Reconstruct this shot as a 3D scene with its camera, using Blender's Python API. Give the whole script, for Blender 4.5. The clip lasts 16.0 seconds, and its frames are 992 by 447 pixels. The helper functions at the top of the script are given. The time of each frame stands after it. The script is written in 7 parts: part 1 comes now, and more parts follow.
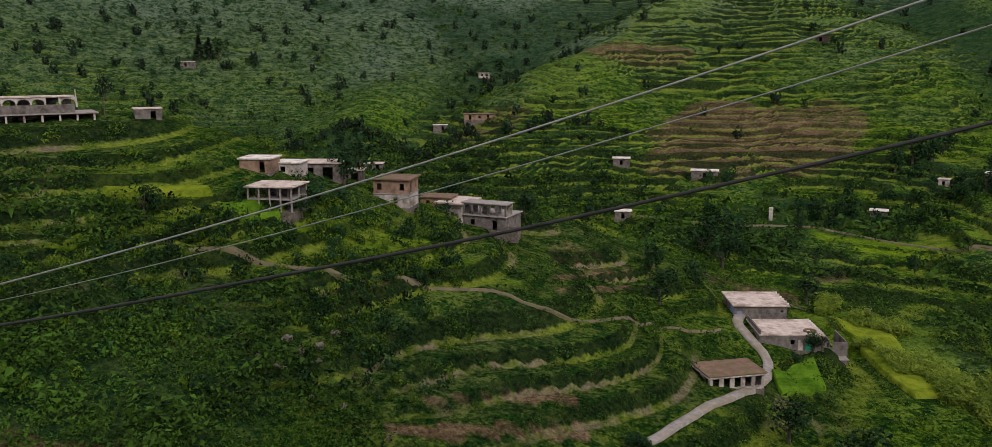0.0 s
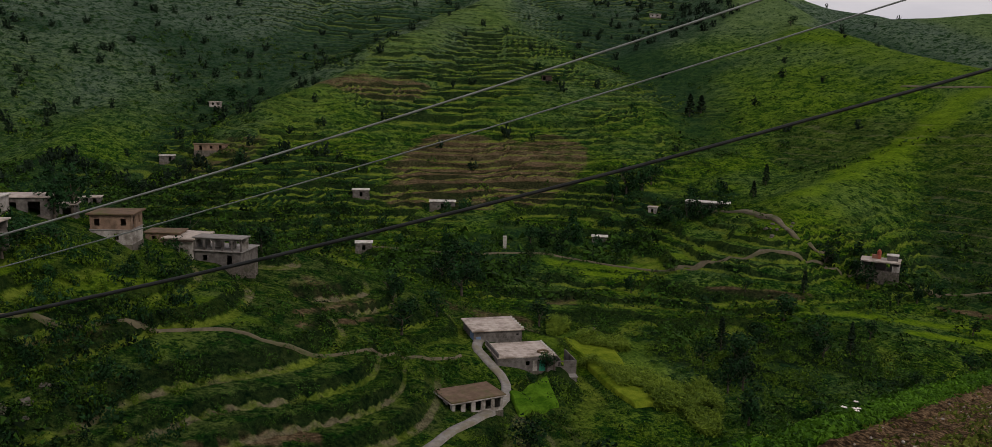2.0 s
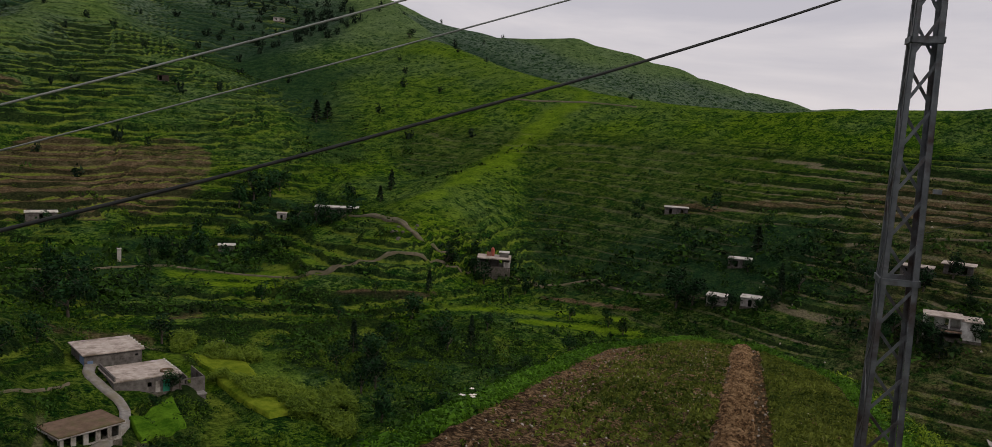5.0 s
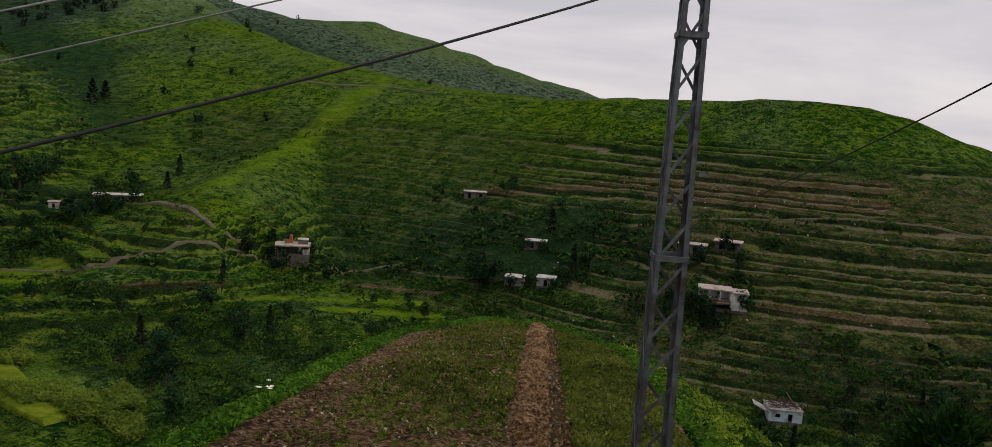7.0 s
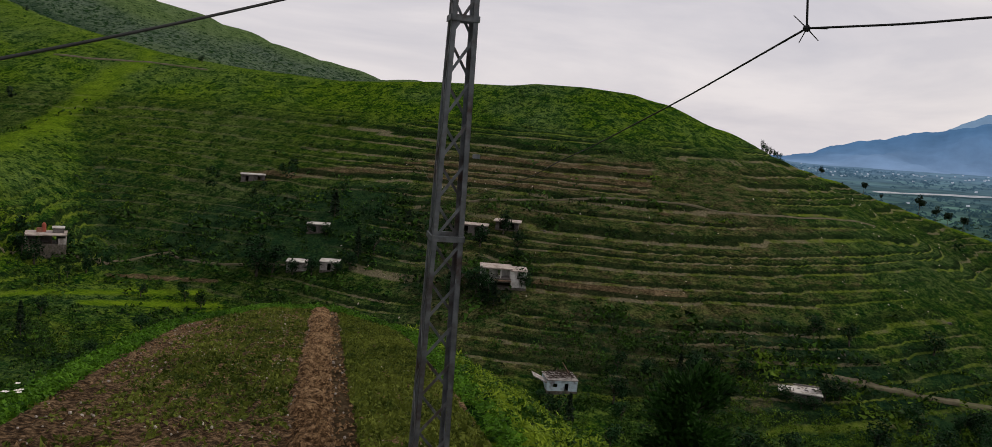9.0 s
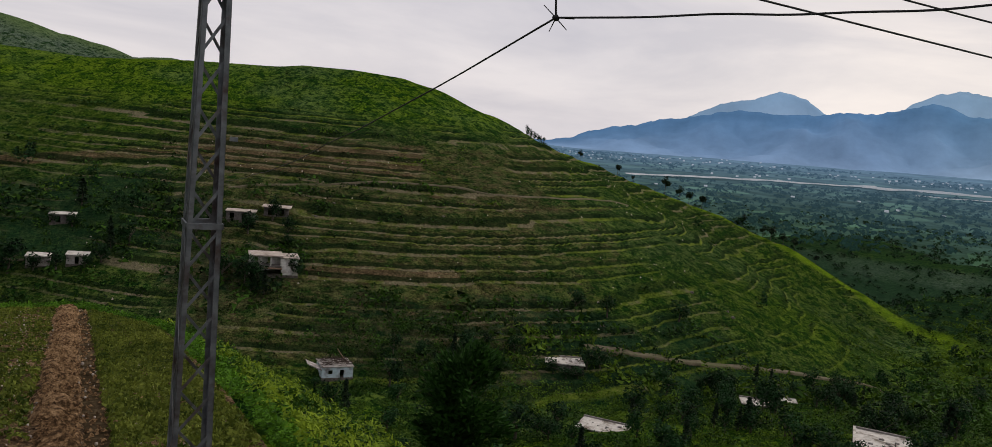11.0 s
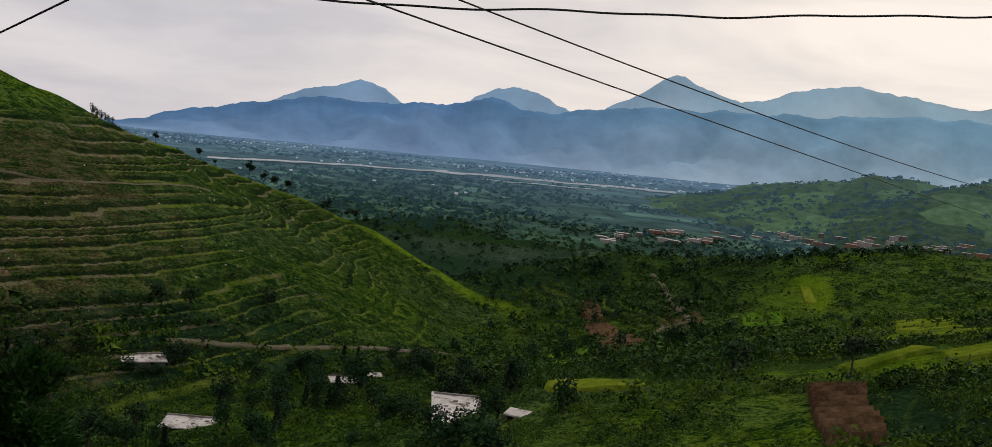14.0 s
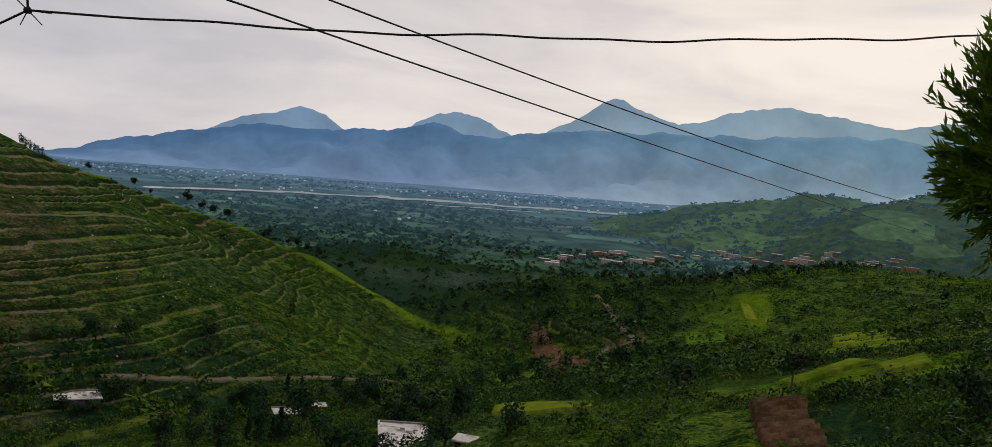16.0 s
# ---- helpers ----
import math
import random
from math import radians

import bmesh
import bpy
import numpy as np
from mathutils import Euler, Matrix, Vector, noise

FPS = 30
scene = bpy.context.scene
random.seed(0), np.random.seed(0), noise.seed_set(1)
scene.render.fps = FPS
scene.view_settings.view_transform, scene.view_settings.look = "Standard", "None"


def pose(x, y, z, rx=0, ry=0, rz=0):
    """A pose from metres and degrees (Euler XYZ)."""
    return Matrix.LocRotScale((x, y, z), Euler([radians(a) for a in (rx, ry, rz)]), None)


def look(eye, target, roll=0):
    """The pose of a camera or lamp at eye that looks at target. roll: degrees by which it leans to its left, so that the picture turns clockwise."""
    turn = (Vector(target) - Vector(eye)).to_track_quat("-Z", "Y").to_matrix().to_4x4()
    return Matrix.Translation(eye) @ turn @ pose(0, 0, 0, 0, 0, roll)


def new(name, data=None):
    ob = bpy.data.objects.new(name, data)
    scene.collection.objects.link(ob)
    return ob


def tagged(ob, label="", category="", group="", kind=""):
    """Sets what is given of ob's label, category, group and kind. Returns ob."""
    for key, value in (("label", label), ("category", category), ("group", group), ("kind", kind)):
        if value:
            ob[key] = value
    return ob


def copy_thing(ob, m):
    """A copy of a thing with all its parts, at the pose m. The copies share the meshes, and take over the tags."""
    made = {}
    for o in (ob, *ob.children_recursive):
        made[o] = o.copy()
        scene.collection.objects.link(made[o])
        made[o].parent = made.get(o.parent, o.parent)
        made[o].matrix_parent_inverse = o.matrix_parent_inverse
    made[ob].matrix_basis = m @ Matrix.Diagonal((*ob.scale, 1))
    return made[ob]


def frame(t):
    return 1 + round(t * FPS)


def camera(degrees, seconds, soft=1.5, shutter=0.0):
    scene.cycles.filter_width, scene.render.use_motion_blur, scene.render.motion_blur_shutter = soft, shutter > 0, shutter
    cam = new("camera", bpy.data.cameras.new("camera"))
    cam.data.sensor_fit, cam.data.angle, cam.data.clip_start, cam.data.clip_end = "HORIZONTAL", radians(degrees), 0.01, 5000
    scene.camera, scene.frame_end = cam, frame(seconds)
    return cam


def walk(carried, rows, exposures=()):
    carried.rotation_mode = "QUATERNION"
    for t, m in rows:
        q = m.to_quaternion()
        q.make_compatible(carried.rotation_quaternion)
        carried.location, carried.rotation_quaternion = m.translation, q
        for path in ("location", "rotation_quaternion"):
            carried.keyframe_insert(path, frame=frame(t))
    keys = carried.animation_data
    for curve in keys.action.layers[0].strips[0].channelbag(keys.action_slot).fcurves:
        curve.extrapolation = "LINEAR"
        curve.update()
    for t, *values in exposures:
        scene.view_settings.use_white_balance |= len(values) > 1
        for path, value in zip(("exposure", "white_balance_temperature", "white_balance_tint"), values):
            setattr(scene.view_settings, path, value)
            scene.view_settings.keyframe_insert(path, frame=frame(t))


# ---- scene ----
import functools

# The eye of the camera turns on a short arc about the body that carries it.
cam = camera(59.95, 16.0, soft=0.65)
ARM = 0.35
ROWS = [  # seconds, pitch, roll, yaw
    (0.0, -11.00, 0.14, 2.50),
    (0.5, -12.44, -0.12, 0.41),
    (1.0, -12.01, -0.58, -3.31),
    (1.5, -10.08, -1.07, -8.48),
    (2.0, -8.70, -1.52, -14.59),
    (2.5, -8.06, -1.69, -18.75),
    (3.0, -7.65, -1.74, -22.50),
    (3.5, -7.41, -1.91, -27.14),
    (4.0, -7.25, -2.30, -31.15),
    (4.5, -7.26, -2.94, -35.78),
    (7.0, -7.45, -4.12, -52.09),
    (7.5, -7.10, -4.96, -60.13),
    (8.0, -7.07, -5.33, -63.53),
    (10.5, -7.59, -5.05, -75.42),
    (11.0, -7.13, -5.77, -81.59),
    (11.5, -6.71, -6.42, -88.24),
    (12.0, -6.35, -6.94, -94.37),
    (12.5, -6.20, -7.15, -99.07),
    (13.0, -6.00, -7.32, -103.16),
    (13.5, -5.48, -7.48, -107.38),
    (14.0, -5.03, -7.26, -108.80),
    (14.5, -4.21, -7.16, -110.47),
    (15.0, -3.57, -6.93, -111.93),
    (15.5, -3.19, -6.65, -112.64),
    (16.0, -2.96, -6.35, -112.64),
]


def carried_pose(pitch, roll, yaw):
    a = radians(-yaw)
    return pose(ARM * math.sin(a), ARM * math.cos(a), 0, 90 + pitch, roll, yaw)


EXPOSURES = [(0.0, 0.66, 6500, 16), (0.5, 1.3, 6500, 22), (1.0, 0.82, 6500, 20), (1.5, 0.20, 6500, 13), (2.0, -0.08, 6500, 11), (4.5, -0.06, 6500, 11), (7.0, 0.06, 6500, 10), (11.0, 0.10, 6500, 10), (12.5, 0.06, 6500, 10), (16.0, -0.10, 6500, 10)]
walk(cam, [(t, carried_pose(p, r, y)) for t, p, r, y in ROWS], EXPOSURES)

# ---- light: an overcast evening sky, brighter toward the valley ----
SUN_AZ, SUN_EL = 150.0, 38.0


def nodes_of(tree):
    tree.nodes.clear()

    def add(kind, ins=None, operation="", data_type="", blend_type="", use_clamp=False, attribute_name=""):
        n = tree.nodes.new(kind)
        if operation:
            n.operation = operation
        if data_type:
            n.data_type = data_type
        if blend_type:
            n.blend_type = blend_type
        if use_clamp:
            n.use_clamp = True
        if attribute_name:
            n.attribute_name = attribute_name
        for k, v in (ins or {}).items():
            if hasattr(v, "is_output"):
                tree.links.new(v, n.inputs[k])
            else:
                n.inputs[k].default_value = v
        return n
    return add


def build_world():
    w = bpy.data.worlds.new("overcast_sky")
    w.use_nodes = True
    scene.world = w
    add = nodes_of(w.node_tree)
    sky = add("ShaderNodeTexSky")
    sky.sky_type, sky.sun_disc = "NISHITA", False
    sky.sun_elevation, sky.sun_rotation = radians(SUN_EL), radians(SUN_AZ)
    co = add("ShaderNodeTexCoord")
    sq = add("ShaderNodeMapping", {"Vector": co.outputs["Generated"], "Scale": (1.0, 1.0, 4.5)})
    n1 = add("ShaderNodeTexNoise", {"Vector": sq.outputs[0], "Scale": 2.6, "Detail": 6.0, "Roughness": 0.55, "Distortion": 0.4})
    ramp = add("ShaderNodeValToRGB", {"Fac": n1.outputs["Fac"]})
    cr = ramp.color_ramp
    cr.elements[0].position, cr.elements[0].color = 0.34, (0.60, 0.575, 0.625, 1)
    cr.elements[1].position, cr.elements[1].color = 0.62, (0.82, 0.765, 0.775, 1)
    # the cloud is thinner and warmer toward the sun's side
    side = add("ShaderNodeVectorMath", {0: co.outputs["Generated"],
               1: (math.sin(radians(135)) * 0.96, math.cos(radians(135)) * 0.96, 0.25)}, operation="DOT_PRODUCT")
    mr = add("ShaderNodeMapRange", {"Value": side.outputs["Value"], "From Min": 0.66, "From Max": 0.99, "To Min": 0.0, "To Max": 1.0})
    warm = add("ShaderNodeMix", {"Factor": mr.outputs[0], 6: ramp.outputs[0], 7: (1.0, 0.95, 0.83, 1)}, data_type="RGBA", blend_type="MULTIPLY")
    gain = add("ShaderNodeMix", {"Factor": mr.outputs[0], 6: (1, 1, 1, 1), 7: (1.36, 1.36, 1.36, 1)}, data_type="RGBA")
    lit = add("ShaderNodeMix", {"Factor": 1.0, 6: warm.outputs[2], 7: gain.outputs[2]}, data_type="RGBA", blend_type="MULTIPLY")
    b1 = add("ShaderNodeBackground", {"Color": sky.outputs[0], "Strength": 0.08})
    b2 = add("ShaderNodeBackground", {"Color": lit.outputs[2], "Strength": 0.95})
    mix = add("ShaderNodeMixShader", {0: 0.92, 1: b1.outputs[0], 2: b2.outputs[0]})
    add("ShaderNodeOutputWorld", {"Surface": mix.outputs[0]})


build_world()
sun = new("sun", bpy.data.lights.new("sun", "SUN"))
sun.data.energy, sun.data.angle, sun.data.color = 1.2, radians(16), (1.0, 0.93, 0.80)
sa, se = radians(SUN_AZ), radians(SUN_EL)
sun.matrix_world = look((100 * math.sin(sa) * math.cos(se), 100 * math.cos(sa) * math.cos(se), 100 * math.sin(se)), (0, 0, 0))

# ---- materials ----


def soft_noise(add, vec, scale, detail=4.0, rough=0.55):
    return add("ShaderNodeTexNoise", {"Vector": vec, "Scale": scale, "Detail": detail, "Roughness": rough}).outputs["Fac"]


def ramp_of(add, fac, stops):
    n = add("ShaderNodeValToRGB", {"Fac": fac})
    cr = n.color_ramp
    while len(cr.elements) < len(stops):
        cr.elements.new(0.5)
    for e, (p, c) in zip(cr.elements, stops):
        e.position, e.color = p, (*c, 1)
    return n.outputs[0]


def mixed(add, fac, a, b, how="MIX"):
    return add("ShaderNodeMix", {"Factor": fac, 6: a if hasattr(a, "is_output") else (*a, 1),
                                 7: b if hasattr(b, "is_output") else (*b, 1)}, data_type="RGBA", blend_type=how).outputs[2]


MATS = {}


def plain(name, dark, light, scale=3.0, rough=0.85, metal=0.0, bump=0.15, stain=None, stain_scale=0.6, by_object=0.0):
    """Two tones of grain, an optional larger stain, relief."""
    if name in MATS:
        return MATS[name]
    m = MATS[name] = bpy.data.materials.new(name)
    m.use_nodes = True
    add = nodes_of(m.node_tree)
    co = add("ShaderNodeTexCoord").outputs["Object"]
    fine = soft_noise(add, co, scale, 6.0)
    col = ramp_of(add, fine, [(0.3, dark), (0.7, light)])
    if stain:
        big = soft_noise(add, co, stain_scale, 5.0, 0.65)
        mask = add("ShaderNodeMapRange", {"Value": big, "From Min": 0.48, "From Max": 0.66}).outputs[0]
        col = mixed(add, mask, col, stain)
    if by_object:
        rnd = add("ShaderNodeObjectInfo").outputs["Random"]
        v = add("ShaderNodeMapRange", {"Value": rnd, "To Min": 1 - by_object, "To Max": 1 + by_object}).outputs[0]
        hsv = add("ShaderNodeHueSaturation", {"Color": col, "Value": v})
        col = hsv.outputs[0]
    b = add("ShaderNodeBump", {"Height": fine, "Strength": bump, "Distance": 0.05})
    p = add("ShaderNodeBsdfPrincipled", {"Base Color": col, "Roughness": rough, "Metallic": metal, "Normal": b.outputs[0]})
    p.inputs["Specular IOR Level"].default_value = 0.15
    add("ShaderNodeOutputMaterial", {"Surface": p.outputs[0]})
    return m


def leafy(name, dark, light, scale=0.5, glow=0.35):
    """Foliage: each leaf or clump has its own tone, and lets a little light through."""
    if name in MATS:
        return MATS[name]
    m = MATS[name] = bpy.data.materials.new(name)
    m.use_nodes = True
    add = nodes_of(m.node_tree)
    geo = add("ShaderNodeNewGeometry")
    co = add("ShaderNodeTexCoord").outputs["Object"]
    big = soft_noise(add, geo.outputs["Position"], scale * 0.1, 3.0)
    isl = add("ShaderNodeMath", {0: geo.outputs["Random Per Island"], 1: 0.50}, operation="MULTIPLY").outputs[0]
    clump = soft_noise(add, geo.outputs["Position"], scale * 0.7, 2.0)
    big = add("ShaderNodeMath", {0: clump, 1: 1.1, 2: big}, operation="MULTIPLY_ADD").outputs[0]
    f = add("ShaderNodeMath", {0: big, 1: isl}, operation="ADD").outputs[0]
    f = add("ShaderNodeMath", {0: f, 1: 0.86}, operation="SUBTRACT").outputs[0]
    col = ramp_of(add, f, [(0.1, dark), (0.85, light)])
    d = add("ShaderNodeBsdfPrincipled", {"Base Color": col, "Roughness": 0.7})
    d.inputs["Specular IOR Level"].default_value = 0.08
    t = add("ShaderNodeBsdfTranslucent", {"Color": col})
    s = add("ShaderNodeMixShader", {0: glow, 1: d.outputs[0], 2: t.outputs[0]})
    add("ShaderNodeOutputMaterial", {"Surface": s.outputs[0]})
    return m


def ground_material():
    """Grass, scrub and bare earth: scrub and earth on the steep faces of the terraces, grass on their treads."""
    m = MATS["hillside"] = bpy.data.materials.new("hillside")
    m.use_nodes = True
    add = nodes_of(m.node_tree)
    geo = add("ShaderNodeNewGeometry")
    pos = geo.outputs["Position"]
    a_soil = add("ShaderNodeAttribute", attribute_name="soil").outputs["Fac"]
    a_lush = add("ShaderNodeAttribute", attribute_name="lush").outputs["Fac"]
    a_wood = add("ShaderNodeAttribute", attribute_name="wood").outputs["Fac"]
    big = soft_noise(add, pos, 0.018, 5.0, 0.6)
    mid = soft_noise(add, pos, 0.16, 6.0, 0.65)
    fine = soft_noise(add, pos, 1.3, 7.0, 0.8)
    tuft = soft_noise(add, pos, 0.38, 8.0, 0.72)
    level = add("ShaderNodeMapping", {"Vector": pos, "Scale": (0.4, 0.4, 1.5)}).outputs[0]
    strata = soft_noise(add, level, 0.55, 7.0, 0.68)
    # the place on a terrace: tread, worn edge, or the bank below it
    grip = add("ShaderNodeAttribute", attribute_name="grip").outputs["Fac"]
    tier = add("ShaderNodeAttribute", attribute_name="tier").outputs["Fac"]
    tier = add("ShaderNodeMath", {0: tuft, 1: 0.09, 2: tier}, operation="MULTIPLY_ADD").outputs[0]
    frac = add("ShaderNodeMath", {0: tier}, operation="FRACT").outputs[0]
    up = add("ShaderNodeMapRange", {"Value": frac, "From Min": 0.64, "From Max": 0.68}).outputs[0]
    down = add("ShaderNodeMapRange", {"Value": frac, "From Min": 0.78, "From Max": 0.82, "To Min": 1.0, "To Max": 0.0}).outputs[0]
    a_ledge = add("ShaderNodeMath", {0: up, 1: down}, operation="MULTIPLY").outputs[0]
    patchy = add("ShaderNodeMapRange", {"Value": mid, "From Min": 0.36, "From Max": 0.52, "To Min": 0.3, "To Max": 1.0}).outputs[0]
    a_ledge = add("ShaderNodeMath", {0: a_ledge, 1: patchy}, operation="MULTIPLY").outputs[0]
    a_ledge = add("ShaderNodeMath", {0: a_ledge, 1: grip}, operation="MULTIPLY").outputs[0]
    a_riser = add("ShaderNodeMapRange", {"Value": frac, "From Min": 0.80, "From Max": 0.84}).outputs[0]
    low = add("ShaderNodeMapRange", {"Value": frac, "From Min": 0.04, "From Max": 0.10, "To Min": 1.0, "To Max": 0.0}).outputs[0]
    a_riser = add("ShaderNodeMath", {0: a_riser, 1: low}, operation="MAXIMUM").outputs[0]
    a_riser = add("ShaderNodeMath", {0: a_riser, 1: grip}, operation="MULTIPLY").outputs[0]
    blend = add("ShaderNodeMath", {0: mid, 1: 0.32}, operation="MULTIPLY").outputs[0]
    blend = add("ShaderNodeMath", {0: fine, 1: 0.68, 2: blend}, operation="MULTIPLY_ADD").outputs[0]
    grass = ramp_of(add, blend, [(0.43, (0.0048, 0.0221, 0.0021)), (0.49, (0.0249, 0.0600, 0.0050)), (0.555, (0.0936, 0.1422, 0.0109))])
    # dry grass tone, made pale and bluish to stand for haze on far slopes
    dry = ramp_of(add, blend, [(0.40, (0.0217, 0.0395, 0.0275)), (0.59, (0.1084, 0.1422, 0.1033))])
    dry_haze = add("ShaderNodeMapRange", {"Value": big, "From Min": 0.46, "From Max": 0.66, "To Max": 0.3}).outputs[0]
    a_haze = add("ShaderNodeAttribute", attribute_name="far_haze").outputs["Fac"]
    dry_haze = add("ShaderNodeMath", {0: a_haze, 1: 0.95, 2: dry_haze}, operation="MULTIPLY_ADD", use_clamp=True).outputs[0]
    col = mixed(add, dry_haze, grass, dry)
    a_nose = add("ShaderNodeAttribute", attribute_name="nose").outputs["Fac"]
    # olive thin cover; on the nose its sunless darkness is put into it too
    thin = ramp_of(add, blend, [(0.43, (0.0055, 0.0117, 0.0036)), (0.50, (0.0202, 0.0327, 0.0097)), (0.56, (0.0491, 0.0631, 0.0239))])
    nm = add("ShaderNodeMapRange", {"Value": strata, "From Min": 0.34, "From Max": 0.58, "To Min": 1.0, "To Max": 0.55}).outputs[0]
    nm = add("ShaderNodeMath", {0: nm, 1: a_nose}, operation="MULTIPLY").outputs[0]
    col = mixed(add, nm, col, thin)
    lush = ramp_of(add, blend, [(0.40, (0.0343, 0.0790, 0.0050)), (0.61, (0.1326, 0.1975, 0.0109))])
    col = mixed(add, a_lush, col, lush)
    # patches of herb and shrub cover
    herb = ramp_of(add, fine, [(0.42, (0.0014, 0.0079, 0.0029)), (0.58, (0.0101, 0.0379, 0.0060))])
    lum = add("ShaderNodeMath", {0: a_lush, 1: -0.12, 2: tuft}, operation="MULTIPLY_ADD").outputs[0]
    tm = add("ShaderNodeMapRange", {"Value": lum, "From Min": 0.505, "From Max": 0.55}).outputs[0]
    tm = add("ShaderNodeMath", {0: tm, 1: 0.9}, operation="MULTIPLY").outputs[0]
    col = mixed(add, tm, col, herb)
    wood = ramp_of(add, blend, [(0.40, (0.0044, 0.0150, 0.0080)), (0.61, (0.0173, 0.0427, 0.0183))])
    col = mixed(add, a_wood, col, wood)
    earth = ramp_of(add, blend, [(0.40, (0.0240, 0.0170, 0.0090)), (0.50, (0.0700, 0.0500, 0.0280)), (0.59, (0.1500, 0.1120, 0.0660))])
    sm = add("ShaderNodeMath", {0: strata, 1: -0.45}, operation="ADD").outputs[0]
    sm = add("ShaderNodeMath", {0: sm, 1: 3.0}, operation="MULTIPLY").outputs[0]
    sm = add("ShaderNodeMath", {0: a_soil, 1: 2.2, 2: sm}, operation="MULTIPLY_ADD").outputs[0]
    sm = add("ShaderNodeMath", {0: sm, 1: -0.9}, operation="ADD", use_clamp=True).outputs[0]
    col = mixed(add, sm, col, earth)
    pale = ramp_of(add, fine, [(0.38, (0.0546, 0.0869, 0.0094)), (0.62, (0.1483, 0.1857, 0.0264))])
    worn = ramp_of(add, fine, [(0.38, (0.0660, 0.0600, 0.0340)), (0.62, (0.1800, 0.1550, 0.1020))])
    wm = add("ShaderNodeMath", {0: a_nose, 1: mid}, operation="MULTIPLY").outputs[0]
    wm = add("ShaderNodeMapRange", {"Value": wm, "From Min": 0.40, "From Max": 0.52}).outputs[0]
    pale = mixed(add, wm, pale, worn)
    # the painted haze also fades the pale ledges of far slopes
    thick = add("ShaderNodeMath", {0: a_haze, 1: -0.45, 2: 0.92}, operation="MULTIPLY_ADD").outputs[0]
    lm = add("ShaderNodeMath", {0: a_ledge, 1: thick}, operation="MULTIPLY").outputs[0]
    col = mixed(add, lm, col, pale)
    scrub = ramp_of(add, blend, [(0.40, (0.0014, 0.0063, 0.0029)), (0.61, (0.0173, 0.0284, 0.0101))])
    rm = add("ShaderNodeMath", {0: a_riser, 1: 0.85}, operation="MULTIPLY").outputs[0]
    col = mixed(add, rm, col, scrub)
    hgt = add("ShaderNodeMath", {0: fine, 1: 0.35, 2: mid}, operation="MULTIPLY_ADD").outputs[0]
    b = add("ShaderNodeBump", {"Height": hgt, "Strength": 1.0, "Distance": 0.9})
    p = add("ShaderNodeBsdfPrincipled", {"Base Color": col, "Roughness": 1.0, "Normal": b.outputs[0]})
    p.inputs["Specular IOR Level"].default_value = 0.0
    add("ShaderNodeOutputMaterial", {"Surface": p.outputs[0]})
    return m


# ---- the lie of the land ----


def at(az, r, el):
    """A point from its compass angle, its distance and its angle above the eye's level."""
    a = radians(az)
    return (r * math.sin(a), r * math.cos(a), r * math.tan(radians(el)))


def lattice(ix, iy, seed):
    h = (ix.astype(np.int64) * 374761393 + iy.astype(np.int64) * 668265263 + seed * 974634533) & 0x7FFFFFFF
    h = ((h ^ (h >> 13)) * 1274126177) & 0x7FFFFFFF
    return ((h ^ (h >> 16)) & 0xFFFF) / 65535.0


def value_noise(x, y, seed):
    ix, iy = np.floor(x), np.floor(y)
    fx, fy = x - ix, y - iy
    fx, fy = fx * fx * (3 - 2 * fx), fy * fy * (3 - 2 * fy)
    a, b = lattice(ix, iy, seed), lattice(ix + 1, iy, seed)
    c, d = lattice(ix, iy + 1, seed), lattice(ix + 1, iy + 1, seed)
    return (a + (b - a) * fx) * (1 - fy) + (c + (d - c) * fx) * fy


def fbm(x, y, scale, octaves=4, seed=0):
    """Noise about zero, from -1 to 1 or so, whose largest lumps are scale metres across."""
    s, amp, tot = 0.0, 1.0, 0.0
    for k in range(octaves):
        f = 2.0 ** k / scale
        s = s + amp * (value_noise(x * f + 17.3 * k, y * f - 9.1 * k, seed + k) - 0.5) * 2
        tot += amp
        amp *= 0.5
    return s / tot * 1.5


def soft_max(a, b, k):
    h = np.clip(0.5 + 0.5 * (a - b) / k, 0, 1)
    return b * (1 - h) + a * h + k * h * (1 - h)


def smooth(x, lo, hi):
    t = np.clip((x - lo) / (hi - lo), 0, 1)
    return t * t * (3 - 2 * t)


def ridge(x, y, crest, near_slope, far_slope, width):
    """A ridge along a crest line of points; far_slope is the fall on the left of the line."""
    best = np.full(x.shape, -1e9)
    for (x0, y0, z0), (x1, y1, z1) in zip(crest, crest[1:]):
        dx, dy = x1 - x0, y1 - y0
        t = np.clip(((x - x0) * dx + (y - y0) * dy) / (dx * dx + dy * dy), 0, 1)
        px, py = x0 + t * dx, y0 + t * dy
        d = np.hypot(x - px, y - py)
        lean = (dx * (y - py) - dy * (x - px)) / (math.hypot(dx, dy) * np.maximum(d, 1e-6))
        s = near_slope + (far_slope - near_slope) * (0.5 + 0.5 * lean)
        best = np.maximum(best, z0 + t * (z1 - z0) - s * (np.sqrt(d * d + width * width) - width))
    return best


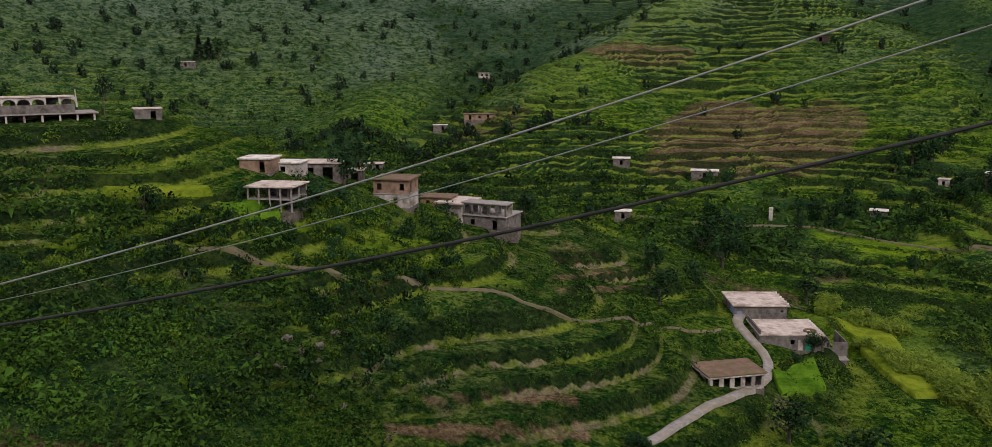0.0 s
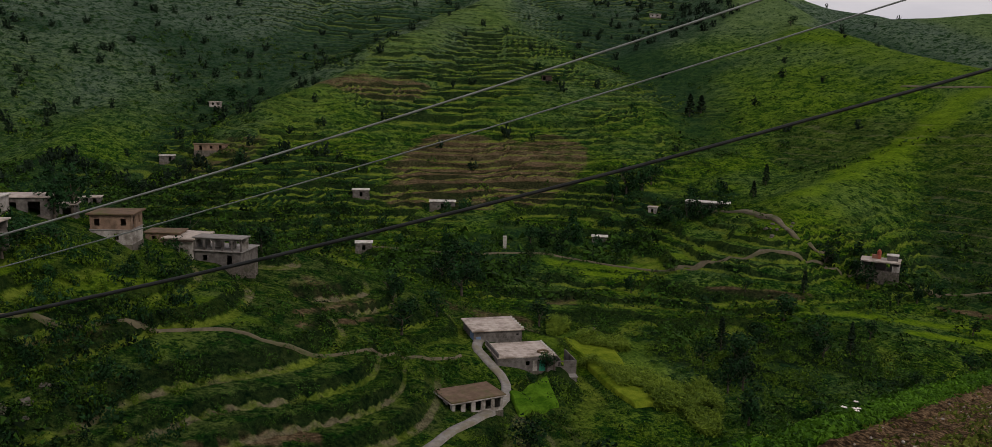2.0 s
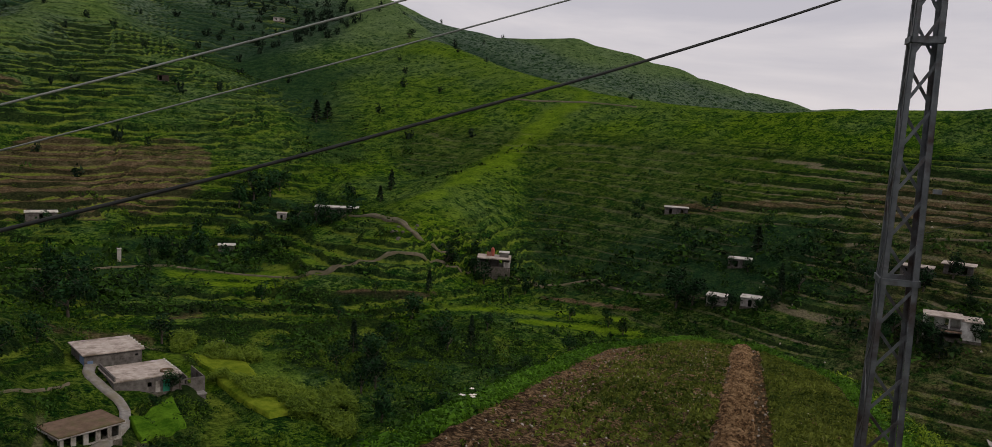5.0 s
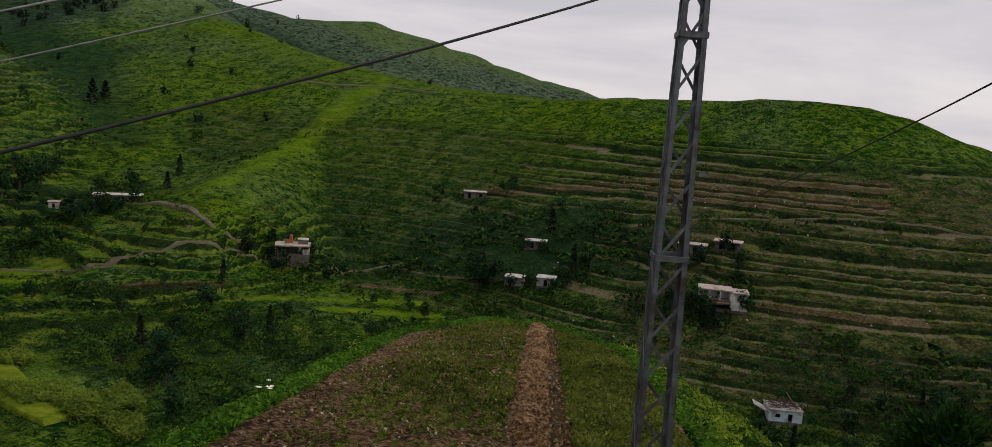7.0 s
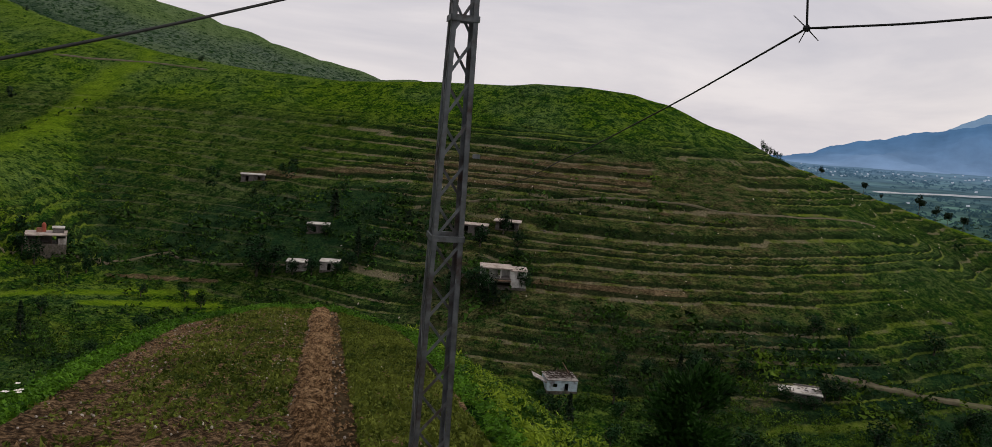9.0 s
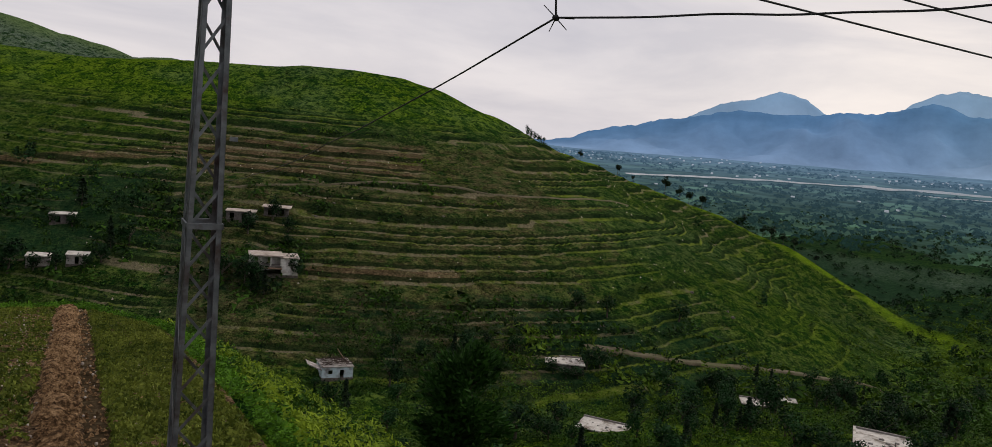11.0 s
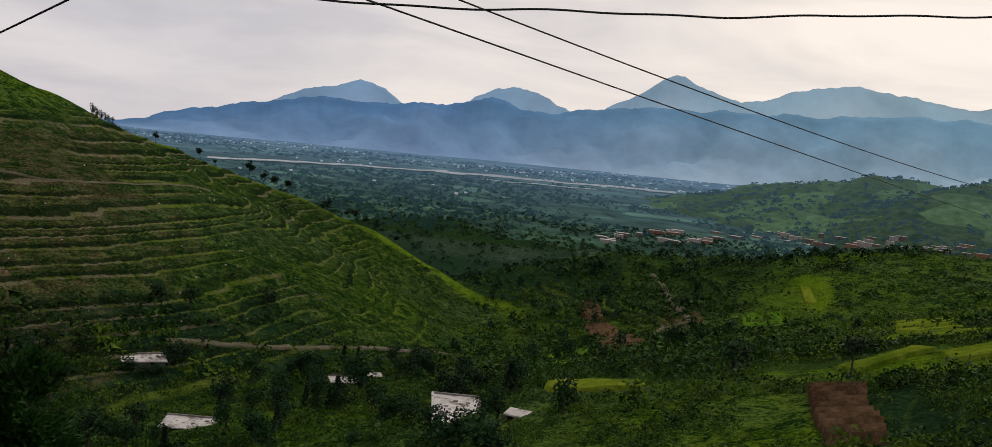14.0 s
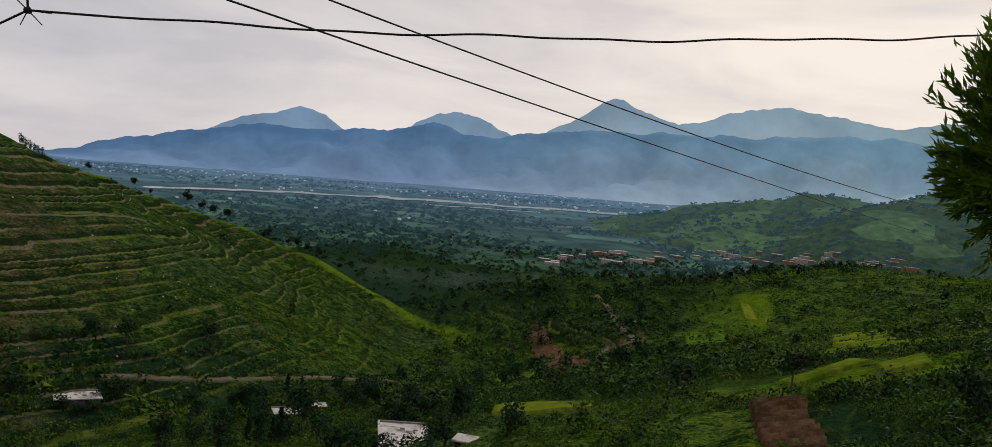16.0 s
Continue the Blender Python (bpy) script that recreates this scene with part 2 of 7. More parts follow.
SPUR = [at(*p) for p in ((-75, 165, -0.5), (-50, 168, -2.0), (-32, 172, -3.2), (-26, 174, -3.3), (-21, 178, -5.6), (-17.4, 182, -7.0),
                         (-10, 184, -8.9), (-1.5, 182, -10.3), (2, 175, -12.2), (6.7, 166, -14.2), (11, 160, -16.0), (14, 148, -19.3))]
BACK = [at(*p) for p in ((-100, 620, 9), (-60, 660, 10), (-30, 730, 10.5), (-10, 790, 10.5), (10, 830, 10), (22, 790, 8.9), (29.6, 730, 7.3), (32.9, 715, 6.2),
                         (39, 700, 5.2), (42.9, 695, 5.0), (47.1, 690, 4.3), (51.1, 675, 3.2), (54.6, 670, 2.2), (56.8, 665, 1.9), (59.2, 660, 1.4),
                         (60.6, 660, 1.75), (62, 660, 1.4), (66, 660, 0.8), (75, 660, -1))]
# spurs that come down from the back ridge toward the valley, each from its top to its foot
SPUR_LEFT = [at(*p) for p in ((-32, 720, 8), (-25.5, 640, 3.4), (-22.5, 590, 1.0), (-20, 540, -0.5), (-18.1, 500, -1.4), (-16.2, 450, -2.6), (-15, 390, -4.4))]
SPUR_FORK = [at(*p) for p in ((-1, 770, 7), (-4, 730, 5), (-6, 690, 3.5), (-8.4, 620, 0.95), (-11, 560, -0.5), (-13.3, 510, -1.6))]
SPUR_A = [at(*p) for p in ((10, 800, 9), (5, 690, 6.6), (2.2, 640, 5.3), (-1, 580, 3.1), (-3.2, 540, 1.7), (-6, 490, 0.25), (-9.5, 430, -1.5), (-11, 400, -2.7), (-13.5, 340, -5.2))]
SPUR_D = [at(*p) for p in ((16, 740, 7), (12.9, 560, 5.25), (8.7, 500, 3.5), (5.9, 450, 1.5), (2.8, 410, 0.1), (0.5, 370, -2.4), (-2, 325, -5.6))]
SPUR_E = [at(*p) for p in ((12.9, 560, 5.2), (15.6, 525, 4.0), (18.4, 490, 2.6), (21, 440, 0.4), (22.5, 390, -2.3), (23, 340, -5))]
SPUR_F = [at(*p) for p in ((12.9, 555, 5.1), (12.5, 480, 1.6), (12, 420, -1.5), (12, 350, -5), (13, 300, -7.5))]
SPUR_C = [at(*p) for p in ((44.5, 445, 0.9), (42.5, 415, -0.5), (40.5, 385, -1.9), (37.5, 340, -3.6), (34.8, 298, -5.6), (32.5, 265, -8.2))]
SPUR_B = [at(*p) for p in ((34.2, 560, 4.5), (33.2, 500, 1.9), (32, 440, -0.8), (31, 380, -3.4), (30.5, 320, -6.2))]
NOSE = [at(*p) for p in ((30.4, 690, 7.0), (31.7, 640, 6.25), (32.75, 590, 4.75), (34.9, 560, 4.25), (38.4, 515, 3.15), (41.9, 480, 2.4), (45.6, 450, 1.65), (49.9, 430, 1.25), (56.5, 405, 1.0),
                         (62.3, 395, 1.5), (67.3, 390, 1.7), (69, 388, 1.95), (72.2, 387, 2.0), (75, 390, 1.82), (77, 393, 1.39), (80.8, 402, 0.05), (84.5, 412, -1.45),
                         (87.8, 420, -2.38), (91.5, 427, -3.5), (96.1, 432, -4.72), (100.4, 432, -6.1), (104.9, 425, -8.1), (107.7, 412, -9.8), (110.6, 395, -11.7), (112.4, 372, -13.7))]
MOUND = [at(*p) for p in ((165, 400, -1.5), (150, 420, -2.1), (139, 440, -2.9), (134, 450, -3.7), (126, 470, -5.0), (121.5, 510, -7.0), (118.5, 560, -8.6))]
MOUND_NEAR = [at(*p) for p in ((165, 250, -6), (150, 255, -8.2), (143, 258, -10), (137, 258, -12), (130, 250, -14.5))]
RIGHT_HILL = [at(*p) for p in ((160, 2100, 3), (149, 2150, 2.7), (142.5, 2200, 2.5), (138, 2220, 1.4), (134.5, 2250, 1.55), (129.7, 2280, 0.5),
                               (125.9, 2300, -0.6), (119.5, 2350, -1.9), (113, 2400, -2.5))]
BEHIND = [(-420.0, 120.0, 30.0), (-300.0, -60.0, 40.0), (-160.0, -150.0, 30.0), (-20.0, -200.0, 18.0), (40.0, -320.0, 20.0)]
FIELD_AZ, FIELD_FALL, STAND = 56.0, 0.169, 4.4
FA = radians(FIELD_AZ)


def field_axes(x, y):
    """Along and across the near vegetable plot."""
    return x * math.sin(FA) + y * math.cos(FA), x * math.cos(FA) - y * math.sin(FA)


def plot_inside(x, y):
    """How far outside the near plot a point lies; negative inside it."""
    u, v = field_axes(x, y)
    half = 5.6 - 3.9 * smooth(u, 40, 60) - 0.9 * smooth(-u, -30, 0)
    mid = -1.3
    side = np.abs(v - mid) - half
    tip = u - 56.5 + 0.10 * (v - mid) ** 2
    return np.maximum(side, tip * 0.9)


# level strips of bare earth and of bright crop: from az, to az, el at each end, half height, strength
EARTH_BANDS = [(62.0, 77.1, -4.25, -3.55, 1.05, 0.72), (50.5, 62.0, -5.6, -4.1, 0.35, 0.7), (70.0, 80.4, -11.3, -10.9, 0.45, 0.75), (28.9, 35.6, -12.3, -12.27, 0.24, 1.0),
               (42.6, 49.2, -12.0, -12.3, 0.13, 0.9), (77.5, 84.0, -5.6, -5.2, 0.22, 0.6), (80.0, 90.0, -6.4, -5.3, 0.14, 0.6),
               (-7.7, 3.3, -22.4, -22.4, 0.30, 1.0), (-10.4, 4.1, -24.3, -24.6, 0.42, 1.0), (1.4, 5.0, -13.4, -13.1, 0.2, 0.9), (1.2, 6.8, -14.55, -14.15, 0.2, 0.9),
               (1.4, 8.3, -15.4, -15.0, 0.16, 0.9), (-15.5, -9.5, -15.0, -15.0, 0.5, 0.55), (-34.0, -26.5, -22.9, -24.0, 0.75, 0.9), (18.3, 20.6, -13.65, -13.5, 0.35, 0.7)]
CROP_BANDS = [(34.9, 48.7, -12.98, -13.05, 0.16, 1.0), (41.0, 49.6, -13.62, -13.85, 0.16, 1.0), (20.4, 26.0, -11.7, -12.0, 0.12, 0.9),
              (-27.4, -20.9, -8.05, -8.4, 0.17, 1.0), (-34.0, -25.2, -10.6, -11.35, 0.17, 0.8), (-16.4, -6.1, -10.85, -12.3, 0.14, 0.8), (-24.0, -16.0, -12.9, -13.6, 0.12, 0.5)]


def band_weight(bearing, rise, bands):
    w = np.zeros(bearing.shape)
    for a0, a1, e0, e1, half, k in bands:
        mid = e0 + (e1 - e0) * (bearing - a0) / (a1 - a0)
        edge = 1 - smooth(np.abs(rise - mid) / half, 0.85, 1.2)
        w = np.maximum(w, k * edge * smooth(bearing, a0 - 0.3, a0 + 0.3) * (1 - smooth(bearing, a1 - 0.3, a1 + 0.3)))
    return w


def land(x, y, masks=False):
    """Height of the ground; the eye stands at height 0."""
    x, y = np.asarray(x, float), np.asarray(y, float)
    r = np.hypot(x, y)
    down = x * math.sin(radians(116)) + y * math.cos(radians(116))
    floor = np.where(down > 0, -51 - 0.05 * down - 0.00013 * down ** 2, -51 - 0.055 * down)
    floor = np.maximum(floor, -140.0)
    floor = soft_max(floor, np.full(x.shape, -108.0), 8.0) - 2.0
    floor = floor - 16.0 * smooth(down, 330, 440) * (1 - smooth(down, 640, 950))
    z = floor + 2.0 * fbm(x, y, 90, 4, 3) * smooth(r, 60, 160)
    z = z + 7.0 * np.maximum(fbm(x, y, 150, 3, 5), -0.3) * smooth(r, 470, 640) * (1 - smooth(r, 1100, 1500)) * smooth(down, 120, 260)
    g = fbm(x, y, 130, 4, 11)
    gul = np.abs(fbm(x, y, 80, 3, 23))
    rough = 5.0 * g - 7.0 * (0.5 - gul) * 1.0
    hills = ridge(x, y, BACK, 0.52, 0.5, 30)
    hills = hills + rough * smooth(r, 230, 520) * 0.8
    for crest, s1, s2, w in ((SPUR_LEFT, 0.42, 0.40, 9), (SPUR_FORK, 0.44, 0.42, 9), (SPUR_A, 0.46, 0.38, 8), (SPUR_D, 0.48, 0.44, 8), (SPUR_E, 0.40, 0.40, 9),
                             (SPUR_F, 0.36, 0.36, 16), (SPUR_B, 0.40, 0.40, 14), (SPUR_C, 0.40, 0.52, 7)):
        hills = soft_max(hills, ridge(x, y, crest, s1, s2, w) + 0.38 * rough, 6.0)
    nose = ridge(x, y, NOSE, 0.40, 0.62, 6)
    hills = soft_max(hills, nose + 0.25 * rough * smooth(nose, -30, -70), 4.0)
    z = soft_max(z, hills, 8.0)
    spur = ridge(x, y, SPUR, 0.36, 0.5, 10) + 1.6 * fbm(x, y, 45, 3, 31)
    z = soft_max(z, spur, 6.0)
    z = soft_max(z, ridge(x, y, MOUND, 0.31, 0.31, 40) + 3 * fbm(x, y, 70, 3, 41), 12.0)
    z = soft_max(z, ridge(x, y, MOUND_NEAR, 0.24, 0.24, 14) + 2 * fbm(x, y, 50, 3, 43), 10.0)
    z = soft_max(z, ridge(x, y, BEHIND, 0.33, 0.33, 30), 12.0)
    on_spur = smooth(spur - z, -3, -0.5)
    h = 2.9 - 0.5 * on_spur
    # the spur's terraces run level across its face and dip a little toward its end
    zz = z + (2.2 - 1.65 * smooth(nose - z, -3, -0.5) - 1.1 * on_spur) * fbm(x, y, 52, 3, 51) + on_spur * np.clip(0.10 * (x + 15), 0, 5)
    zz = zz + 0.55 * np.sin(zz * 0.83) + 0.75 * np.sin(zz * 0.37 + 2.0)
    shelf = 2.6 * fbm(x, y, 62, 2, 53)
    zz = zz + 1.5 * (np.floor(shelf) + smooth(shelf - np.floor(shelf), 0.38, 0.62)) * (1 - on_spur) * (1 - 0.65 * smooth(nose - z, -3, -0.5))
    n = np.floor(zz / h)
    f = zz / h - n
    step = h * (n + smooth(f, 0.70, 0.97))
    grip = smooth(fbm(x, y, 80, 3, 61), -0.65, -0.1)
    on_nose = smooth(nose - z, -3, -0.5)
    grip = grip * (1 - on_nose) + on_nose * smooth(-z, 2, 9) * (1 - 0.7 * (1 - smooth(np.degrees(np.arctan2(x, y)), 52, 60))) * smooth(fbm(x, y, 30, 3, 65), -0.6, -0.2) * (1 - 0.35 * smooth(np.degrees(np.arctan2(x, y)) + 10 * fbm(x, y, 30, 2, 67), 90, 98))
    bearing, rise = np.degrees(np.arctan2(x, y)), np.degrees(np.arctan2(z, r))
    # open grass on the high shoulders carries few terraces
    grip = grip * (1 - 0.85 * (1 - on_nose) * smooth(bearing, 24.5, 28.5) * smooth(rise, -9, -6)) * (1 - 0.6 * smooth(-bearing, -3, 6) * smooth(rise, 0.5, 3))
    grip = grip * (1 - 0.6 * smooth(r, 320, 380) * (bearing < 25) * smooth(-fbm(x, y, 45, 3, 64), -0.25, 0.2))
    grip = grip * (1 - 0.45 * smooth(-bearing, -4, 4) * smooth(r, 380, 460))
    grip = grip * (1 - 0.85 * smooth(bearing, 108, 116) * (1 - smooth(r, 300, 360)))
    cut = band_weight(bearing, rise, EARTH_BANDS[:2]) * smooth(nose - z, -6, -2)
    grip = np.maximum(grip, smooth(cut, 0.1, 0.4))
    grip = np.maximum(grip, smooth(spur - z, -4, -1) * smooth(fbm(x, y, 40, 2, 63), -0.5, 0.0))
    grip *= smooth(r, 80, 110) * (1 - smooth(r, 700, 1100)) * smooth(z, -75, -60)
    tier = zz / h
    riser = smooth(f, 0.70, 0.84) * grip
    z = z + (step - zz) * (0.92 - 0.60 * on_nose) * grip
    # the plot the camera looks over, on its own tongue of hillside
    u, v = field_axes(x, y)
    tongue = -STAND - FIELD_FALL * np.clip(u, -25, 70)
    out = plot_inside(x, y)
    fall = np.where(v > -1.3, 0.62, 0.85)
    tongue = tongue - fall * (np.sqrt(np.maximum(out, 0) ** 2 + 1.0) - 1.0) + 0.5 * fbm(x, y, 9, 3, 71) * smooth(out, 0.5, 4)
    z = np.where(out < 25, np.maximum(soft_max(z, tongue, 3.0 + 0 * z) * (out > 2) + tongue * (out <= 2), tongue), soft_max(z, tongue, 3.0))
    return (z, tier, riser, on_nose, grip) if masks else z


def right_hill(x, y):
    """The low hill beyond the town, far down the valley."""
    return ridge(x, y, RIGHT_HILL, 0.26, 0.3, 40) + 16 * fbm(x, y, 260, 4, 11) - 12 * (0.5 - np.abs(fbm(x, y, 150, 3, 23)))


@functools.lru_cache(maxsize=None)
def meets(az, el, start=75.0, height=land):
    """Where the sight line at these angles meets the ground beyond start metres."""
    r = np.geomspace(start, 4900, 5000)
    a = radians(az)
    gap = height(r * math.sin(a), r * math.cos(a)) - r * math.tan(radians(el))
    k = int(np.argmax(gap > 0)) if (gap > 0).any() else len(r) - 1
    k = max(k, 1)
    f = gap[k - 1] / (gap[k - 1] - gap[k] + 1e-9)
    d = r[k - 1] + min(max(f, 0), 1) * (r[k] - r[k - 1])
    x, y = d * math.sin(a), d * math.cos(a)
    return Vector((x, y, float(height(np.array([x]), np.array([y]))[0])))


def ground_at(x, y):
    return float(land(np.array([x]), np.array([y]))[0])


def mesh_object(name, verts, faces, mat=None, parent=None, smoothed=False):
    me = bpy.data.meshes.new(name)
    me.from_pydata(verts, [], faces)
    if mat:
        me.materials.append(mat)
    if smoothed:
        me.polygons.foreach_set("use_smooth", np.ones(len(me.polygons), bool))
    me.update()
    ob = new(name, me)
    ob.parent = parent
    return ob


def grid_mesh(name, X, Y, Z, mat, closed=False):
    """A sheet over a grid of points; closed joins its last column to the first."""
    nr, nc = X.shape
    me = bpy.data.meshes.new(name)
    idx = np.arange(nr * nc).reshape(nr, nc)
    nxt = np.roll(idx, -1, 1) if closed else idx[:, 1:]
    cur = idx if closed else idx[:, :-1]
    quads = np.stack([cur[:-1], nxt[:-1], nxt[1:], cur[1:]], -1).reshape(-1, 4)[:, ::-1]
    me.vertices.add(nr * nc)
    me.vertices.foreach_set("co", np.stack([X, Y, Z], -1).astype(np.float32).ravel())
    me.loops.add(quads.size)
    me.loops.foreach_set("vertex_index", quads.ravel().astype(np.int32))
    me.polygons.add(len(quads))
    me.polygons.foreach_set("loop_start", np.arange(0, quads.size, 4, dtype=np.int32))
    me.polygons.foreach_set("use_smooth", np.ones(len(quads), bool))
    me.update(calc_edges=True)
    me.materials.append(mat)
    return new(name, me), me


# patches of bare earth, lush crop and dark wood: az, el, radius in metres along and across the sight line, strength
SOIL = [(13.8, -5.2, 34, 36, 0.85), (17, -4.2, 26, 22, 0.7), (10.5, -6.6, 26, 24, 0.7), (6.5, 0.2, 16, 26, 0.7), 
        (-3, -4.5, 22, 18, 0.55), (122.2, -9.7, 20, 10, 0.7),
        (85, -7.5, 40, 30, 0.40), (78, -9, 30, 28, 0.44), (14, -14.6, 7, 12, 0.6), (4, -13.5, 6, 12, 0.45), (-34.2, -22.6, 7, 6, 0.6)]
LUSH = [(24, -11.2, 5, 30, 0.7), (-10, -12.3, 5, 20, 0.5),
        (22, -17.2, 16, 16, 0.5), (124.5, -12.2, 18, 14, 0.5), (138, -7.4, 16, 26, 0.9), (133.5, -8.9, 14, 16, 1.0), (136.5, -9.6, 9, 14, 0.8), (131.5, -10.8, 8, 12, 0.8), (130.3, -6.6, 26, 6, 0.9), (112.5, -12, 25, 9, 0.6), (114, -9.2, 30, 9, 0.6), (128, -6.9, 40, 18, 0.6), (-24, -8, 10, 10, 0.4)]
WOOD = [(-28, 2.4, 160, 130, 0.22), (-8, 3.2, 140, 100, 0.2), (12.5, -11.2, 22, 26, 0.8), (26, -7.4, 18, 26, 0.8), (20, -10, 14, 26, 0.7), (56, -8.5, 25, 45, 0.7),
        (66, -11, 12, 18, 0.7), (0, -7.4, 40, 40, 0.6), (-12, -6.4, 40, 40, 0.7), (25, 4.8, 80, 50, 0.5), (107, -7, 250, 60, 0.6), (120, -6, 160, 60, 0.5), (32, -16, 22, 30, 0.6), (80, -15.5, 18, 36, 0.6), (91, -15.6, 22, 36, 0.8), (102, -15.4, 22, 34, 0.7), (-30, -17, 20, 24, 0.5), (140, -11.5, 24, 16, 0.9), (136.5, -11.2, 12, 8, 0.8), (127, -11.6, 16, 22, 0.7)]


def patch_weight(x, y, patches):
    w = np.zeros(x.shape)
    for az, el, along, across, k in patches:
        c = meets(az, el)
        a = math.atan2(c.x, c.y)
        p = (x - c.x) * math.sin(a) + (y - c.y) * math.cos(a)
        q = (x - c.x) * math.cos(a) - (y - c.y) * math.sin(a)
        rough = 0.85 * fbm(x, y, 0.6 * min(along, across) + 4, 4, 19)
        w = np.maximum(w, k * (1 - smooth(np.abs(p / along) ** 3 + np.abs(q / across) ** 3 + rough, 0.55, 1.15)))
    return w


LIE = {}


def lie_at(x, y):
    """How far the ground at a point stands above (crests) or below (gullies) the land round it, from -1 to 1."""
    az, rr, w = LIE["az"], LIE["rr"], LIE["w"]
    i = np.clip(np.searchsorted(rr, np.hypot(x, y)), 0, len(rr) - 1)
    j = np.clip(np.searchsorted(az, np.degrees(np.arctan2(x, y))), 0, len(az) - 1)
    return w[i, j]


def blurred(Z, n, axis):
    """A running mean over 2n + 1 samples."""
    pad = [(0, 0), (0, 0)]
    pad[axis] = (n + 1, n)
    c = np.cumsum(np.pad(Z, pad, mode="edge"), axis)
    k = Z.shape[axis]
    return (np.take(c, np.arange(2 * n + 1, 2 * n + 1 + k), axis) - np.take(c, np.arange(0, k), axis)) / (2 * n + 1)


def crest_distance(x, y, line):
    return -ridge(x, y, [(a, b, 0.0) for a, b, _ in line], 1.0, 1.0, 0.01)


def crest_side(x, y, line):
    """1 on the far side of a crest line as seen from the viewpoint, 0 on the near side."""
    A = [math.degrees(math.atan2(p[0], p[1])) for p in line]
    return smooth(np.hypot(x, y) - np.interp(np.degrees(np.arctan2(x, y)), A, [math.hypot(p[0], p[1]) for p in line]), 0, 12)


def build_ground():
    az = np.concatenate([np.arange(-42, 152, 0.36), np.arange(152, 318, 2.0)])
    rr = np.concatenate([np.geomspace(0.05, 75, 100, endpoint=False), np.arange(75, 520, 1.85), np.arange(520, 800, 4.0), np.geomspace(800, 4950, 46)])
    A, R = np.meshgrid(np.radians(az), rr)
    X, Y = R * np.sin(A), R * np.cos(A)
    Z, tier, riser, on_nose, grip = land(X, Y, masks=True)
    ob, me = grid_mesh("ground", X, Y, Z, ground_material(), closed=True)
    seen = az < 152
    broad = blurred(blurred(blurred(blurred(Z[:, seen], 20, 1), 16, 0), 14, 1), 10, 0)
    lie = np.clip((Z[:, seen] - broad) / 9.0, -1, 1) * smooth(R[:, seen], 215, 270) * (1 - smooth(R[:, seen], 760, 900))
    LIE.update(az=az[seen], rr=rr, w=lie)
    lie = np.concatenate([lie, np.zeros((len(rr), (~seen).sum()))], 1)
    bearing = np.degrees(A)
    # grass strip along the nose crest, its backlit rim put into the colour
    edge = (1 - smooth(crest_distance(X, Y, NOSE) + 3 * fbm(X, Y, 14, 2, 9), 3, 9)) * smooth(bearing, 79, 88) * (bearing < 120)
    plot = smooth(-plot_inside(X, Y), -0.2, 0.5) * (R < 70)
    for name, patches in (("soil", SOIL), ("lush", LUSH), ("wood", WOOD)):
        w = patch_weight(X, Y, patches)
        if name == "soil":
            w = np.maximum(w, band_weight(np.degrees(A), np.degrees(np.arctan2(Z, R)), EARTH_BANDS))
            w = np.maximum(np.maximum(w, plot), 0.46 * on_nose * smooth(np.degrees(A), 56, 64) * (1 - smooth(np.degrees(A), 84, 92)) * smooth(-Z, 6, 16))
        if name == "lush":
            w = np.maximum(w, band_weight(np.degrees(A), np.degrees(np.arctan2(Z, R)), CROP_BANDS))
            w = np.maximum(w, 0.85 * edge)
            w = np.maximum(w, 0.8 * (1 - smooth(crest_distance(X, Y, SPUR_C[:5]) + 5 * fbm(X, Y, 18, 3, 13), 3, 10)))
            w = np.maximum(w, 0.38 * smooth(lie, 0.25, 0.8) * (bearing < 66) * smooth(bearing, -12, 6))
            w = np.maximum(w, 0.16 * smooth(bearing, 25.5, 29) * (1 - smooth(bearing, 56, 70)) * smooth(np.degrees(np.arctan2(Z, R)), -7, -3) * (R < 600))
            w = np.maximum(w, 0.16 * smooth(np.degrees(A), 108, 116) * (R < 520) * (np.degrees(A) < 160) * smooth(fbm(X, Y, 45, 3, 29), -0.3, 0.4))
        if name == "wood":
            beyond = smooth(R, 440, 520) * smooth(np.degrees(A), 92, 97) * (np.degrees(A) < 160)
            w = np.maximum(w, 0.8 * beyond * smooth(fbm(X, Y, 90, 3, 15), -0.7, 0.2))
            behind = crest_side(X, Y, NOSE) * smooth(bearing, 95, 99) * (bearing < 118) * (R < 900)
            w = np.maximum(w, 0.9 * behind * (1 - edge))
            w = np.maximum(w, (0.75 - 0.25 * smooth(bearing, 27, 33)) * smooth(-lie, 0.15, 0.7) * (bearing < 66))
            w = np.maximum(w, 0.85 * smooth(R, 560, 640) * (R < 900) * smooth(-bearing, -4, 3) * smooth(fbm(X, Y, 60, 3, 16), -0.5, 0.1))
        at_ = me.attributes.new(name, "FLOAT", "POINT")
        at_.data.foreach_set("value", w.astype(np.float32).ravel())
    # haze put into the ground colour of far slopes and the back ridge
    far_haze = smooth(R, 340, 560) * (1 - 0.7 * smooth(np.degrees(A), 4, 22)) * (1 - smooth(np.degrees(A), 24, 40)) * (R < 1000)
    far_haze = np.maximum(far_haze, 0.9 * smooth(R, 530, 600) * (R < 1000))
    on_spur = smooth(ridge(X, Y, SPUR, 0.36, 0.5, 10) - Z, -6, -2)
